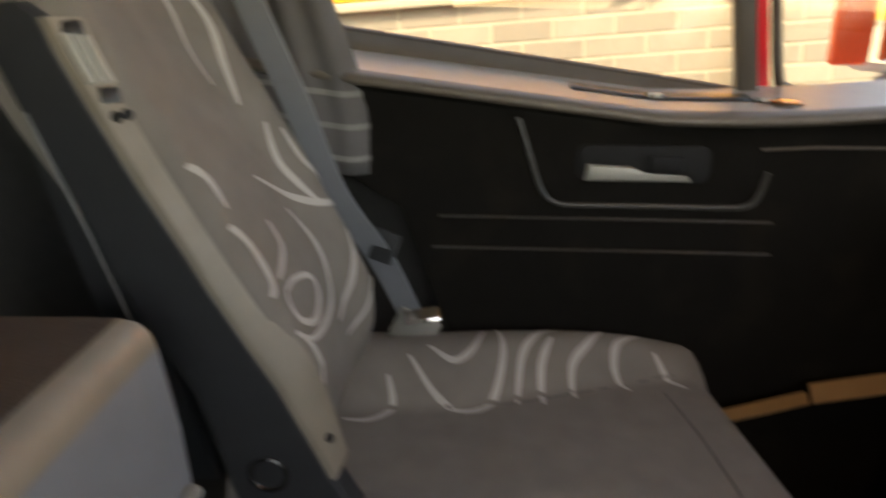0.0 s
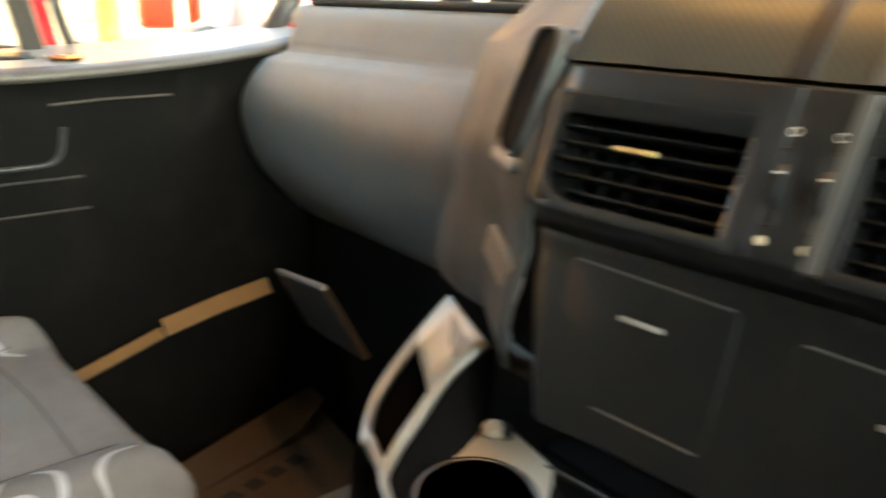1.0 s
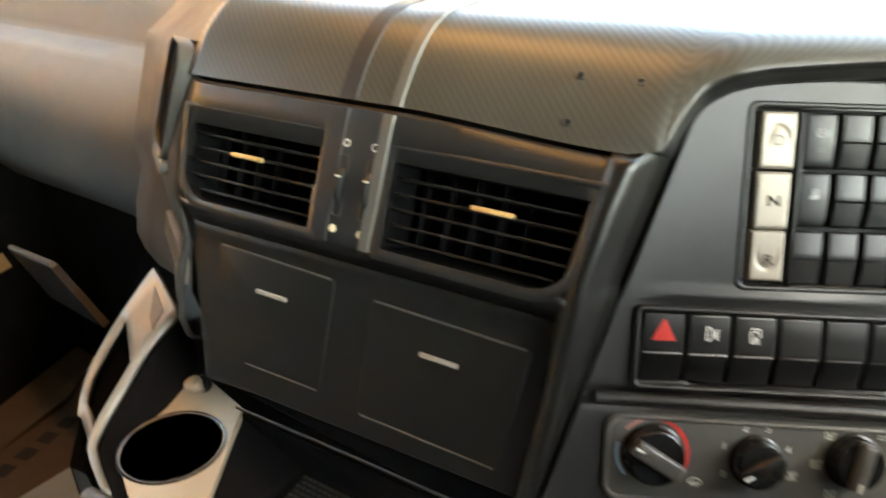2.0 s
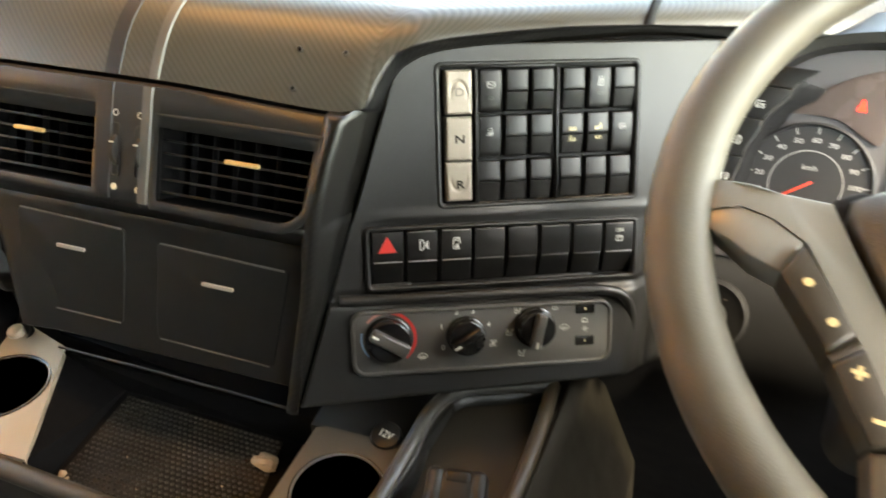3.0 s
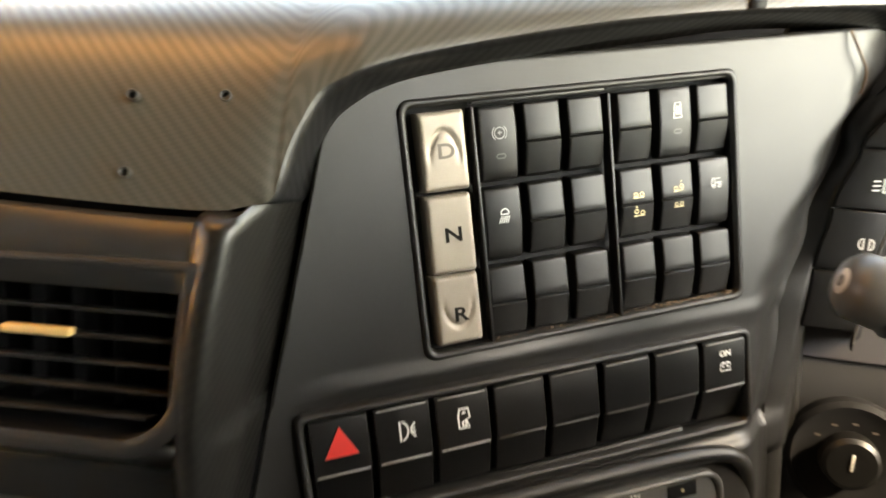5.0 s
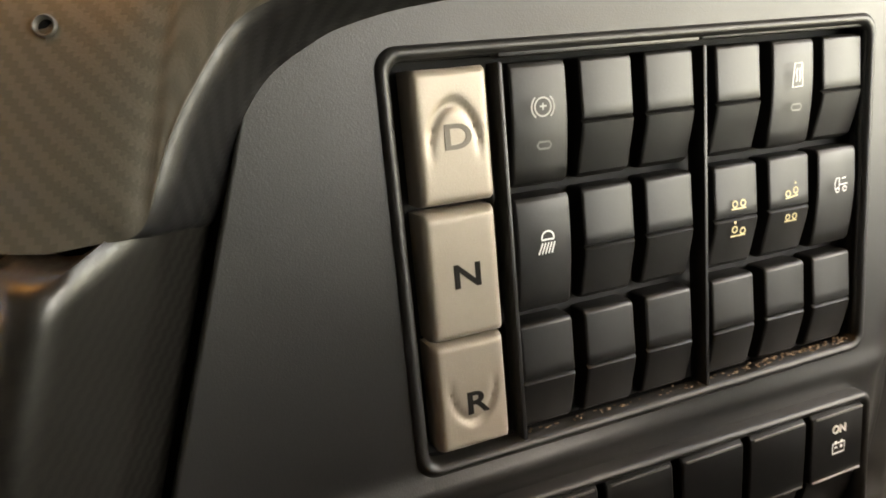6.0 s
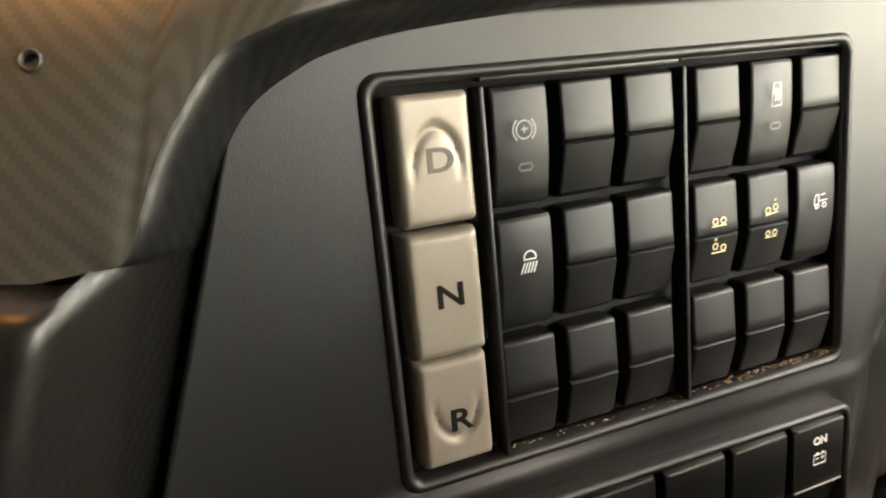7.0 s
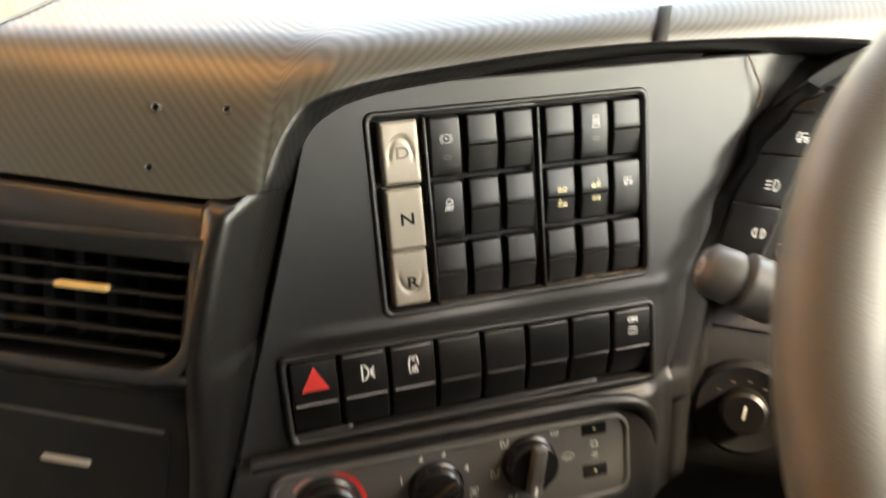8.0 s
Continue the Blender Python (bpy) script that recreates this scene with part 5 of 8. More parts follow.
def build_wheel():
    th = thing("steering_wheel", WC, "worn grey-brown steering wheel with thumb buttons", "steering wheel")
    R, r = 0.2438, 0.0203
    bm = B()
    ring = []
    for k in range(96):
        a = 2 * math.pi * k / 96
        ring.append(WM @ Vector((R * math.cos(a), R * math.sin(a), 0)))
    tube(bm, ring, r, 18, closed=True)
    part("rim", bm, WHEELSKIN, th, "worn leather-grained rim", smooth=60)
    # column shroud below
    bm = B()
    axis = -WN
    loops = []
    for d, w, h in ((0.02, 0.06, 0.05), (0.06, 0.075, 0.06), (0.12, 0.085, 0.07), (0.24, 0.09, 0.08), (0.34, 0.09, 0.08)):
        loops.append([WC + axis * d + WU * x + WV * y for x, y in rrect(0, 0, 2 * w, 2 * h, 0.03, 5)])
    skin(bm, loops)
    part("column_shroud", bm, BLACK, th, "black steering column shroud", smooth=50)
    # hub: dark carrier, padded cover with a sunk border
    left = [(-0.1500, -0.0200), (-0.1400, -0.0125), (-0.1190, -0.0080), (-0.060, -0.002)]
    low = [(-0.1505, -0.0330), (-0.1300, -0.0660), (-0.1075, -0.1010), (-0.0840, -0.1310), (-0.0580, -0.1640), (-0.0300, -0.1900)]
    hub = left + [(0.0, 0.0)] + [(-x, y) for x, y in left[::-1]] + [(-x, y) for x, y in low] + [(0.0, -0.197)] + low[::-1]
    bm = B()
    prism(bm, [(x * 1.06, y * 1.05 + 0.002) for x, y in hub], -0.030, 0.012, 0.003)
    bmesh.ops.recalc_face_normals(bm, faces=bm.faces)
    part("hub_carrier", local(WM, bm), DARKCAVE, th, "black hub carrier", smooth=50)
    bm = B()
    cx, cy = 0.0, -0.090
    loops = []
    for inset, z in ((0.0, -0.01), (0.0, 0.014), (0.02, 0.021), (0.05, 0.026), (0.16, 0.032), (0.24, 0.0345), (0.28, 0.0385), (0.40, 0.043), (0.65, 0.046), (0.95, 0.047)):
        loops.append([(cx + (x - cx) * (1 - inset), cy + (y - cy) * (1 - inset), z) for x, y in hub])
    skin(bm, loops)
    bmesh.ops.recalc_face_normals(bm, faces=bm.faces)
    part("hub_cover", local(WM, bm), HUB, th, "dark grey padded hub cover", smooth=40)
    # on each side one satin spoke with a polished insert, two thumb buttons and a filler panel
    arm = [(-0.230, -0.0190), (-0.218, -0.0212), (-0.206, -0.0230), (-0.187, -0.0263), (-0.160, -0.0258), (-0.1547, -0.0345), (-0.1300, -0.0735), (-0.0985, -0.1180), (-0.0820, -0.1400), (-0.0620, -0.1720), (-0.0480, -0.2050), (-0.044, -0.238),
           (-0.100, -0.222), (-0.0885, -0.2090), (-0.0980, -0.1530), (-0.1290, -0.1085), (-0.1680, -0.0545), (-0.1889, -0.0436), (-0.2077, -0.0386), (-0.218, -0.0400), (-0.230, -0.0430)]
    insert = [(-0.2250, -0.0440), (-0.2077, -0.0392), (-0.1889, -0.0442), (-0.1690, -0.0548), (-0.1725, -0.0649), (-0.1764, -0.0765), (-0.1932, -0.0715), (-0.2074, -0.0625), (-0.2200, -0.0560)]
    banks = (((-0.1686, -0.0588), (-0.1768, -0.0790), (-0.1458, -0.1160), (-0.1345, -0.1035)), ((-0.1420, -0.1222), (-0.1294, -0.1095), (-0.1026, -0.1518), (-0.1185, -0.1580)))
    banks = (banks[0], (banks[1][1], banks[1][0], banks[1][3], banks[1][2]))
    marks = ((("d", -0.1622, -0.0812), ("d", -0.1466, -0.1003)), (("+", -0.1297, -0.1232), ("-", -0.1163, -0.1449)))
    filler = [(-0.1177, -0.1590), (-0.0990, -0.1535), (-0.0885, -0.2090), (-0.0980, -0.2190), (-0.1090, -0.2040)]
    for s in (-1, 1):
        def slab(name, pts, z0, z1, mat, bev, label=""):
            bm = B()
            pts = [(-s * x, y) for x, y in pts]
            prism(bm, pts, z0, z1, bev)
            bmesh.ops.recalc_face_normals(bm, faces=bm.faces)
            if name in ("spoke", "bright_insert"):
                # the outer end sinks into the rim
                for v in bm.verts:
                    if v.co.z > 0.005:
                        v.co.z -= 0.013 * min(max((abs(v.co.x) - 0.196) / 0.034, 0), 1) ** 1.5
            return part(name, local(WM, bm), mat, th, label, smooth=45)
        slab("spoke", arm, -0.006, 0.0190, SPOKE, 0.004, "pale satin grey spoke")
        slab("bright_insert", insert, -0.004, 0.0182, CHROMEGREY, 0.0015, "polished grey insert")
        for pts, mk in zip(banks, marks):
            bt = slab("thumb_button", pts, 0.0, 0.0240, BUTTONBROWN, 0.0024, "dark brown thumb button")
            for sign, ox, oy in mk:
                bm = B()
                ox = -s * ox
                if sign == "d":
                    prism(bm, [(ox + 0.0032 * a, oy + 0.0024 * b) for a, b in ((1, 0), (0.45, 1), (-0.45, 1), (-1, 0), (-0.45, -1), (0.45, -1))], 0.0238, 0.0246)
                else:
                    stroke(bm, [(ox - 0.0038, oy), (ox + 0.0038, oy)], 0.0024, 0.0243)
                    if sign == "+":
                        stroke(bm, [(ox, oy - 0.0038), (ox, oy + 0.0038)], 0.0024, 0.0244)
                part("symbol", local(WM, bm), INKWORN, bt, smooth=0)
        slab("button_bridge", [(-0.1458, -0.1172), (-0.1345, -0.1047), (-0.1294, -0.1085), (-0.1420, -0.1212)], 0.0, 0.0215, BUTTONBROWN, 0.001)
        slab("spoke_filler", filler, -0.004, 0.0200, FILLER, 0.003, "brown-grey filler panel")


INKWORN = material("worn_symbol_ink", (0.5, 0.38, 0.19), 0.6, rough_vary=0)
WHEELSKIN = material("wheel_skin", (0.060, 0.053, 0.040), 0.55, grain=0.16, grain_size=0.0012, cells=True, vary=0.15, vary_size=0.05, dirt=(0.11, 0.088, 0.065), dirt_size=0.06, dirt_amount=0.35)
SPOKE = material("satin_spoke_plastic", (0.185, 0.175, 0.15), 0.40, metal=0.3, vary=0.08, vary_size=0.05)
CHROMEGREY = material("polished_grey", (0.23, 0.22, 0.2), 0.33, metal=0.25, vary=0.08, vary_size=0.02)
HUB = material("hub_plastic", (0.042, 0.040, 0.037), 0.5, grain=0.4, grain_size=0.0012, cells=True, vary=0.15)
FILLER = material("filler_plastic", (0.052, 0.038, 0.025), 0.42, grain=0.15, grain_size=0.0008, vary=0.15, vary_size=0.03)
BUTTONBROWN = material("brown_button_plastic", (0.030, 0.023, 0.016), 0.38, grain=0.15, grain_size=0.0008, vary=0.2, vary_size=0.02)
build_wheel()


# ---- instruments ----
ct = radians(20)
CN = Vector((0, -math.cos(ct), math.sin(ct)))
CV = Vector((0, math.sin(ct), math.cos(ct)))
CC = Vector((0.525, 0.976, 0.986))
CM = Matrix(((1, CV.x, CN.x, CC.x), (0, CV.y, CN.y, CC.y), (0, CV.z, CN.z, CC.z), (0, 0, 0, 1)))


def build_cluster():
    th = thing("instrument_cluster", CC - CV * 0.09, "truck instrument cluster with speedometer and lit display", "instruments")
    bm = B()
    prism(bm, rrect(0.115, 0.035, 0.52, 0.26, 0.05, 6), -0.03, -0.004, 0.002)
    part("face", local(CM, bm), CLUSTERFACE, th, "grey instrument face", smooth=40)
    # speedometer
    bm = B()
    lathe(bm, [(0.066, -0.006), (0.066, 0.0), (0.0635, 0.001), (0.062, -0.002), (0.001, -0.002)], 48)
    dial = part("speedometer", local(CM, bm), DIALFACE, th, "black speedometer dial with white figures", smooth=40)
    bm = B()
    stroke(bm, arc(0, 0, 0.036, -30, 210, 40), 0.0008, -0.0018)
    part("inner_ring", local(CM, bm), INKG, dial, smooth=0)
    for i, n in enumerate(range(0, 130, 10)):
        a = 216 - i * 21.0
        t = radians(a)
        bm = B()
        stroke(bm, [(0.054 * math.cos(t), 0.054 * math.sin(t)), (0.061 * math.cos(t), 0.061 * math.sin(t))], 0.0013, -0.0018)
        part("tick", local(CM, bm), DIALINK, dial, smooth=0)
        m = CM @ Matrix.Translation((0.047 * math.cos(t), 0.047 * math.sin(t), -0.0018))
        part("figure", letters(str(n), 0.0070, m, 1.35, 0.0001), DIALINK, dial, smooth=0)
    part("unit", letters("km/h", 0.0075, CM @ Matrix.Translation((0, 0.018, -0.0018)), 1.0), INKG, dial, smooth=0)
    bm = B()
    box(bm, (-0.016, 0, 0.001), (0.046, 0.0020, 0.001), 0.0003)
    part("needle", local(CM @ Matrix.Rotation(radians(36), 4, "Z"), bm), NEEDLE, dial, "red needle")
    # dark warning panel above the dial with a lit red seat belt lamp
    bm = B()
    prism(bm, [(p.x, p.y) for p in curve_pts([(-0.036, 0.070, 0), (-0.010, 0.0725, 0), (0.0155, 0.0705, 0), (0.0365, 0.0600, 0), (0.0535, 0.0510, 0), (0.0600, 0.0570, 0), (0.0612, 0.082, 0), (0.0585, 0.1185, 0), (0.0475, 0.1250, 0), (0.0228, 0.1160, 0), (-0.007, 0.0980, 0), (-0.036, 0.070, 0)], 60)][:-1], -0.004, -0.0015, 0.0005)
    bmesh.ops.recalc_face_normals(bm, faces=bm.faces)
    wp = part("warning_panel", local(CM, bm), WARNDARK, th, "dark warning lamp panel", smooth=30)
    bm = B()
    tx, ty = 0.0325, 0.0878
    prism(bm, [(tx + 0.0045 * x, ty + 0.0045 * y) for x, y in ((-0.9, -1.2), (0.9, -1.2), (0.55, 0.1), (0.25, 0.5), (0.35, 1.1), (-0.1, 1.5), (-0.4, 0.9), (-0.25, 0.4), (-0.6, 0.1))], -0.002, -0.0010)
    bmesh.ops.recalc_face_normals(bm, faces=bm.faces)
    part("belt_lamp", local(CM, bm), REDGLOW, wp, "lit red seat belt lamp", smooth=0)
    # lit display
    bm = B()
    prism(bm, rrect(0.128, 0.045, 0.105, 0.095, 0.004), -0.004, 0.0, 0.0005)
    part("display", local(CM, bm), SCREEN, th, "lit white and blue display", smooth=30)
    for x, y, w, h, ma in ((0.128, 0.082, 0.100, 0.016, SCREENBLUE), (0.090, 0.066, 0.016, 0.012, SCREENBLUE), (0.105, 0.012, 0.030, 0.012, SCREENYEL), (0.100, 0.040, 0.030, 0.003, SCREENBLUE), (0.100, 0.030, 0.026, 0.003, SCREENBLUE), (0.150, 0.04, 0.04, 0.003, SCREENBLUE)):
        bm = B()
        box(bm, (x, y, 0.0004), (w, h, 0.0004), 0)
        part("display_bar", local(CM, bm), ma, th, smooth=0)
    # arc of lamp switches at the dash side, and the dark bezel between them and the face
    inner = ((-0.080, -0.079), (-0.030, -0.0760), (0.0243, -0.0680), (0.0567, -0.0580), (0.0930, -0.0380), (0.1180, -0.0160))
    outside = ((-0.080, -0.113), (-0.020, -0.1100), (0.0208, -0.1042), (0.0606, -0.0926), (0.0937, -0.0750), (0.1156, -0.0498))
    facing = ((-0.080, -0.062), (-0.030, -0.059), (0.0177, -0.0545), (0.0398, -0.0500), (0.0689, -0.0330), (0.0983, -0.0060), (0.1215, 0.0260))
    marks = {0: ("lamp_side", -0.0840, -0.0450), 1: ("lamp_side", -0.0815, -0.0020), 2: ("lamp_low", -0.0780, 0.0368), 3: ("truck", -0.0638, 0.0757)}
    for k, (y0, y1) in enumerate(((-0.0620, -0.0210), (-0.0210, 0.0205), (0.0205, 0.0605), (0.0605, 0.0940), (0.0940, 0.1156))):
        bm = B()
        ys = [y0 + (y1 - 0.0008 - y0) * i / 6 for i in range(7)]
        prism(bm, [(line(outside, y), y) for y in ys] + [(line(inner, y) - 0.001, y) for y in ys[::-1]], 0.012, 0.040, 0.0016)
        bmesh.ops.recalc_face_normals(bm, faces=bm.faces)
        sw = part("lamp_switch", local(CM, bm), SWITCH, th, "black lamp switch", smooth=40)
        if k in marks:
            kind, x, y = marks[k]
            bm = icon(ICONS[kind], 0.0009)
            bmesh.ops.scale(bm, vec=(1.15, 1.15, 1), verts=bm.verts)
            part("symbol", local(CM @ Matrix.Translation((x, y, 0.0402)), bm), INK, sw, smooth=0)
    bm = B()
    rr = [[], [], []]
    for i in range(31):
        y = -0.075 + 0.1780 * i / 30
        a, b = Vector((line(inner, y), y, 0.0385)), Vector((line(facing, y), y - 0.004 * i / 30, -0.0035))
        rr[0].append(CM @ a)
        rr[1].append(CM @ (a.lerp(b, 0.4) + Vector((-0.003, 0, 0))))
        rr[2].append(CM @ b)
    sheet(bm, rr)
    thick(part("bezel_band", bm, DARKCAVE, th, "dark bezel along the instrument face", smooth=50), 0.001, 0)
    bm = B()
    tube(bm, [CM @ Vector((line(inner, -0.07 + 0.17 * i / 24), -0.07 + 0.17 * i / 24, 0.0392)) for i in range(25)], 0.0008, 6)
    part("bezel_line", bm, RIMGREY, th, "thin pale line on the bezel", smooth=50)
    # grey surround between the fascia's seam and the lamp switches
    bm = B()
    rr = [[], [], [], []]
    for k in range(40):
        v = -0.19 + 0.262 * k / 39
        u = line(HOODSEAM, v)
        p = PM @ Vector((u + 0.0025, v, fascia_w(u, v) - 0.003))
        y = (p.z - CC.z - 0.036 * CN.z) / CV.z
        q = CM @ Vector((line(outside, y) + 0.003, y, 0.0360))
        rr[0].append(p + Vector((0, 0.006, 0)))
        rr[1].append(p)
        rr[2].append(p.lerp(q, 0.6) + Vector((0, -0.0015, 0)))
        rr[3].append(q)
    sheet(bm, rr)
    thick(part("switch_surround", bm, GRAIN, th, "charcoal surround of the lamp switches", smooth=50), 0.002, 0)
    # hood over the instruments
    bm = B()
    outer = [(-0.100, -0.16), (-0.106, -0.09), (-0.110, -0.02), (-0.104, 0.035), (-0.088, 0.075), (-0.045, 0.124), (0.0, 0.146), (0.08, 0.156), (0.18, 0.156), (0.28, 0.142), (0.35, 0.10), (0.38, 0.03), (0.385, -0.08)]
    oc = curve_pts([(*p, 0) for p in outer], 60)
    rr = [[], [], [], []]
    for p in oc:
        d = Vector((p.x - 0.12, p.y - 0.02, 0))
        d.normalize()
        rr[0].append(CM @ Vector((p.x + 0.006 * -d.x, p.y - 0.006 * d.y, -0.004)))
        rr[1].append(CM @ Vector((p.x, p.y, 0.010)))
        rr[2].append(CM @ Vector((p.x + 0.008 * d.x, p.y + 0.008 * d.y, 0.012)))
        rr[3].append(CM @ Vector((p.x + 0.030 * d.x, p.y + 0.030 * d.y, -0.020)))
    sheet(bm, rr)
    thick(part("hood_rim", bm, GRAIN, th, "charcoal hood rim round the instruments", smooth=50), 0.003, 1)


DIALFACE = material("dial_face", (0.016, 0.0155, 0.017), 0.55, vary=0.1, vary_size=0.03)
DIALINK = material("dial_ink", (0.36, 0.35, 0.34), 0.6, rough_vary=0)
NEEDLE = material("needle_red", (0.8, 0.06, 0.03), 0.5, rough_vary=0)
CLUSTERFACE = material("cluster_face", (0.085, 0.08, 0.085), 0.5, vary=0.1, vary_size=0.05)
WARNDARK = material("smoked_warning_panel", (0.09, 0.07, 0.065), 0.25, vary=0.15, vary_size=0.03)
REDGLOW = glow("red_lamp", (1.0, 0.018, 0.014), 0.30)
SCREEN = glow("display_glow", (0.55, 0.72, 1.0), 0.036)
SCREENBLUE = glow("display_blue", (0.05, 0.35, 0.95), 0.03)
SCREENYEL = glow("display_yellow", (1.0, 0.55, 0.05), 0.026)
build_cluster()


def build_column_controls():
    # stalk with a pale tip that stands out beside the wheel
    th = thing("indicator_stalk", (0.47, 0.90, 0.93), "dark stalk with a pale grey tip", "stalk")
    tip, root = Vector((0.391, 0.793, 1.051)), Vector((0.520, 0.800, 1.010))
    d = (root - tip).normalized()
    m = Matrix.Translation(tip) @ d.to_track_quat("Z", "Y").to_matrix().to_4x4()
    bm = B()
    lathe(bm, [(0.002, -0.003), (0.0120, -0.001), (0.0165, 0.004), (0.0170, 0.018), (0.0125, 0.022)], 20, m)
    part("tip", bm, STALKPALE, th, "pale grey ribbed tip", smooth=40)
    bm = B()
    lathe(bm, [(0.0120, 0.021), (0.0190, 0.025), (0.0190, 0.046), (0.0130, 0.050)], 20, m)
    part("collar", bm, STALKPALE, th, smooth=40)
    bm = B()
    lathe(bm, [(0.0125, 0.049), (0.0110, 0.08), (0.014, 0.12)], 16, m)
    part("lever", bm, BLACK, th, smooth=40)
    bm = B()
    lathe(bm, [(0.0085, 0.0005), (0.0060, 0.0025), (0.001, 0.003)], 16, m @ Matrix.Rotation(radians(180), 4, "X"))
    part("end_cap", bm, INKG, th, smooth=40)
    # light switch low beside the column
    th = thing("light_switch_knob", (0.46, 0.905, 0.80), "round black light switch with white mark", "switch")
    n = Vector((-0.1, -0.92, 0.38)).normalized()
    m = Matrix.Translation((0.463, 0.905, 0.842)) @ n.to_track_quat("Z", "Y").to_matrix().to_4x4()
    bm = B()
    lathe(bm, [(0.042, -0.012), (0.042, 0.0), (0.038, 0.003), (0.032, 0.001), (0.0005, 0.0)], 36, m)
    part("dial_plate", bm, DARKCAVE, th, smooth=40)
    bm = B()
    lathe(bm, [(0.020, 0.0), (0.019, 0.012), (0.016, 0.015), (0.0005, 0.015)], 28, m)
    kn = part("knob", bm, SWITCH, th, smooth=40)
    bm = B()
    box(bm, (0, 0.002, 0.0155), (0.0020, 0.012, 0.001), 0.0003)
    part("pointer", local(m, bm), INK, kn)
    for a in (60, 90, 120, 150):
        bm = B()
        t = radians(a)
        stroke(bm, [(0.026 * math.cos(t) - 0.002, 0.026 * math.sin(t)), (0.026 * math.cos(t) + 0.002, 0.026 * math.sin(t))], 0.0014, 0.002)
        part("mark", local(m, bm), GREYINK, th, smooth=0)
    # knee panel under the fascia and instruments
    bm = B()
    rows = []
    for z, y in ((0.93, 0.965), (0.86, 0.935), (0.80, 0.92), (0.74, 0.93), (0.60, 0.98), (0.3, 1.10), (0.12, 1.15)):
        rows.append([Vector((x, y - 0.10 * max(0, (0.42 - x) / 0.2) * (1 if z > 0.7 else 0.6), z)) for x in (0.22, 0.30, 0.36, 0.42, 0.55, 0.75, 0.95, 1.2)])
    sheet(bm, rows)
    thick(part("knee_panel", bm, DARKCAVE, dash, "black knee panel under the instruments", smooth=40), 0.004, 1)


def build_wire():
    bm = B()
    tube(bm, [PM @ p for p in curve_pts([(0.2698, 0.0885, 0.002), (0.2735, 0.0760, 0.0045), (0.2795, 0.0625, 0.004), (0.2775, 0.0490, 0.0015)], 16)], 0.0009, 6)
    solo("loose_wire", bm, WIREBROWN, "thin brown wire end hanging on the fascia", "wire", smooth=60)


WIREBROWN = material("wire_brown", (0.10, 0.055, 0.028), 0.6, vary=0.3, vary_size=0.005)
build_wire()
STALKPALE = material("pale_stalk_plastic", (0.070, 0.069, 0.064), 0.4, vary=0.1, vary_size=0.01)
build_column_controls()


# ---- centre console ----
def plate_with_hole(bm, poly, c, r, z0, z1, n=48):
    """A flat plate of that outline with a round hole."""
    cx, cy = c
    out, inn = [], []
    for k in range(n):
        t = 2 * math.pi * k / n
        dx, dy = math.cos(t), math.sin(t)
        best = 1e9
        for (ax, ay), (bx, by) in zip(poly, poly[1:] + poly[:1]):
            ex, ey = bx - ax, by - ay
            det = dx * -ey + ex * dy
            if abs(det) < 1e-12:
                continue
            s = ((ax - cx) * -ey + ex * (ay - cy)) / det
            w = (dx * (ay - cy) - dy * (ax - cx)) / det
            if s > 0 and -1e-6 <= w <= 1 + 1e-6:
                best = min(best, s)
        out.append((cx + dx * best, cy + dy * best))
        inn.append((cx + dx * r, cy + dy * r))
    loops = [[(x, y, z0) for x, y in out], [(x, y, z1) for x, y in out],
             [(cx + (x - cx) * 1.06, cy + (y - cy) * 1.06, z1) for x, y in inn], [(x, y, z1 - 0.002) for x, y in inn], [(x, y, z0) for x, y in inn]]
    skin(bm, loops, cap=(False, False))


def cup(bm, c, r, z1, depth):
    lathe(bm, [(0.0005, z1 - depth), (r * 0.9, z1 - depth), (r * 0.98, z1 - depth + 0.006), (r, z1 - 0.003), (r + 0.0015, z1 + 0.0005), (r + 0.004, z1 + 0.0012), (r + 0.005, z1 - 0.001)], 44, Matrix.Translation((c[0], c[1], 0)))


console = thing("centre_console", (0.0, 0.60, FLOOR_Z), "dark centre console with tray and cup holders", "console")
Z = 0.755


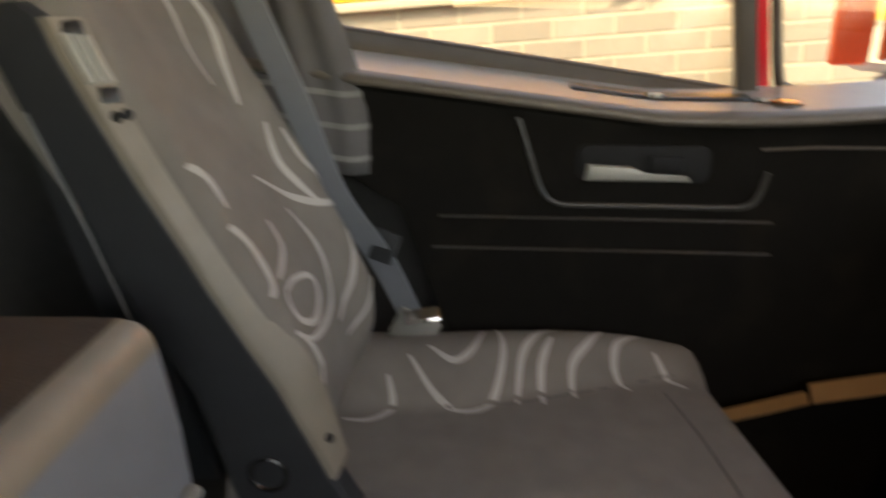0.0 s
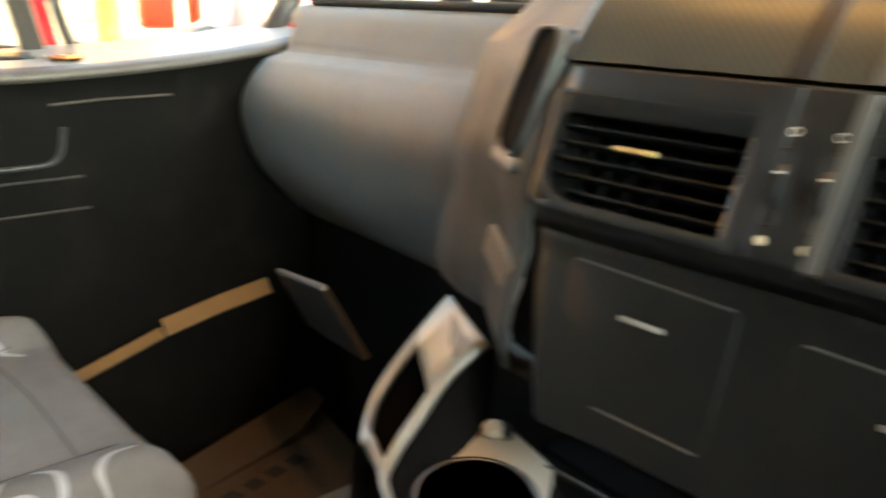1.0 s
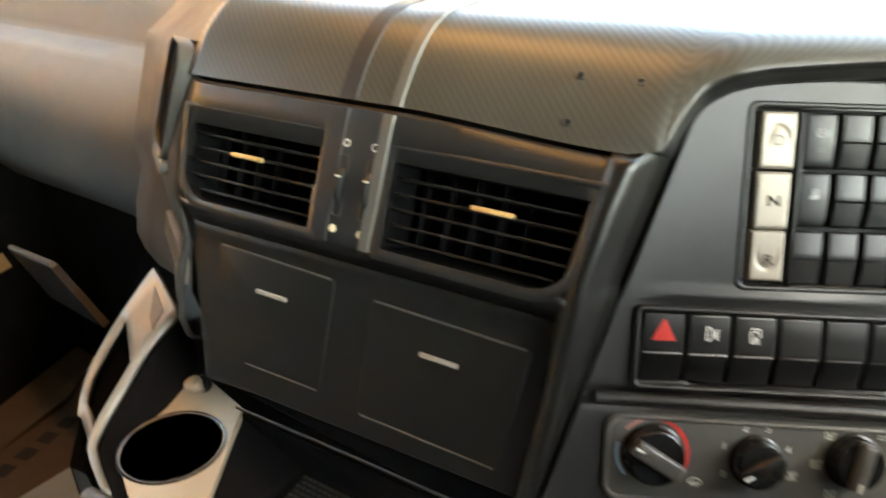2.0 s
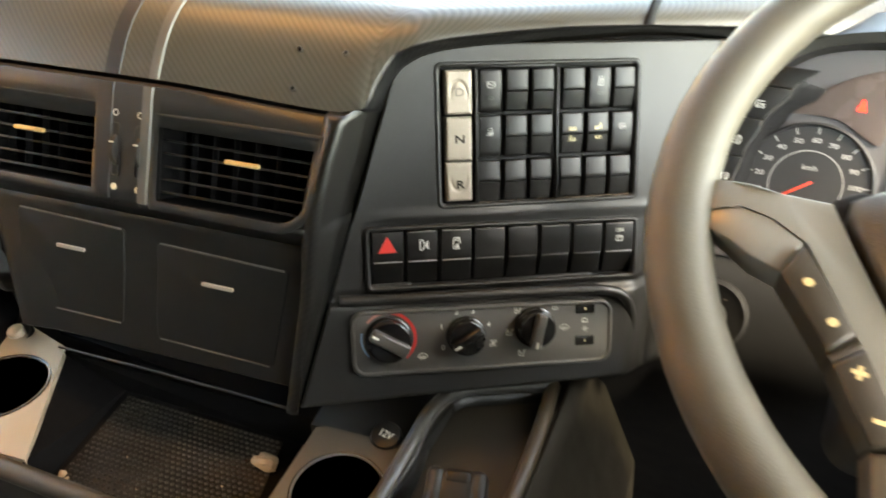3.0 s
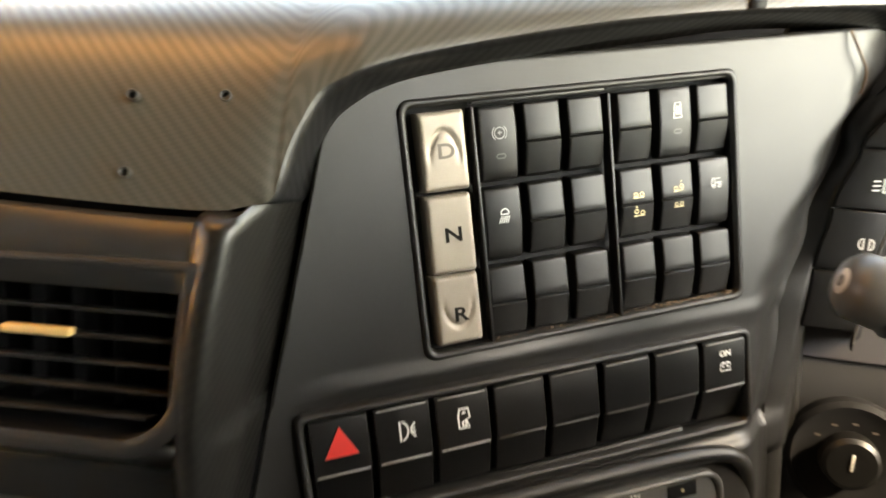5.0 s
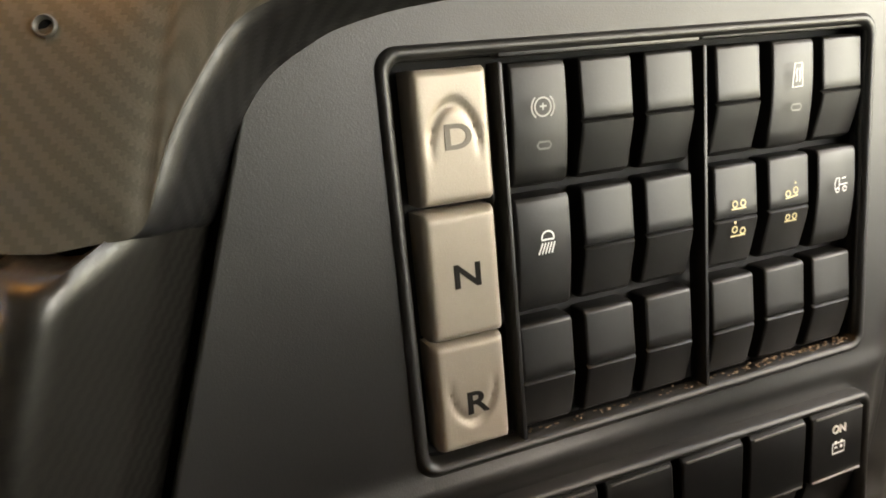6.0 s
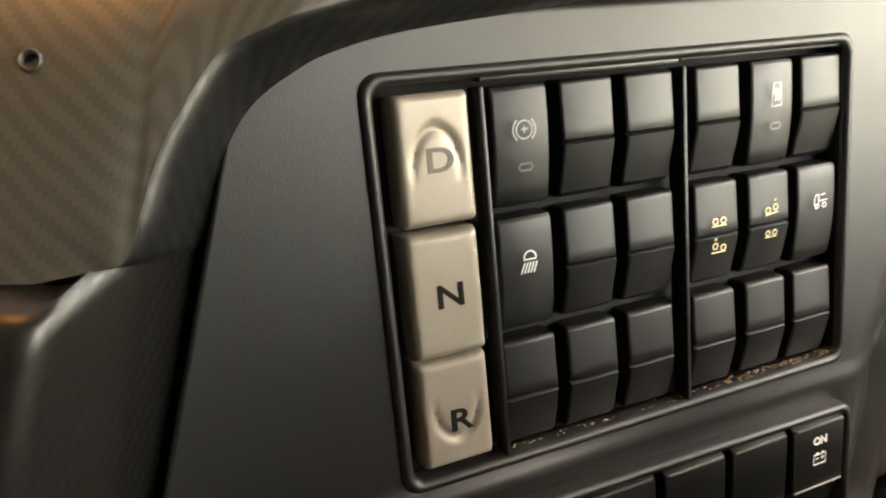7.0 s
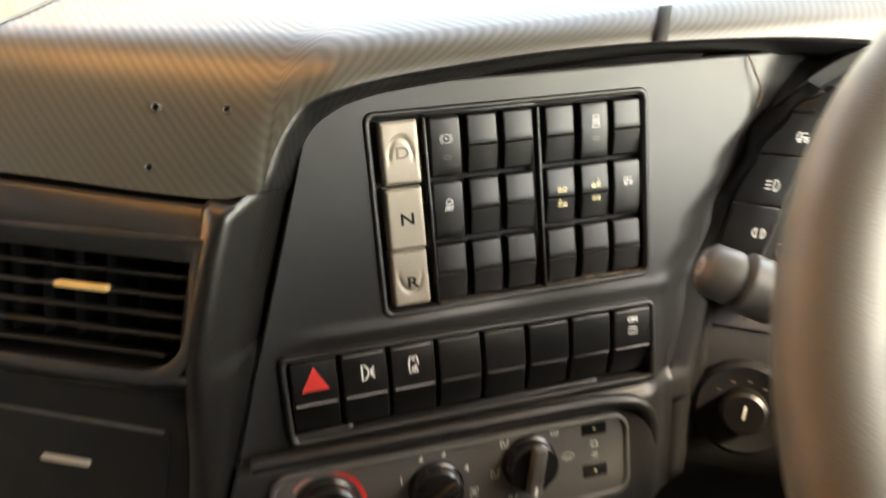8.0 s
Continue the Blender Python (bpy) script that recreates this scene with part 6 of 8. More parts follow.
def build_console():
    # body: front wall under the tray's rim, side walls, all one moulding
    bm = B()
    prof_front = [(-0.28, 0.468), (-0.20, 0.470), (-0.05, 0.476), (0.10, 0.490), (0.17, 0.512), (0.205, 0.55), (0.30, 0.545), (0.335, 0.555)]
    fr = curve_pts([(*p, 0) for p in prof_front], 30)
    sheet(bm, [[Vector((p.x, p.y + dy, z)) for p in fr] for z, dy in ((Z - 0.004, 0.004), (Z - 0.02, -0.004), (Z - 0.06, -0.010), (0.55, -0.012), (FLOOR_Z, 0.01))])
    part("front_wall", bm, GRAIN, console, "charcoal front wall", smooth=50)
    bm = B()
    sheet(bm, [[Vector((0.335 + dx, y, z)) for y in (0.555, 0.62, 0.72, 0.82, 0.93)] for z, dx in ((Z - 0.002, 0.0), (0.70, 0.014), (0.55, 0.085), (FLOOR_Z, 0.13))])
    thick(part("side_wall", bm, SIDEBROWN, console, "charcoal driver-side wall", smooth=50), 0.004, 0)
    # tray
    bm = B()
    quad = [(-0.168, 0.640), (0.080, 0.655), (0.098, 0.520), (-0.145, 0.500)]
    lo = 0.712
    bm_loops = [[(x, y, Z - 0.004) for x, y in ((-0.262, 0.633), (0.112, 0.664), (0.112, 0.500), (-0.150, 0.488))], [(x, y, lo) for x, y in quad]]
    skin(bm, bm_loops, cap=(False, True))
    part("tray", bm, VOIDBLACK, console, "black tray under the drawers", smooth=0)
    bm = B()
    bm2 = B()
    nx, ny = 31, 20
    a, b, c, d = [Vector((*q, lo + 0.0015)) for q in ((-0.158, 0.634), (0.055, 0.6475), (0.088, 0.525), (-0.138, 0.506))]
    sheet(bm2, [[a, b], [d, c]])
    mat_ob = part("rubber_mat", bm2, MATBLACK, console, "dimpled black rubber mat", smooth=0)
    for j in range(ny):
        for i in range(nx):
            f, g = (i + 0.5 + 0.5 * (j % 2)) / (nx + 0.5), (j + 0.5) / ny
            p = a.lerp(b, f).lerp(d.lerp(c, f), g)
            s = 0.0030
            vs = [bm.verts.new(p + Vector(q)) for q in ((-s, 0, 0.0003), (0, -s * 0.8, 0.0003), (s, 0, 0.0003), (0, s * 0.8, 0.0003))]
            top = [bm.verts.new(p + Vector(q)) for q in ((-s * 0.4, 0, 0.0016), (0, -s * 0.3, 0.0016), (s * 0.4, 0, 0.0016), (0, s * 0.3, 0.0016))]
            bm.faces.new(top)
            for k in range(4):
                bm.faces.new((vs[k], vs[(k + 1) % 4], top[(k + 1) % 4], top[k]))
    ob = tagged(part("mat_stud", bm, MATSTUD, mat_ob, "rows of small rubber studs", smooth=0), kind="stuff")
    # rim along the tray's front
    bm = B()
    tube(bm, curve_pts([(-0.27, 0.470, Z - 0.001), (-0.24, 0.472, Z), (-0.19, 0.474, Z), (-0.05, 0.481, Z), (0.06, 0.488, Z), (0.113, 0.497, Z)], 30), 0.0105, 10)
    part("front_rim", bm, RIMBROWN, console, "worn brown-grey tray rim", smooth=60)
    # left cup plate and cup
    bm = B()
    plate_with_hole(bm, [(-0.353, 0.656), (-0.250, 0.638), (-0.148, 0.492), (-0.205, 0.484), (-0.240, 0.492), (-0.272, 0.5065), (-0.2985, 0.5210), (-0.313, 0.556), (-0.3155, 0.585), (-0.329, 0.622)], (-0.2630, 0.5575), 0.0490, Z - 0.010, Z)
    part("cup_plate", bm, CREAM, console, "cream cup holder plate", smooth=30)
    bm = B()
    cup(bm, (-0.2630, 0.5575), 0.0490, Z, 0.085)
    well = part("cup_well", bm, BLACKGLOSS, console, "black cup well", smooth=40)
    bm = B()
    lathe(bm, [(0.0490 + 0.0005, Z + 0.0002), (0.0490 + 0.0010, Z + 0.0010), (0.0490 + 0.0020, Z + 0.0010), (0.0490 + 0.0026, Z + 0.0002)], 44, Matrix.Translation((-0.2630, 0.5575, 0)))
    part("rim", bm, RIMGREY, well, "thin pale rim", smooth=60)
    # right cup plate and cup
    bm = B()
    plate_with_hole(bm, [(0.100, 0.655), (0.215, 0.668), (0.213, 0.60), (0.203, 0.555), (0.185, 0.528), (0.150, 0.508), (0.110, 0.498)], (0.1635, 0.587), 0.0440, Z - 0.010, Z)
    part("cup_plate", bm, PLATEBROWN, console, "brown-grey cup holder plate", smooth=30)
    bm = B()
    cup(bm, (0.1635, 0.587), 0.0440, Z, 0.085)
    well = part("cup_well", bm, BLACKGLOSS, console, "black cup well", smooth=40)
    bm = B()
    lathe(bm, [(0.0440 + 0.0005, Z + 0.0002), (0.0440 + 0.0012, Z + 0.0016), (0.0440 + 0.0028, Z + 0.0016), (0.0440 + 0.0036, Z + 0.0002)], 44, Matrix.Translation((0.1635, 0.587, 0)))
    part("rim", bm, RIMGREY, well, "thin pale rim", smooth=60)
    # dark shelf with the power socket
    bm = B()
    skin(bm, [[(x, y, zz) for x, y in ((0.092, 0.652), (0.215, 0.666), (0.225, 0.76), (0.085, 0.74))] for zz in (Z - 0.03, Z - 0.001)])
    part("socket_shelf", bm, BLACK, console, smooth=0)
    # hollow under the drawers
    bm = B()
    box(bm, (-0.09, 0.79, 0.775), (0.46, 0.02, 0.11), 0)
    box(bm, (-0.09, 0.722, 0.744), (0.40, 0.116, 0.006), 0)
    part("hollow_back", bm, VOIDBLACK, console, smooth=0)
    bm = B()
    tube(bm, curve_pts([(-0.255, 0.634, 0.756), (-0.153, 0.6415, 0.759), (-0.05, 0.650, 0.759), (0.056, 0.658, 0.759), (0.070, 0.662, 0.757)], 20), 0.0016, 6)
    part("lip_line", bm, RIMBROWN, console, "thin pale lip under the drawers", smooth=60)
    # curved rail round the parking brake recess
    rail = curve_pts([(0.100, 0.496, Z), (0.150, 0.507, Z + 0.001), (0.191, 0.536, Z + 0.003), (0.206, 0.583, Z + 0.004), (0.207, 0.653, Z + 0.005), (0.206, 0.715, Z + 0.005), (0.222, 0.758, Z + 0.004), (0.262, 0.786, Z + 0.002), (0.318, 0.817, Z)], 50)
    bm = B()
    tube(bm, rail, 0.0085, 10)
    part("curved_rail", bm, RAILGREY, console, "satin grey curved rail", smooth=60)
    bm = B()
    tube(bm, curve_pts([(0.318, 0.817, Z), (0.323, 0.75, Z), (0.325, 0.694, Z), (0.323, 0.605, Z), (0.318, 0.55, Z - 0.006), (0.312, 0.47, Z - 0.03)], 30), 0.0085, 10)
    part("side_rail", bm, RAILBROWN, console, "brown-lit side rail", smooth=60)
    bm = B()
    low_wall = []
    for p in rail[8:]:
        d = Vector((0.285, 0.66, 0)) - Vector((p.x, p.y, 0))
        d.normalize()
        low_wall.append([p + d * 0.006, p + d * 0.010 - Vector((0, 0, 0.016)), p + d * 0.016 - Vector((0, 0, 0.07))])
    sheet(bm, [list(r) for r in zip(*low_wall)])
    thick(part("recess_wall", bm, BLACK, console, "black wall of the lever recess", smooth=60), 0.003, 0)
    # sloping recess between the rails
    bm = B()
    sheet(bm, [[Vector((0.215, 0.745, Z - 0.012)), Vector((0.32, 0.80, Z - 0.012))], [Vector((0.214, 0.70, Z - 0.022)), Vector((0.325, 0.72, Z - 0.022))],
               [Vector((0.213, 0.63, Z - 0.036)), Vector((0.325, 0.63, Z - 0.036))], [Vector((0.212, 0.56, Z - 0.05)), Vector((0.325, 0.55, Z - 0.05))], [Vector((0.215, 0.50, Z - 0.07)), Vector((0.32, 0.48, Z - 0.07))]])
    part("brake_recess", bm, RECESSBROWN, console, "brown-black recess", smooth=40)


MATBLACK = material("mat_rubber", (0.007, 0.0066, 0.006), 0.6, spec=0.2, vary=0.2, vary_size=0.05, dirt=(0.07, 0.055, 0.038), dirt_size=0.08, dirt_amount=0.4)
MATSTUD = material("mat_stud_rubber", (0.022, 0.020, 0.0165), 0.36, dirt=(0.10, 0.08, 0.055), dirt_size=0.06, dirt_amount=0.5)
RIMBROWN = material("worn_rim_plastic", (0.045, 0.038, 0.03), 0.45, grain=0.2, grain_size=0.001, vary=0.2, vary_size=0.04)
PLATEBROWN = material("brown_plate_plastic", (0.078, 0.062, 0.046), 0.5, grain=0.2, grain_size=0.001, vary=0.12, vary_size=0.03, dirt=(0.1, 0.07, 0.045), dirt_size=0.05, dirt_amount=0.4)
RAILGREY = material("satin_rail_plastic", (0.06, 0.058, 0.054), 0.32, vary=0.12, vary_size=0.04)
RAILBROWN = material("brown_rail_plastic", (0.05, 0.038, 0.024), 0.42, vary=0.12, vary_size=0.04)
SIDEBROWN = material("console_side_plastic", (0.0125, 0.0105, 0.007), 0.65, spec=0.25, grain=0.2, grain_size=0.0012, vary=0.2, vary_size=0.05)
RECESSBROWN = material("recess_plastic", (0.027, 0.022, 0.0155), 0.5, grain=0.2, grain_size=0.0012, vary=0.15)
build_console()


def build_console_things():
    # parking brake lever
    th = thing("parking_brake_lever", (0.275, 0.62, 0.72), "black parking brake lever with moulded grip", "lever")
    rot = Matrix.Translation((0.2745, 0.622, 0.752)) @ Matrix.Rotation(radians(14), 4, "Z") @ Matrix.Rotation(radians(24), 4, "X")
    bm = B()
    box(bm, (0, 0.002, -0.004), (0.046, 0.060, 0.044), 0.013, 5)
    part("grip", local(rot, bm), BLACK, th, smooth=60)
    for s in (-1, 1):
        bm = B()
        box(bm, (s * 0.0215, 0.0, -0.0005), (0.0180, 0.062, 0.042), 0.0086, 4)
        part("grip_ear", local(rot, bm), BLACK, th, smooth=60)
        bm = B()
        box(bm, (s * 0.0235, -0.015, 0.0204), (0.0040, 0.014, 0.0020), 0.0006)
        part("grip_slot", local(rot, bm), VOIDBLACK, th)
    bm = B()
    box(bm, (0, 0.0215, 0.0150), (0.024, 0.012, 0.008), 0.003, 3)
    part("release_bar", local(rot, bm), SWITCH, th, smooth=50)
    bm = B()
    tube(bm, [(0.2735, 0.622, 0.742), (0.283, 0.590, 0.722), (0.290, 0.555, 0.700), (0.295, 0.53, 0.66)], [0.021, 0.020, 0.020, 0.021], 14)
    part("stem", bm, DARKCAVE, th, smooth=60)
    bm = B()
    frame_ring(bm, rrect(0.274, 0.640, 0.100, 0.150, 0.018, 5), rrect(0.274, 0.640, 0.078, 0.128, 0.014, 5), 0.716, 0.7225, 0.001)
    part("gaiter_frame", bm, RECESSBROWN, th, "brown-black frame round the lever", smooth=50)
    # power socket
    th = thing("power_socket", (0.1765, 0.6680, Z), "black capped power socket marked 12V", "socket")
    m = Matrix.Translation((0.1765, 0.6680, Z)) @ Matrix.Rotation(radians(14), 4, "X")
    bm = B()
    lathe(bm, [(0.0170, -0.006), (0.0170, 0.003), (0.0152, 0.006), (0.0005, 0.0065)], 30, m)
    part("cap", bm, SWITCH, th, smooth=40)
    part("word", letters("12V", 0.0112, m @ Matrix.Translation((0.0, 0.0, 0.0066)) @ Matrix.Rotation(radians(-6), 4, "Z"), 0.9, 0.0001), INK, th, smooth=0)
    # lighter beside the cup plate
    th = thing("cigarette_lighter", (-0.3215, 0.6334, Z), "chrome cigarette lighter in its socket", "lighter")
    m = Matrix.Translation((-0.3215, 0.6334, Z - 0.004)) @ Matrix.Rotation(radians(18), 4, "X")
    bm = B()
    lathe(bm, [(0.018, -0.01), (0.018, 0.003), (0.0155, 0.005), (0.013, 0.003), (0.0005, 0.002)], 28, m)
    part("ring", bm, BLACK, th, smooth=40)
    bm = B()
    lathe(bm, [(0.0085, 0.0), (0.0085, 0.007), (0.0102, 0.009), (0.0102, 0.0125), (0.0085, 0.0142), (0.0060, 0.0140), (0.0050, 0.0132), (0.0005, 0.0130)], 28, m)
    part("knob", bm, KNOBCREAM, th, smooth=40)
    # crumpled paper and crumbs on the mat
    rnd = random.Random(3)
    bm = B()
    geo = bmesh.ops.create_icosphere(bm, subdivisions=3, radius=0.0122)
    for v in bm.verts:
        k = 1 + 0.5 * (noise.noise(v.co * 120) + 0.5 * noise.noise(v.co * 300))
        v.co = Vector((v.co.x * k * 1.25, v.co.y * k * 0.75, max(v.co.z * k * 0.5, -0.003)))
    bm.transform(Matrix.Translation((0.0575, 0.612, lo_mat + 0.0045)))
    solo("crumpled_tissue", bm, PAPER, "small crumpled cream tissue on the mat", "tissue", smooth=20)
    bm = B()
    for x, y, s in ((0.018, 0.5205, 0.004), (-0.136, 0.514, 0.0045), (-0.128, 0.512, 0.002), (-0.05, 0.53, 0.0014), (0.03, 0.57, 0.0012), (-0.09, 0.56, 0.0013)):
        geo = bmesh.ops.create_icosphere(bm, subdivisions=1, radius=s)
        for v in geo["verts"]:
            v.co = Vector((v.co.x * (0.6 + rnd.random()), v.co.y * (0.5 + rnd.random()), v.co.z * 0.4)) + Vector((x, y, lo_mat + s * 0.3))
    solo("crumb", bm, PAPER, "scattered pale crumbs on the rubber mat", "crumbs", kind="stuff")
    # bin with a pale frame at the passenger's end of the console
    th = thing("console_bin", (-0.42, 0.58, 0.55), "black console bin with a pale silver frame", "bin")
    top = [Vector((-0.485, 0.713, 0.820)), Vector((-0.355, 0.652, 0.828))]
    left = curve_pts([top[0], (-0.485, 0.688, 0.802), (-0.479, 0.640, 0.770), (-0.460, 0.591, 0.743), (-0.417, 0.548, 0.726), (-0.372, 0.508, 0.716)], 26)
    right = curve_pts([top[1], (-0.361, 0.612, 0.803), (-0.350, 0.567, 0.778), (-0.340, 0.532, 0.758), (-0.320, 0.509, 0.750), (-0.256, 0.484, 0.752)], 26)
    # flat moulded frame: broad head, two borders, a cross tab, and the inner border that runs on to the cup plate
    cross = [0.0, 0.06, 0.13, 0.30, 0.50, 0.70, 0.87, 0.94, 1.0]
    grid = []
    for k, (p, q) in enumerate(zip(left, right)):
        up = (left[min(k + 1, 25)] - left[max(k - 1, 0)]).cross(q - p).normalized()
        up = up if up.z > 0 else -up
        grid.append([p.lerp(q, f) + up * (0.0045 * math.sin(math.pi * min(f, 1 - f) / 0.13) if min(f, 1 - f) < 0.13 else 0.0) for f in cross])
    bm = B()
    made = [[bm.verts.new(p) for p in r] for r in grid]
    for k in range(25):
        for c in range(8):
            border_left, border_right = c < 2, c > 5
            if (8 <= k < 18 or k >= 20) and not border_right and not (border_left and k < 20):
                continue
            if k == 8 and c in (2, 5):
                continue
            bm.faces.new((made[k][c], made[k][c + 1], made[k + 1][c + 1], made[k + 1][c]))
    bmesh.ops.recalc_face_normals(bm, faces=bm.faces)
    hd = thick(part("frame", bm, SILVER, th, "flat silver-grey moulded frame", smooth=50), 0.007, 0)
    # raised grey patch paints the shade of a finger recess across the head
    nrm = (grid[3][8] - grid[3][0]).cross(grid[5][4] - grid[2][4]).normalized()
    nrm = nrm if nrm.z > 0 else -nrm
    bm = B()
    qq = [grid[2][3], grid[2][5].lerp(grid[2][6], 0.4), grid[4][6], grid[4][5].lerp(grid[4][4], 0.3)]
    skin(bm, [[p + nrm * 0.0030 for p in qq], [p + nrm * 0.0046 for p in qq]])
    bmesh.ops.recalc_face_normals(bm, faces=bm.faces)
    part("finger_recess", bm, RECESSSHADE, hd, "grey patch, the finger recess's shade in its colour", smooth=0)
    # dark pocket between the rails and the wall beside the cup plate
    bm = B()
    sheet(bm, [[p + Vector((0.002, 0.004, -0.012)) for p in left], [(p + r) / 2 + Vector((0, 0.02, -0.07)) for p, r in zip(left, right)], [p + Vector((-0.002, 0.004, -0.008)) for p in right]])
    part("pocket", bm, VOIDBLACK, th, smooth=50)
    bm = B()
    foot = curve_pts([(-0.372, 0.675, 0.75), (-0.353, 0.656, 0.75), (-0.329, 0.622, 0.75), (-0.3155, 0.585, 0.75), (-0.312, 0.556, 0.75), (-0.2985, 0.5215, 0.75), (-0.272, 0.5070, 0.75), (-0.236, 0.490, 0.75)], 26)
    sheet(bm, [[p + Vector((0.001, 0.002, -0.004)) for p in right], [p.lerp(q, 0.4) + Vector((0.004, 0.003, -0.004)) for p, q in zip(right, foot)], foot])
    part("inner_wall", bm, VOIDBLACK, th, "black inner wall", smooth=50)
    bm = B()
    sheet(bm, [[p + Vector((-0.004, -0.004, -0.006)) for p in left], [Vector((p.x - 0.004, p.y - 0.002, 0.45)) for p in left]])
    part("outer_wall", bm, BLACK, th, smooth=50)
    bm = B()
    sheet(bm, [[Vector((-0.41, 0.545, 0.715)), Vector((-0.372, 0.504, 0.708)), Vector((-0.32, 0.495, 0.735)), Vector((-0.26, 0.474, 0.745))], [Vector((-0.41, 0.545, 0.3)), Vector((-0.372, 0.504, 0.3)), Vector((-0.32, 0.495, 0.3)), Vector((-0.26, 0.474, 0.3))]])
    part("front_skirt", bm, BLACK, th, smooth=40)


lo_mat = 0.7135
RECESSSHADE = material("recess_shade_grey", (0.075, 0.072, 0.066), 0.5, vary=0.15, vary_size=0.02)
KNOBCREAM = material("satin_knob_metal", (0.55, 0.46, 0.36), 0.38, metal=0.35, rough_vary=0.08)
PAPER = material("tissue_paper", (0.42, 0.35, 0.26), 0.85, grain=0.3, grain_size=0.002, vary=0.1, vary_size=0.01)
build_console_things()


# ---- passenger's door ----
DX = -1.205


def ledge_z(y):
    """Height of the front edge of the window ledge."""
    return 1.082 - 0.115 * (min(y, 0.30) + 0.05) + 0.12 * max(0, y - 0.30) * (y - 0.30) - 0.02 * max(0, min(y, 0.45) - 0.30)


def build_door():
    door = thing("door_1", (DX, 0.2, FLOOR_Z), "charcoal passenger door with pale window ledge", "door", kind="structure")
    ys = [-0.42 + 0.025 * i for i in range(56)]
    bm = B()
    rows = []
    for k, (dx, dz) in enumerate(((0.0, None), (0.0, 0.30), (0.0, 0.55), (0.0, 0.75), (0.0, 0.86), (-0.004, -0.075), (0.0, -0.045), (0.012, -0.034))):
        row = []
        for y in ys:
            z = FLOOR_Z - 0.01 if dz is None else (dz if dz > 0 else ledge_z(y) + dz)
            bow = -0.05 * max(0, (y - 0.70) / 0.3) ** 2
            y0 = -0.42 if dz is not None and dz < 0 else -0.094 + 0.37 * (0.808 - z)
            row.append(Vector((DX + dx + bow, max(y, y0), z)))
        rows.append(row)
    sheet(bm, rows)
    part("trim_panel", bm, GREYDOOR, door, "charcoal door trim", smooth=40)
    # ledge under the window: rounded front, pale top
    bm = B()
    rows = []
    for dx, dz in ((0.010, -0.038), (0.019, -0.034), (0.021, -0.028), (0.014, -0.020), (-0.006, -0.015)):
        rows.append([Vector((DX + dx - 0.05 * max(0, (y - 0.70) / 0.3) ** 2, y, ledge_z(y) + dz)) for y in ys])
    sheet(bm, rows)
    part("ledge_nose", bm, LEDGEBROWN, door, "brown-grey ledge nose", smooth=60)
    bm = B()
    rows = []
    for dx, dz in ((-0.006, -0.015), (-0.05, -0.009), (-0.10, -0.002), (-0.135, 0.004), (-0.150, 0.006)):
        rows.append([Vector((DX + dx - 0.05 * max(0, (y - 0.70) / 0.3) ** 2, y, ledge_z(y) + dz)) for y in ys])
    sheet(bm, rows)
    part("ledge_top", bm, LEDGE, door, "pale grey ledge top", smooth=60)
    # dark slot with a switch in the ledge, amber lit lamp behind it
    bm = B()
    rr = [[], []]
    for i in range(12):
        y = 0.165 + 0.30 * i / 11
        rr[0].append(Vector((DX - 0.105, y, ledge_z(y) + 0.001)))
        rr[1].append(Vector((DX - 0.060, y, ledge_z(y) - 0.0055)))
    sheet(bm, rr)
    thick(part("ledge_slot", bm, BLACK, door, "dark slot in the ledge"), 0.002, 1)
    bm = B()
    box(bm, (DX - 0.075, 0.305, ledge_z(0.305) + 0.000), (0.018, 0.026, 0.010), 0.003)
    part("window_switch", bm, SILVER, door, "pale window switch")
    bm = B()
    box(bm, (DX - 0.065, 0.475, ledge_z(0.47) - 0.003), (0.03, 0.012, 0.008), 0.003)
    part("slot_end", bm, SILVER, door)
    bm = B()
    lathe(bm, [(0.026, 0.0), (0.026, 0.003), (0.020, 0.005), (0.0005, 0.005)], 24, Matrix.Translation((DX - 0.045, 0.510, ledge_z(0.51) - 0.008)))
    part("ledge_disc", bm, AMBERDISC, door, "shiny amber-brown disc", smooth=40)
    # raised outline round the handle
    bm = B()
    tube(bm, curve_pts([(DX + 0.002, 0.075, 1.01), (DX + 0.002, 0.095, 0.955), (DX + 0.002, 0.118, 0.895), (DX + 0.002, 0.145, 0.872), (DX + 0.002, 0.20, 0.870), (DX + 0.002, 0.32, 0.870), (DX + 0.002, 0.42, 0.870), (DX + 0.002, 0.452, 0.873), (DX + 0.002, 0.470, 0.888), (DX + 0.002, 0.480, 0.93)], 60), 0.0045, 8)
    part("handle_outline", bm, LEDGEDARK, door, smooth=60)
    # pocket with paddle
    m = Matrix(((0, 0, 1, DX), (1, 0, 0, 0), (0, 1, 0, 0), (0, 0, 0, 1)))
    bm = B()
    prism(bm, rrect(0.280, 0.940, 0.215, 0.060, 0.016, 5), -0.03, 0.0015, 0.0005)
    part("handle_pocket", local(m, bm), DARKCAVE, door, "black handle pocket", smooth=40)
    bm = B()
    prism(bm, [(0.187, 0.912), (0.358, 0.913), (0.352, 0.922), (0.285, 0.926), (0.262, 0.936), (0.190, 0.938)], -0.004, 0.009, 0.003)
    bmesh.ops.recalc_face_normals(bm, faces=bm.faces)
    part("door_handle", local(m, bm), SILVER, door, "bright silver door handle", smooth=40)
    bm = B()
    box(bm, (DX + 0.004, 0.315, 0.940), (0.012, 0.055, 0.030), 0.006)
    part("lock_block", bm, DARKCAVE, door, smooth=40)
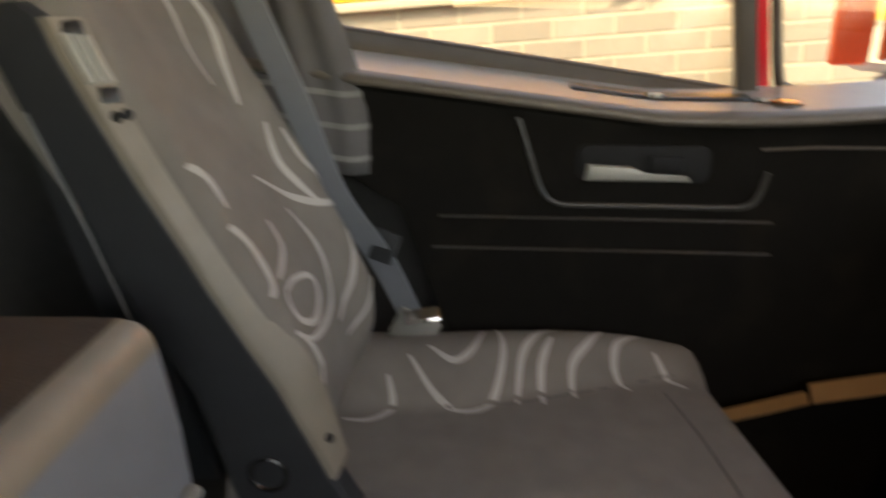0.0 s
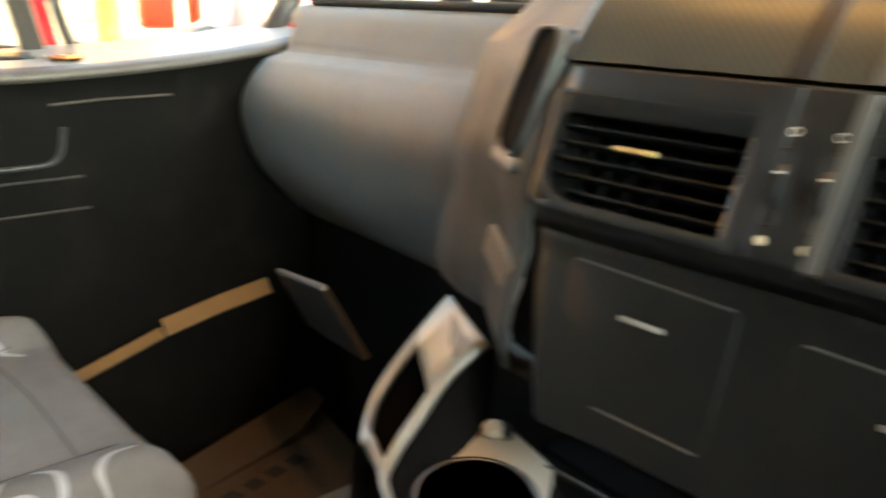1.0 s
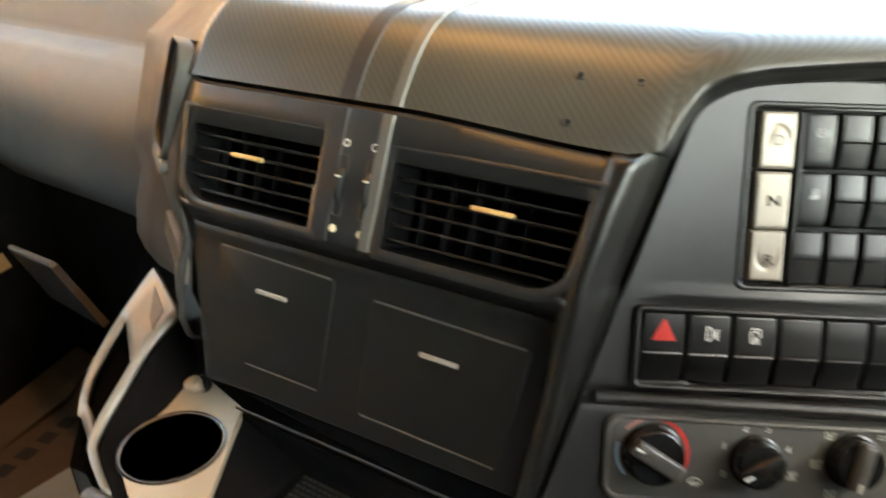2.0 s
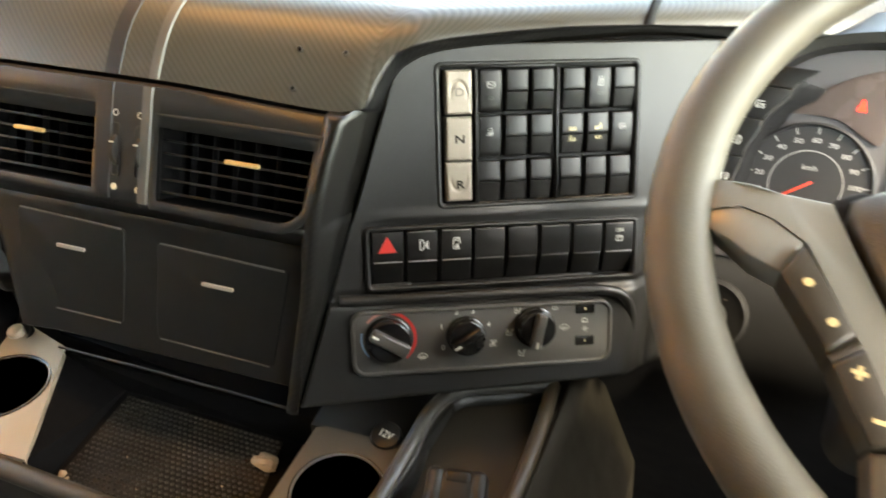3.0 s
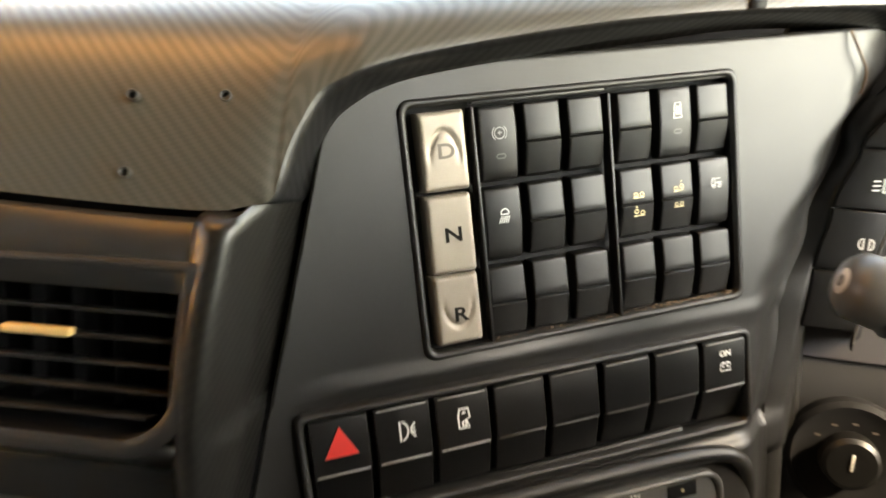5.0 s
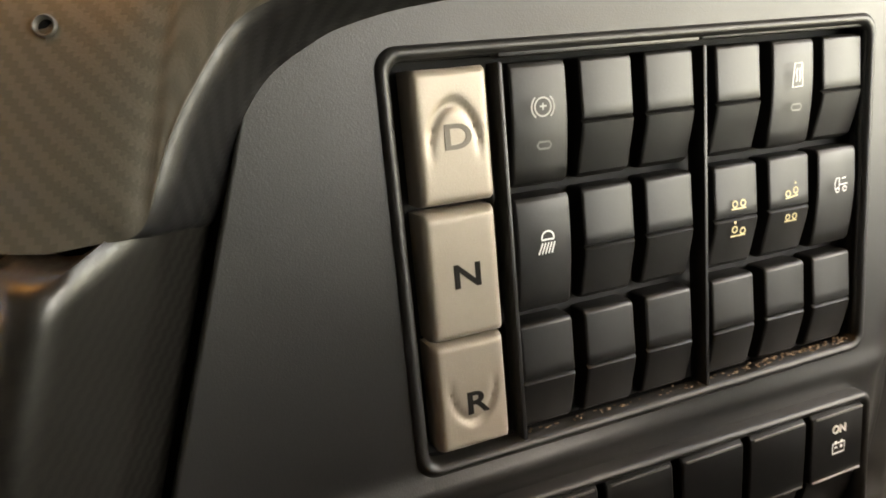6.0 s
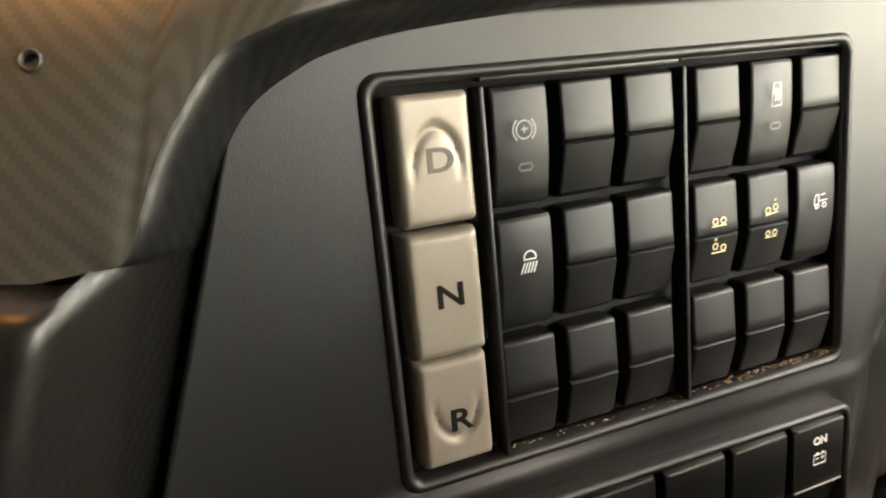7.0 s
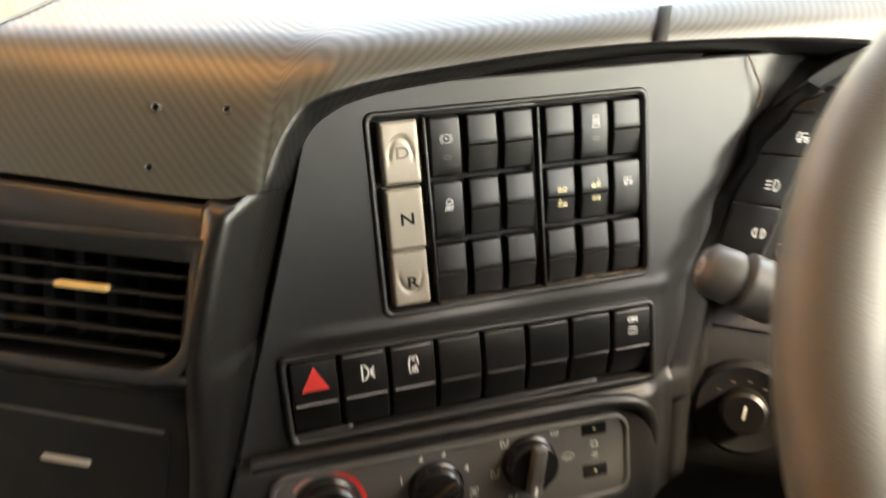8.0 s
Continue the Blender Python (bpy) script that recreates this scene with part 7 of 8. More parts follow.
    # two moulded lines
    for z, y0, y1 in ((0.846, -0.05, 0.50), (0.791, -0.06, 0.505)):
        bm = B()
        tube(bm, [(DX + 0.001, y0, z), (DX + 0.001, (y0 + y1) / 2, z), (DX + 0.001, y1, z)], 0.0024, 6)
        part("moulded_line", bm, LEDGEDARK, door, smooth=60)
    # seam between the nose and the dash end
    bm = B()
    tube(bm, [(DX + 0.003, 0.465, 0.967), (DX + 0.003, 0.55, 0.972), (DX + 0.003, 0.66, 0.973)], 0.0025, 6)
    part("moulded_line", bm, LEDGEBROWN, door, smooth=60)
    # window seal, divider post, quarter light frame
    belt = [Vector((-1.362, y, 1.125 - 0.137 * (y + 0.206))) for y in (-0.42, -0.2, 0.0, 0.2, 0.4, 0.49)]
    bm = B()
    tube(bm, belt, 0.016, 8)
    part("window_seal", bm, SEAL, door, "black-brown rubber window seal", smooth=60)
    bm = B()
    sheet(bm, [[p + Vector((0.03, 0, -0.06)) for p in belt], [p + Vector((0.012, 0, 0.008)) for p in belt]])
    thick(part("belt_strip", bm, LEDGEBROWN, door, smooth=60), 0.006, 0)
    bm = B()
    box(bm, (0, 0, 0.40), (0.03, 0.035, 0.84), 0.006, m=Matrix.Translation((-1.345, 0.482, 1.02)) @ Matrix.Rotation(radians(9), 4, "X"))
    part("divider_post", bm, SEAL, door, "black window divider")
    bm = B()
    box(bm, (0, 0, 0.40), (0.03, 0.024, 0.84), 0.005, m=Matrix.Translation((-1.372, 0.518, 1.02)) @ Matrix.Rotation(radians(9), 4, "X"))
    part("red_post", bm, REDPAINT, door, "red painted divider edge")
    bm = B()
    tube(bm, curve_pts([(-1.365, 0.43, 1.75), (-1.365, 0.50, 1.30), (-1.365, 0.536, 1.08), (-1.365, 0.560, 1.045), (-1.365, 0.62, 1.035), (-1.365, 0.78, 1.035), (-1.365, 0.86, 1.04)], 40), 0.010, 8)
    part("quarter_seal", bm, SEAL, door, "black quarter light seal", smooth=60)
    bm = B()
    box(bm, (-1.366, 0.22, 1.42), (0.004, 1.30, 0.82), 0)
    win = part("pane", bm, GLASS, door, "clear window glass", smooth=0)
    win.visible_shadow = False
    # outer skin
    bm = B()
    box(bm, (-1.42, 0.25, 0.40), (0.03, 1.5, 1.22), 0.01)
    part("outer_skin", bm, REDPAINT, door, "red painted outer door skin")
    # sill plate under the door
    bm = B()
    rows = [[Vector((-1.14, y, z - 0.006)), Vector((-1.16, y, z + 0.006))] for y, z in ((0.28, 0.463), (0.46, 0.514), (0.585, 0.552))]
    sheet(bm, [list(r) for r in zip(*rows)])
    rows = [[Vector((-1.135, y, z - 0.013)), Vector((-1.16, y, z + 0.011))] for y, z in ((0.588, 0.562), (0.70, 0.584), (0.80, 0.598))]
    sheet(bm, [list(r) for r in zip(*rows)])
    thick(part("sill_plate", bm, TANSILL, door, "tan door sill plate", smooth=0), 0.006, 0)


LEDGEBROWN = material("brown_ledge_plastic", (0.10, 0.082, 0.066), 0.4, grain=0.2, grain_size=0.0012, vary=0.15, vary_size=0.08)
LEDGEDARK = material("dark_line_plastic", (0.045, 0.042, 0.038), 0.4)
AMBERDISC = material("amber_disc", (0.45, 0.2, 0.07), 0.2, metal=0.5)
SEAL = material("rubber_seal", (0.045, 0.035, 0.028), 0.5, vary=0.2, vary_size=0.05)
REDPAINT = material("red_body_paint", (0.55, 0.015, 0.025), 0.25, coat=0.5, rough_vary=0.05)
TANSILL = material("tan_sill", (0.26, 0.14, 0.055), 0.5, vary=0.2, vary_size=0.06)
GLASS = bpy.data.materials.new("clear_glass")
GLASS.use_nodes = True
gb = GLASS.node_tree.nodes["Principled BSDF"]
gb.inputs["Transmission Weight"].default_value, gb.inputs["Roughness"].default_value, gb.inputs["IOR"].default_value = 1.0, 0.0, 1.45
build_door()


def build_side_closure():
    # cab side round the door: B pillar, roof rail, front corner
    bm = B()
    box(bm, (-1.36, -0.70, 1.0), (0.06, 0.58, 1.8), 0.02)
    box(bm, (-1.30, -0.22, 0.55), (0.04, 0.50, 0.92), 0.01)
    box(bm, (-1.36, 0.2, 1.87), (0.06, 2.2, 0.12), 0.02)
    solo("wall_left", bm, DARKLINE, "dark lined cab side behind the passenger door", "wall", kind="structure")
    bm = B()
    tube(bm, [(-1.33, 0.845, 0.95), (-1.335, 0.885, 1.02), (-1.34, 0.96, 1.12), (-1.33, 1.10, 1.40), (-1.29, 1.22, 1.90)], [0.02, 0.022, 0.026, 0.03, 0.03], 10)
    solo("pillar_trim", bm, SEAL, "black front pillar trim beside the quarter light", "pillar", kind="structure")
    bm = B()
    tube(bm, [(-1.43, 0.98, 0.9), (-1.43, 1.02, 1.06), (-1.42, 1.10, 1.25), (-1.38, 1.25, 1.6), (-1.33, 1.36, 1.9)], 0.05, 10)
    solo("front_corner", bm, REDPAINT, "red painted front corner of the cab", "bodywork", kind="structure")
    bm = B()
    sheet(bm, [[Vector((-1.30, 1.50, 1.14)), Vector((1.30, 1.50, 1.14))], [Vector((-1.28, 1.25, 1.90)), Vector((1.28, 1.25, 1.90))]])
    ob = thick(solo("window_1", bm, GLASS, "clear windscreen", "windscreen", kind="structure", smooth=0), 0.005, 0)
    ob.visible_shadow = False


DARKLINE = material("dark_lining", (0.012, 0.0115, 0.011), 0.8, grain=0.3, grain_size=0.003, vary=0.15)
build_side_closure()


# ---- door mirror and what stands outside ----
def build_mirror():
    th = thing("door_mirror", (-1.62, 0.90, 0.98), "grey door mirror on a dark arm with a red reflection patch", "mirror")
    n = Vector((0.45, -0.89, 0)).normalized()
    u = Vector((0.89, 0.45, 0)).normalized()
    m = Matrix(((u.x, 0, n.x, -1.66), (u.y, 0, n.y, 0.885), (0, 1, n.z, 1.27), (0, 0, 0, 1)))
    bm = B()
    prism(bm, rrect(0, 0, 0.26, 0.44, 0.06, 6), -0.09, 0.0, 0.012)
    part("housing", local(m, bm), MIRRORGREY, th, "pale grey housing", smooth=50)
    bm = B()
    prism(bm, rrect(0, 0, 0.225, 0.40, 0.05, 6), -0.002, 0.004, 0.001)
    part("mirror_glass", local(m, bm), MIRRORGLASS, th, "mirror glass", smooth=40)
    bm = B()
    tube(bm, curve_pts([(-1.42, 1.02, 0.97), (-1.52, 0.99, 0.985), (-1.62, 0.93, 1.00), (-1.66, 0.90, 1.05)], 16), [0.065] * 16, 12, flat=0.8)
    part("arm", bm, MIRRORARM, th, "blue-grey mirror arm", smooth=60)
    # red-orange block stands in for the red reflection in the mirror glass
    bm = B()
    box(bm, (-1.672, 0.805, 1.150), (0.03, 0.085, 0.17), 0.014, 3)
    part("amber_lamp", bm, REFLECTRED, th, "red-orange block, the mirror's reflection in its colour", smooth=50)


MIRRORGREY = material("mirror_housing_plastic", (0.45, 0.46, 0.46), 0.4, vary=0.08)
MIRRORGLASS = material("mirror_silver", (0.9, 0.9, 0.9), 0.02, metal=1.0, rough_vary=0)
MIRRORARM = material("mirror_arm_plastic", (0.16, 0.18, 0.2), 0.4)
REFLECTRED = material("mirror_reflection_red", (0.75, 0.12, 0.04), 0.25, rough_vary=0)
build_mirror()


def build_outside():
    bm = B()
    sheet(bm, [[Vector((-400, -400, -1.25)), Vector((400, -400, -1.25))], [Vector((-400, 400, -1.25)), Vector((400, 400, -1.25))]])
    solo("ground", bm, ASPHALT, "grey yard surface around the truck", "ground", kind="structure", smooth=0)
    wall = thing("wall_outside", (-2.92, 0.5, -1.25), "cream-yellow brick wall beside the truck", "wall", kind="structure")
    bm = B()
    box(bm, (-2.92, 0.5, -0.01), (0.20, 14.0, 2.48), 0)
    part("wall_core", bm, MORTAR, wall, "pale mortar behind the bricks", smooth=0)
    # orange fascia over the bricks
    bm = B()
    box(bm, (-2.90, 0.5, 1.67), (0.24, 14.0, 0.84), 0.01)
    part("orange_fascia", bm, ORANGE, wall, "bright orange sheet fascia")
    bm = B()
    box(bm, (-2.895, 0.5, 1.2325), (0.23, 14.0, 0.033), 0.004)
    part("cream_band", bm, CREAMBAND, wall, "smooth cream band under the orange")
    # yellow guard post before the wall
    bm = B()
    lathe(bm, [(0.036, -1.25), (0.036, 1.42), (0.034, 1.44), (0.020, 1.455), (0.001, 1.46)], 20, Matrix.Translation((-2.74, 0.990, 0)))
    solo("guard_post", bm, YELLOW, "bright yellow painted guard post by the wall", "post", smooth=40)
    # bricks
    bm = B()
    box(bm, (0, 0, 0), (0.10, 0.2155, 0.0660), 0.003, 1)
    first = None
    base = Vector((-2.868, 0, 0))
    rnd = random.Random(11)
    for j in range(10):
        for i in range(22):
            y = -1.75 + 0.2255 * i + (0.1127 if j % 2 else 0)
            z = 1.178 - 0.0755 * j
            m = Matrix.Translation(base + Vector((0.002 * rnd.random(), y, z)))
            if first is None:
                first = part("brick", bm, BRICK, wall, smooth=0)
                first.matrix_basis = m
            else:
                again("brick", first, wall, m)
    # the truck stands on a slope beside the wall
    wall.rotation_euler.x = radians(5)


ASPHALT = material("yard_asphalt", (0.16, 0.155, 0.15), 0.85, grain=0.4, grain_size=0.01, vary=0.2, vary_size=0.5)
MORTAR = material("pale_mortar", (0.34, 0.295, 0.20), 0.85, grain=0.3, grain_size=0.003, vary=0.1, vary_size=0.1)
CREAMBAND = material("cream_band_paint", (0.34, 0.295, 0.2), 0.5, vary=0.06, vary_size=0.3)
ORANGE = material("orange_sheet_paint", (0.85, 0.36, 0.03), 0.45, vary=0.05, vary_size=0.5)
YELLOW = material("yellow_post_paint", (0.75, 0.42, 0.02), 0.4, vary=0.08, vary_size=0.2, dirt=(0.3, 0.2, 0.08), dirt_size=0.15, dirt_amount=0.3)
BRICK = material("cream_brick", (0.25, 0.215, 0.15), 0.8, grain=0.4, grain_size=0.004, vary=0.12, vary_size=0.05, dirt=(0.18, 0.145, 0.10), dirt_size=0.1, dirt_amount=0.35)
bn = BRICK.node_tree
oi = bn.nodes.new("ShaderNodeObjectInfo")
hs = bn.nodes.new("ShaderNodeHueSaturation")
mr = bn.nodes.new("ShaderNodeMapRange")
mr.inputs["To Min"].default_value, mr.inputs["To Max"].default_value = 0.86, 1.12
bn.links.new(oi.outputs["Random"], mr.inputs["Value"])
bn.links.new(mr.outputs["Result"], hs.inputs["Value"])
old = bn.nodes["Principled BSDF"].inputs["Base Color"].links[0].from_socket
bn.links.new(old, hs.inputs["Color"])
bn.links.new(hs.outputs["Color"], bn.nodes["Principled BSDF"].inputs["Base Color"])
build_outside()


# ---- passenger seat ----
SX0, SX1, SY0, SY1 = -1.19, -0.640, -0.22, 0.458


def cushion_z(x, y):
    """Top of the seat cushion."""
    z = 0.603 + 0.006 * math.sin(9 * y) * (1 if x < -0.8 else 0)
    seam = -1.0 - 0.30 * max(0, y)
    far = max(0, min((seam - x) / 0.10, 1))
    z += 0.062 * math.sin(math.pi / 2 * far)
    near = max(0, min((x + 0.755) / 0.07, 1))
    z += 0.020 * math.sin(math.pi / 2 * near)
    front = SY1 - 0.05 * max(0, (-0.66 - x) / 0.5)
    ed = min((x - SX0) / 0.07, (SX1 - x) / 0.045, (front - y) / 0.05, 1.0)
    z -= 0.055 * (1 - math.sqrt(max(0, 1 - (1 - max(ed, 0)) ** 2)))
    return z


BACKLINE = ((0.58, -0.215), (0.62, -0.19), (0.66, -0.172), (0.70, -0.166), (0.775, -0.172), (0.85, -0.207), (0.94, -0.252), (1.02, -0.296), (1.10, -0.344), (1.20, -0.398), (1.40, -0.49))
BX0, BX1 = -1.10, -0.765


def back_p(x, s, lift=0.0):
    """A point on the front of the backrest: x across, s from 0 at its foot to 1 at the top."""
    z = 0.60 + 0.75 * s
    y = BACKLINE[-1][1]
    for (z0, y0), (z1, y1) in zip(BACKLINE, BACKLINE[1:]):
        if z0 <= z <= z1:
            y = y0 + (y1 - y0) * (z - z0) / (z1 - z0)
            break
    far = max(0, min((-0.975 - x) / 0.085, 1))
    b = 0.030 * (3 - 2 * far) * far * far * min(max((z - 0.60) / 0.12, 0.15), 1)
    ed = min((x - BX0) / 0.045, (BX1 - x) / 0.03, 1.0)
    b -= 0.05 * (1 - math.sqrt(max(0, 1 - (1 - max(ed, 0)) ** 2)))
    return Vector((x + 0.6 * lift * (1 if 0.1 < far < 0.95 else 0), y + (b + lift) * 0.90, z + (b + lift) * 0.42))


def build_seat():
    th = thing("passenger_seat", (-0.9, 0.1, FLOOR_Z), "grey-brown cloth passenger seat with pale swirls", "seat")
    nx, ny = 48, 52
    xs = [SX0 + (SX1 - SX0) * i / nx for i in range(nx + 1)]
    bm = B()
    top = []
    for j in range(ny + 1):
        row = []
        for x in xs:
            front = SY1 - 0.05 * max(0, (-0.66 - x) / 0.5) - 0.05 * max(0, (-1.10 - x) / 0.075) ** 2 - 0.02 * max(0, (x + 0.68) / 0.04) ** 2
            y = SY0 + (front - SY0) * j / ny
            row.append(Vector((x, y, cushion_z(x, y))))
        top.append(row)
    vs = sheet(bm, top)
    rim = [vs[0][i] for i in range(nx + 1)] + [vs[j][nx] for j in range(1, ny + 1)] + [vs[ny][i] for i in range(nx - 1, -1, -1)] + [vs[j][0] for j in range(ny - 1, 0, -1)]
    prev = rim
    for dz, out in ((0.02, 0.006), (0.05, 0.006)):
        low = []
        for v in rim:
            d = Vector((v.co.x + 0.90, v.co.y - 0.11, 0)).normalized()
            low.append(bm.verts.new(Vector((v.co.x + d.x * out, v.co.y + d.y * out, v.co.z - dz))))
        for i in range(len(rim)):
            j = (i + 1) % len(rim)
            bm.faces.new((prev[i], low[i], low[j], prev[j]))
        prev = low
    bmesh.ops.recalc_face_normals(bm, faces=bm.faces)
    hem = [v.co.copy() for v in prev]
    cu = part("cushion", bm, CLOTH, th, "grey-brown cloth cushion", smooth=60)
    bm = B()
    skin(bm, [[p + Vector((d.x * out, d.y * out, -dz)) for p in hem for d in (Vector((p.x + 0.90, p.y - 0.11, 0)).normalized(),)] for dz, out in ((-0.001, -0.003), (0.02, -0.004), (0.06, -0.012), (0.085, -0.03))], cap=(False, True))
    bmesh.ops.recalc_face_normals(bm, faces=bm.faces)
    part("side_cloth", bm, SIDECLOTH, th, "dark brown side cloth", smooth=60)
    bm = B()
    tube(bm, hem, 0.0032, 6, closed=True)
    part("piping", bm, CLOTH, cu, smooth=60)
    for pts in ([(-1.0, -0.20), (-1.0, -0.05), (-1.015, 0.08), (-1.055, 0.20), (-1.11, 0.34)], [(-0.755, -0.2), (-0.757, 0.0), (-0.757, 0.2), (-0.755, 0.30), (-0.75, 0.40)], [(-1.06, 0.315), (-0.95, 0.335), (-0.85, 0.345), (-0.755, 0.352)]):
        bm = B()
        tube(bm, [Vector((p.x, p.y, cushion_z(p.x, p.y) - 0.0002)) for p in curve_pts([(*q, 0) for q in pts], 30)], 0.0014, 6)
        part("seam", bm, SEAM, cu, smooth=60)
    # printed swirls: drawn on the bolsters

    def swirl(pts, w, place, parent):
        bm = B()
        cp = curve_pts([(*q, 0) for q in pts], 34)
        rr = [[], [], []]
        for i, p in enumerate(cp):
            a, b = cp[max(i - 1, 0)], cp[min(i + 1, 33)]
            d = (b - a).normalized()
            ww = w * (0.35 + 0.65 * math.sin(math.pi * (i + 1) / 35))
            for r, k in zip(rr, (-1, 0, 1)):
                r.append(place(p.x + k * d.y * ww, p.y - k * d.x * ww))
        sheet(bm, rr)
        part("printed_swirl", bm, SWIRL, parent, smooth=60)

    def on_cushion(x, y):
        return Vector((x, y, cushion_z(x, y) + 0.0012))
    for pts in ([(-0.97, -0.18), (-0.97, -0.14), (-1.00, -0.11), (-1.04, -0.12)], [(-1.07, -0.09), (-1.02, -0.05), (-0.99, 0.0), (-1.01, 0.04), (-1.08, 0.06), (-1.15, 0.05)],
                [(-1.09, -0.06), (-1.06, -0.02), (-1.08, 0.01), (-1.14, 0.03)], [(-1.01, 0.08), (-1.08, 0.09), (-1.13, 0.12), (-1.16, 0.16)], [(-1.01, 0.12), (-1.07, 0.12), (-1.12, 0.14)],
                [(-1.03, 0.17), (-1.08, 0.17), (-1.12, 0.20), (-1.16, 0.23)], [(-1.06, 0.26), (-1.09, 0.24), (-1.13, 0.25), (-1.16, 0.29)], [(-1.13, 0.31), (-1.10, 0.33), (-1.08, 0.355)]):
        swirl(pts, 0.0058, on_cushion, cu)
    for pts in ([(-0.66, 0.03), (-0.69, 0.09), (-0.70, 0.15), (-0.68, 0.18), (-0.65, 0.19)], [(-0.72, 0.20), (-0.69, 0.22), (-0.69, 0.25), (-0.735, 0.27)], [(-0.65, 0.21), (-0.67, 0.24), (-0.68, 0.28), (-0.655, 0.30)],
                [(-0.74, 0.30), (-0.71, 0.32), (-0.67, 0.32), (-0.65, 0.31)], [(-0.71, 0.41), (-0.71, 0.38), (-0.68, 0.36), (-0.65, 0.36)], [(-0.655, 0.10), (-0.67, 0.13), (-0.66, 0.14)], [(-0.70, -0.10), (-0.72, -0.04), (-0.69, 0.0), (-0.66, -0.02)]):
        swirl(pts, 0.0052, on_cushion, cu)
    # backrest
    bm = B()
    xb = [BX0 + (BX1 - BX0) * i / 40 for i in range(41)]
    front = [[back_p(x, -0.02 + 1.08 * s / 40) for x in xb] for s in range(41)]
    vs = sheet(bm, front)
    rim = [vs[0][i] for i in range(41)] + [vs[j][40] for j in range(1, 41)] + [vs[40][i] for i in range(39, -1, -1)] + [vs[j][0] for j in range(39, 0, -1)]
    low = [bm.verts.new(v.co + Vector((0, -0.07, -0.03))) for v in rim]
    for i in range(len(rim)):
        j = (i + 1) % len(rim)
        bm.faces.new((rim[i], low[i], low[j], rim[j]))
    bmesh.ops.recalc_face_normals(bm, faces=bm.faces)
    bk = part("backrest", bm, CLOTH, th, "grey-brown cloth backrest", smooth=60)

    def on_back(x, s):
        return back_p(x, s, 0.0014)
    for pts, w in (([(-0.92, 0.50), (-0.98, 0.45), (-1.03, 0.405), (-1.07, 0.39), (-1.095, 0.41)], 0.006), ([(-1.02, 0.56), (-1.005, 0.50), (-1.015, 0.45), (-1.03, 0.41)], 0.006),
                   ([(-0.96, 0.43), (-0.985, 0.37), (-0.98, 0.31), (-0.94, 0.27), (-0.88, 0.26), (-0.82, 0.27), (-0.79, 0.30)], 0.006), ([(-0.82, 0.35), (-0.86, 0.35), (-0.91, 0.33), (-0.91, 0.30), (-0.86, 0.28), (-0.82, 0.30), (-0.81, 0.33), (-0.82, 0.35)], 0.006),
                   ([(-0.88, 0.44), (-0.88, 0.40), (-0.85, 0.38), (-0.82, 0.37)], 0.006), ([(-1.04, 0.54), (-1.045, 0.48), (-1.07, 0.44), (-1.10, 0.43)], 0.006), ([(-1.02, 0.80), (-1.03, 0.73), (-1.015, 0.66), (-1.0, 0.60)], 0.006),
                   ([(-0.98, 0.82), (-0.985, 0.76), (-0.97, 0.70), (-0.975, 0.64)], 0.005), ([(-1.06, 0.34), (-1.04, 0.29), (-1.0, 0.25), (-0.93, 0.235)], 0.006), ([(-1.06, 0.24), (-1.03, 0.19), (-0.97, 0.18)], 0.006),
                   ([(-0.785, 0.47), (-0.80, 0.43), (-0.80, 0.38), (-0.785, 0.36)], 0.008), ([(-0.782, 0.56), (-0.80, 0.53), (-0.80, 0.49)], 0.007), ([(-0.79, 0.30), (-0.81, 0.26), (-0.80, 0.20), (-0.79, 0.16)], 0.007)):
        swirl(pts, w, on_back, bk)
    # black side shell with its pale front strip, holes, latch and pivot bolt
    fr = [(-0.120, 0.600), (-0.152, 0.655), (-0.205, 0.766), (-0.261, 0.864), (-0.345, 1.020), (-0.376, 1.082), (-0.401, 1.135), (-0.412, 1.166), (-0.430, 1.180)]
    rr = [(-0.255, 0.580), (-0.275, 0.640), (-0.308, 0.762), (-0.361, 0.860), (-0.425, 1.02), (-0.452, 1.082), (-0.470, 1.13), (-0.478, 1.160), (-0.462, 1.178)]
    bm = B()
    loop = fr + rr[::-1]
    skin(bm, [[(x, y + e * (1 if i < 9 else -1), z) for i, (y, z) in enumerate(loop)] for x, e in ((-0.79, 0.0), (-0.757, 0.0), (-0.750, -0.006))])
    bmesh.ops.recalc_face_normals(bm, faces=bm.faces)
    sh = part("side_shell", bm, SHELLBLACK, th, "black plastic side shell", smooth=30)
    bm = B()
    cf = curve_pts([(-0.752, y + 0.001, z) for y, z in fr[1:8]], 30)
    cr = curve_pts([(-0.785, y, z) for y, z in ((-0.140, 0.672), (-0.172, 0.780), (-0.228, 0.866), (-0.318, 1.028), (-0.348, 1.085), (-0.370, 1.130), (-0.385, 1.165))], 30)
    sheet(bm, [[a + Vector((0.0, -0.008, -0.003)) for a in cf], cf, [a.lerp(b, 0.12) + Vector((0.003, 0.002, 0.001)) for a, b in zip(cf, cr)], [a.lerp(b, 0.85) + Vector((0.003, 0.002, 0.001)) for a, b in zip(cf, cr)], cr, [b + Vector((-0.012, -0.01, -0.006)) for b in cr]])
    st = part("pale_strip", bm, STRIPCREAM, th, "cream front strip with holes", smooth=40)
    sn = Vector((0.62, 0.66, 0.42)).normalized()
    sq = sn.to_track_quat("Z", "Y").to_matrix().to_4x4()
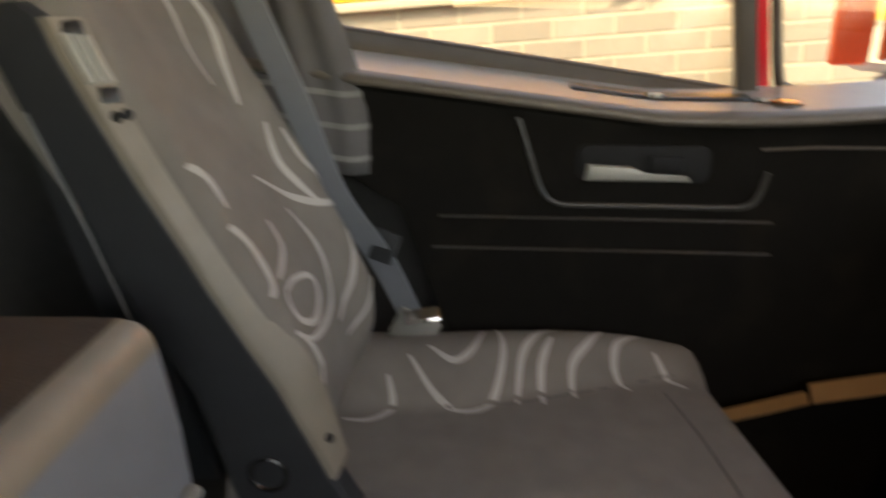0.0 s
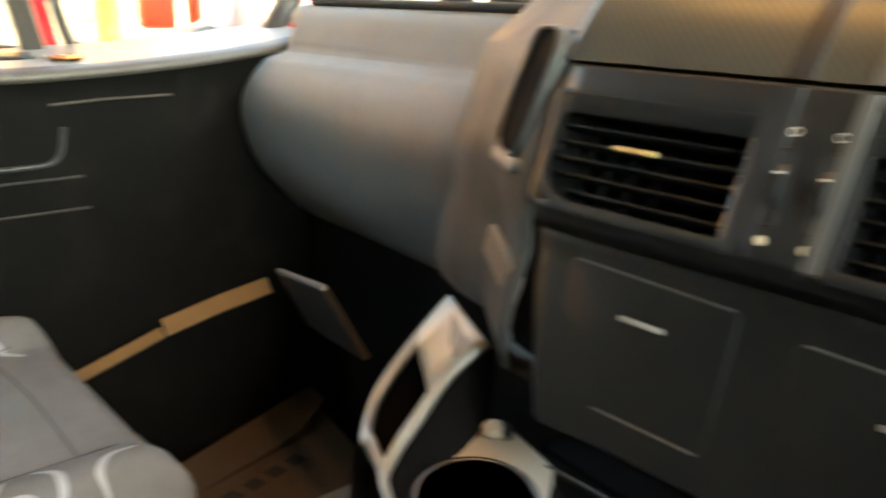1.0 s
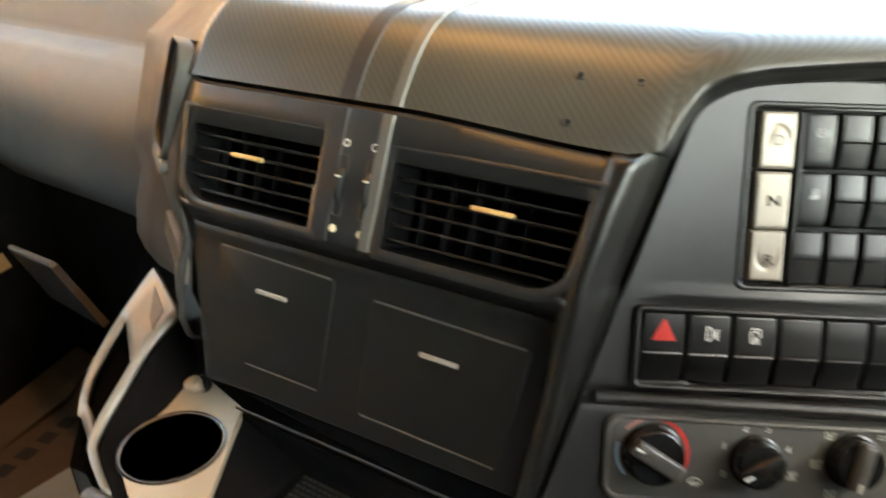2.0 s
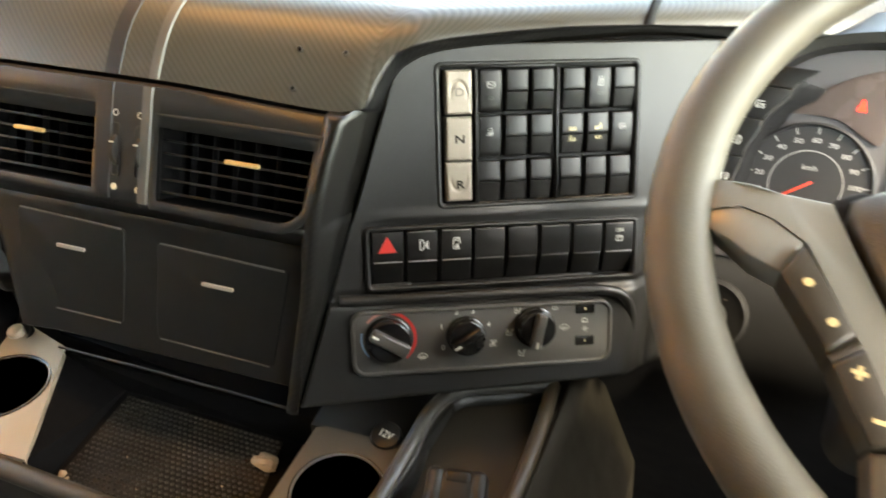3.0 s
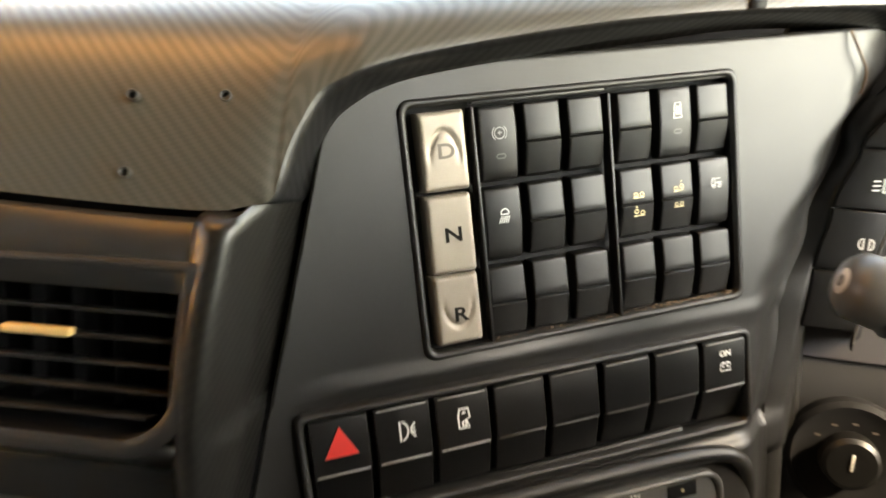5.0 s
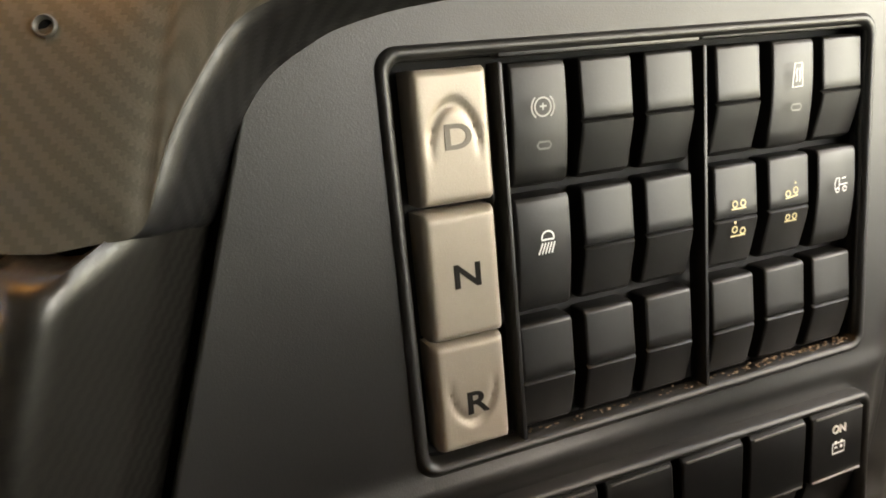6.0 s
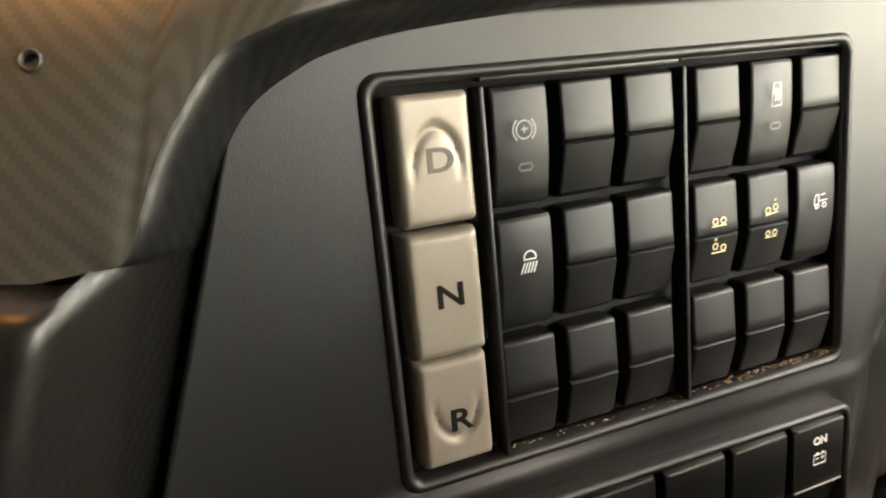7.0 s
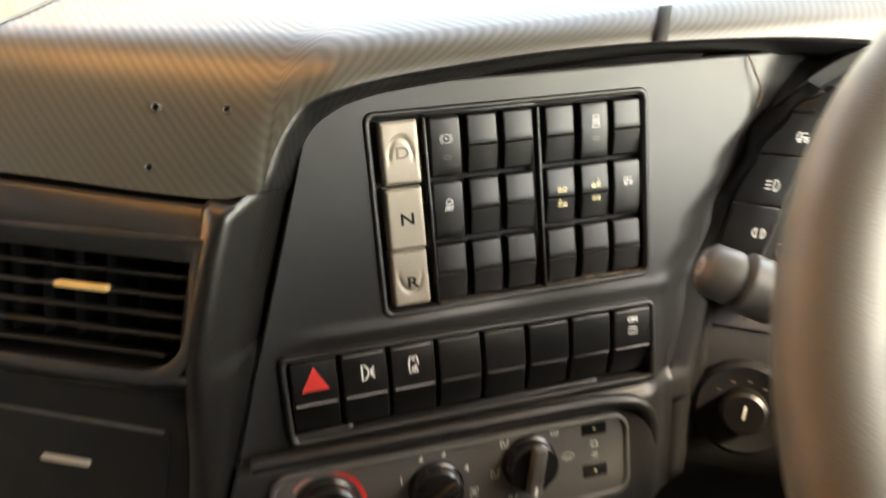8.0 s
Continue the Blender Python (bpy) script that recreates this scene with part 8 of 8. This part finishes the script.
    for f, g in ((0.655, 0.35), (0.655, 0.62), (0.10, 0.45)):
        p = cf[int(f * 29)].lerp(cr[int(f * 29)], g)
        bm = B()
        lathe(bm, [(0.0062, 0.0), (0.0058, 0.0052), (0.0005, 0.0046)], 14, Matrix.Translation(p) @ sq)
        part("hole", bm, DARKCAVE, st, smooth=0)
    bm = B()
    for k in range(3):
        tube(bm, [cf[int(29 * f)].lerp(cr[int(29 * f)], 0.25 + 0.22 * k) + sn * 0.004 for f in (0.74, 0.82, 0.90)], 0.005, 8)
    part("latch", bm, SILVER, st, "ribbed pale latch", smooth=60)
    for f in (0.705, 0.955):
        bm = B()
        box(bm, (0, 0, 0), (0.022, 0.018, 0.008), 0.003, m=Matrix.Translation(cf[int(29 * f)].lerp(cr[int(29 * f)], 0.5) + sn * 0.001) @ sq)
        part("latch_opening", bm, BLACK, st)
    bm = B()
    lathe(bm, [(0.024, -0.001), (0.024, 0.001), (0.020, 0.003), (0.017, -0.002), (0.0005, -0.004)], 28, Matrix.Translation((-0.7495, -0.228, 0.660)) @ Matrix.Rotation(radians(90), 4, "Y"))
    part("pivot_bolt", bm, BLACKGLOSS, sh, "round black pivot bolt", smooth=40)
    # back of the seat behind the shell, with a thin pale edge
    bm = B()
    skin(bm, [[(x, -0.30 + dy, 0.60 + 0.02), (x, -0.36 + dy, 0.848), (x, -0.47 + dy, 1.17), (x, -0.50 + dy, 1.17), (x, -0.42 + dy, 0.848), (x, -0.36 + dy, 0.62)] for x, dy in ((-1.09, 0.0), (-0.80, 0.0), (-0.79, -0.004))])
    bmesh.ops.recalc_face_normals(bm, faces=bm.faces)
    part("back_shell", bm, SHELLBLACK, th, smooth=30)
    bm = B()
    tube(bm, [(-0.748, -0.363, 0.848), (-0.748, -0.396, 0.95), (-0.748, -0.441, 1.076)], 0.0016, 6)
    part("edge_piping", bm, RIMGREY, sh, smooth=60)
    # pedestal
    bm = B()
    box(bm, (-0.90, 0.10, 0.295), (0.38, 0.46, 0.36), 0.02)
    part("pedestal", bm, BLACK, th, "black seat pedestal")


SIDECLOTH = material("dark_side_cloth", (0.035, 0.029, 0.024), 0.9, grain=0.35, grain_size=0.0012, vary=0.18, vary_size=0.05, spec=0.2)
SEAM = material("seam_thread", (0.06, 0.055, 0.05), 0.8)
SWIRL = material("swirl_cloth", (0.42, 0.39, 0.36), 0.85, grain=0.3, grain_size=0.0012, vary=0.1, vary_size=0.03, spec=0.2)
SHELLBLACK = material("shell_plastic", (0.016, 0.017, 0.019), 0.6, grain=0.3, grain_size=0.0015, vary=0.2)
STRIPCREAM = material("cream_strip_plastic", (0.19, 0.16, 0.125), 0.45, grain=0.15, grain_size=0.001, vary=0.15, vary_size=0.04)
build_seat()


def build_seat_neighbours():
    # seat belt on the door side with its buckle
    th = thing("seat_belt", (-1.16, -0.07, 0.62), "grey seat belt with a bright metal tongue", "seat belt")
    pts = curve_pts([(-1.09, -0.41, 1.45), (-1.075, -0.306, 1.184), (-1.075, -0.250, 1.05), (-1.09, -0.202, 0.912), (-1.125, -0.142, 0.804), (-1.150, -0.094, 0.692)], 30)
    bm = B()
    w = Vector((0.25, 0.86, 0.38)).normalized() * 0.022
    skin(bm, [[p + w, p - w, p - w + Vector((0.003, -0.001, 0)), p + w + Vector((0.003, -0.001, 0))] for p in pts])
    bmesh.ops.recalc_face_normals(bm, faces=bm.faces)
    part("webbing", bm, WEBBING, th, "grey-blue woven webbing", smooth=40)
    bm = B()
    box(bm, (0, 0, 0), (0.008, 0.040, 0.055), 0.004, m=Matrix.Translation((-1.120, -0.132, 0.818)) @ Matrix.Rotation(radians(-20), 4, "X"))
    part("stop_plate", bm, SHELLBLACK, th, "dark plastic stop", smooth=40)
    bm = B()
    box(bm, (0, 0, 0), (0.012, 0.075, 0.060), 0.006, m=Matrix.Translation((-1.135, -0.085, 0.668)) @ Matrix.Rotation(radians(-25), 4, "X"))
    part("buckle", bm, SILVER, th, "grey metal buckle", smooth=40)
    bm = B()
    box(bm, (0, 0, 0), (0.008, 0.060, 0.024), 0.003, m=Matrix.Translation((-1.120, -0.072, 0.700)) @ Matrix.Rotation(radians(12), 4, "X") @ Matrix.Rotation(radians(-35), 4, "Y"))
    part("tongue", bm, CHROME, th, "bright chrome tongue", smooth=40)
    # cloth hanging at the pillar
    bm = B()
    rows = []
    for k in range(24):
        z = 1.52 - 0.597 * k / 23
        edge = -0.158 - 0.55 * max(0, z - 1.0) ** 1.5 - 0.05 * max(0, z - 0.93)
        rows.append([Vector((-1.195 + 0.012 * math.sin(9 * f + 0.3 * k / 4) + 0.008 * math.sin(23 * f), -0.42 + (edge + 0.42) * f, z + 0.008 * math.sin(5 * f))) for f in [i / 24 for i in range(25)]])
    sheet(bm, rows)
    th = thing("hanging_curtain", (-1.23, -0.18, 0.92), "dark grey curtain with pale hem lines", "curtain")
    thick(part("cloth", bm, CURTAIN, th, smooth=60), 0.003, 0)
    for k in (18, 20, 22):
        r = rows[k]
        bm = B()
        sheet(bm, [[p + Vector((0.003, 0, 0.005)) for p in r], [p + Vector((0.003, 0, -0.004)) for p in r]])
        part("hem_line", bm, HEMGREY, th, smooth=60)
    # locker box between the seats
    th = thing("locker_box", (-0.42, -0.45, FLOOR_Z), "brown-topped locker with a pale rounded edge", "locker")
    prof = [(-0.86, 0.902), (-0.345, 0.912), (-0.315, 0.912), (-0.297, 0.908), (-0.287, 0.898), (-0.283, 0.884)]
    xs = [-0.645, -0.630, -0.56, -0.45, -0.30, -0.15]

    def strip(pp):
        out = []
        for y, z in pp:
            out.append([Vector((x + (0.012 if i == 0 else 0), y - (0.02 if i == 0 else 0), z - (0.015 if i == 0 else 0))) for i, x in enumerate(xs)])
        return out
    bm = B()
    sheet(bm, strip(prof[:3]))
    part("top", bm, BROWNTOP, th, "brown textured top", smooth=50)
    bm = B()
    sheet(bm, strip(prof[2:]))
    part("rounded_edge", bm, STRIPCREAM, th, "pale rounded edge", smooth=50)
    bm = B()
    sheet(bm, strip([(-0.283, 0.884), (-0.270, 0.80), (-0.263, 0.70), (-0.265, 0.30), (-0.265, FLOOR_Z)]))
    part("front_panel", bm, LOCKERGREY, th, "blue-grey front panel", smooth=50)
    bm = B()
    sheet(bm, [[Vector((-0.642, y, z - 0.012)) for y, z in ((-0.86, 0.902), (-0.305, 0.912), (-0.285, 0.877))], [Vector((-0.642, y, FLOOR_Z)) for y in (-0.86, -0.305, -0.285)]])
    part("side_panel", bm, SHELLBLACK, th, smooth=0)
    for z in (0.74, 0.66):
        bm = B()
        tube(bm, [(-0.615, -0.257, z), (-0.52, -0.257, z), (-0.35, -0.257, z)], 0.008, 8)
        part("front_bar", bm, LOCKERBAR, th, smooth=60)
    # cardboard box on the footwell floor: body, two flaps with a slit between them, worn print
    th = thing("cardboard_box", (-1.0, 0.70, FLOOR_Z), "worn brown cardboard box in the dark footwell", "box")
    flap_a = [(-1.085, 0.50), (-0.985, 0.50), (-1.043, 0.800), (-1.120, 0.905), (-1.195, 0.905)]
    flap_b = [(-0.977, 0.50), (-0.70, 0.50), (-0.72, 0.80), (-0.880, 0.880), (-1.035, 0.805)]
    bm = B()
    skin(bm, [[(x, y, z) for x, y in ((-1.075, 0.51), (-0.71, 0.51), (-0.73, 0.79), (-0.880, 0.870), (-1.115, 0.895), (-1.180, 0.895))] for z in (FLOOR_Z, 0.290)])
    part("body", bm, CARDBOARD, th, smooth=0)
    for pts, tip in ((flap_a, 0.012), (flap_b, 0.0)):
        bm = B()
        rows = skin(bm, [[(x, y, z + tip * math.sin(9 * y)) for x, y in pts] for z in (0.296, 0.302)])
        part("flap", bm, CARDBOARD, th, smooth=0)
    bm = B()
    d, e = Vector((-0.055, 0.255, 0)).normalized(), Vector((0.255, 0.055, 0)).normalized()
    for k in range(5):
        p = Vector((-0.945, 0.545, 0.3035)) + d * 0.048 * k
        skin(bm, [[p + e * a + d * b + Vector((0, 0, z)) for a, b in ((0, 0), (0.030, 0.004), (0.028, 0.034), (-0.002, 0.030))] for z in (0.0, 0.0006)])
    part("print_bar", bm, CARDPRINT, th, "faded dark print", smooth=0)
    # pale carton between the box and the console
    bm = B()
    prism(bm, [(-0.845, 0.50), (-0.50, 0.50), (-0.48, 0.80), (-0.835, 0.84)], FLOOR_Z, 0.318, 0.004)
    solo("pale_carton", bm, CARTON, "pale grey-white carton beside the console", "carton", smooth=30)


CARDPRINT = material("faded_print", (0.03, 0.02, 0.012), 0.8, vary=0.4, vary_size=0.02)
CARTON = material("pale_carton_card", (0.30, 0.29, 0.26), 0.75, grain=0.2, grain_size=0.003, vary=0.12, vary_size=0.06)
WEBBING = material("belt_webbing", (0.17, 0.18, 0.2), 0.6, grain=0.4, grain_size=0.0015, vary=0.1)
HEMGREY = material("hem_cloth", (0.19, 0.18, 0.175), 0.85, grain=0.3, grain_size=0.0015)
CURTAIN = material("curtain_cloth", (0.09, 0.085, 0.085), 0.85, grain=0.3, grain_size=0.0015, vary=0.25, vary_size=0.06)
BROWNTOP = material("brown_box_top", (0.055, 0.036, 0.026), 0.7, grain=0.5, grain_size=0.002, cells=True, vary=0.2)
LOCKERGREY = material("locker_grey", (0.16, 0.165, 0.18), 0.45, grain=0.2, grain_size=0.0015, vary=0.1)
LOCKERBAR = material("locker_bar", (0.2, 0.19, 0.17), 0.5, vary=0.1)
CARDBOARD = material("brown_cardboard", (0.10, 0.06, 0.03), 0.8, grain=0.4, grain_size=0.004, vary=0.25, vary_size=0.05, dirt=(0.05, 0.03, 0.015), dirt_size=0.05, dirt_amount=0.6)
build_seat_neighbours()
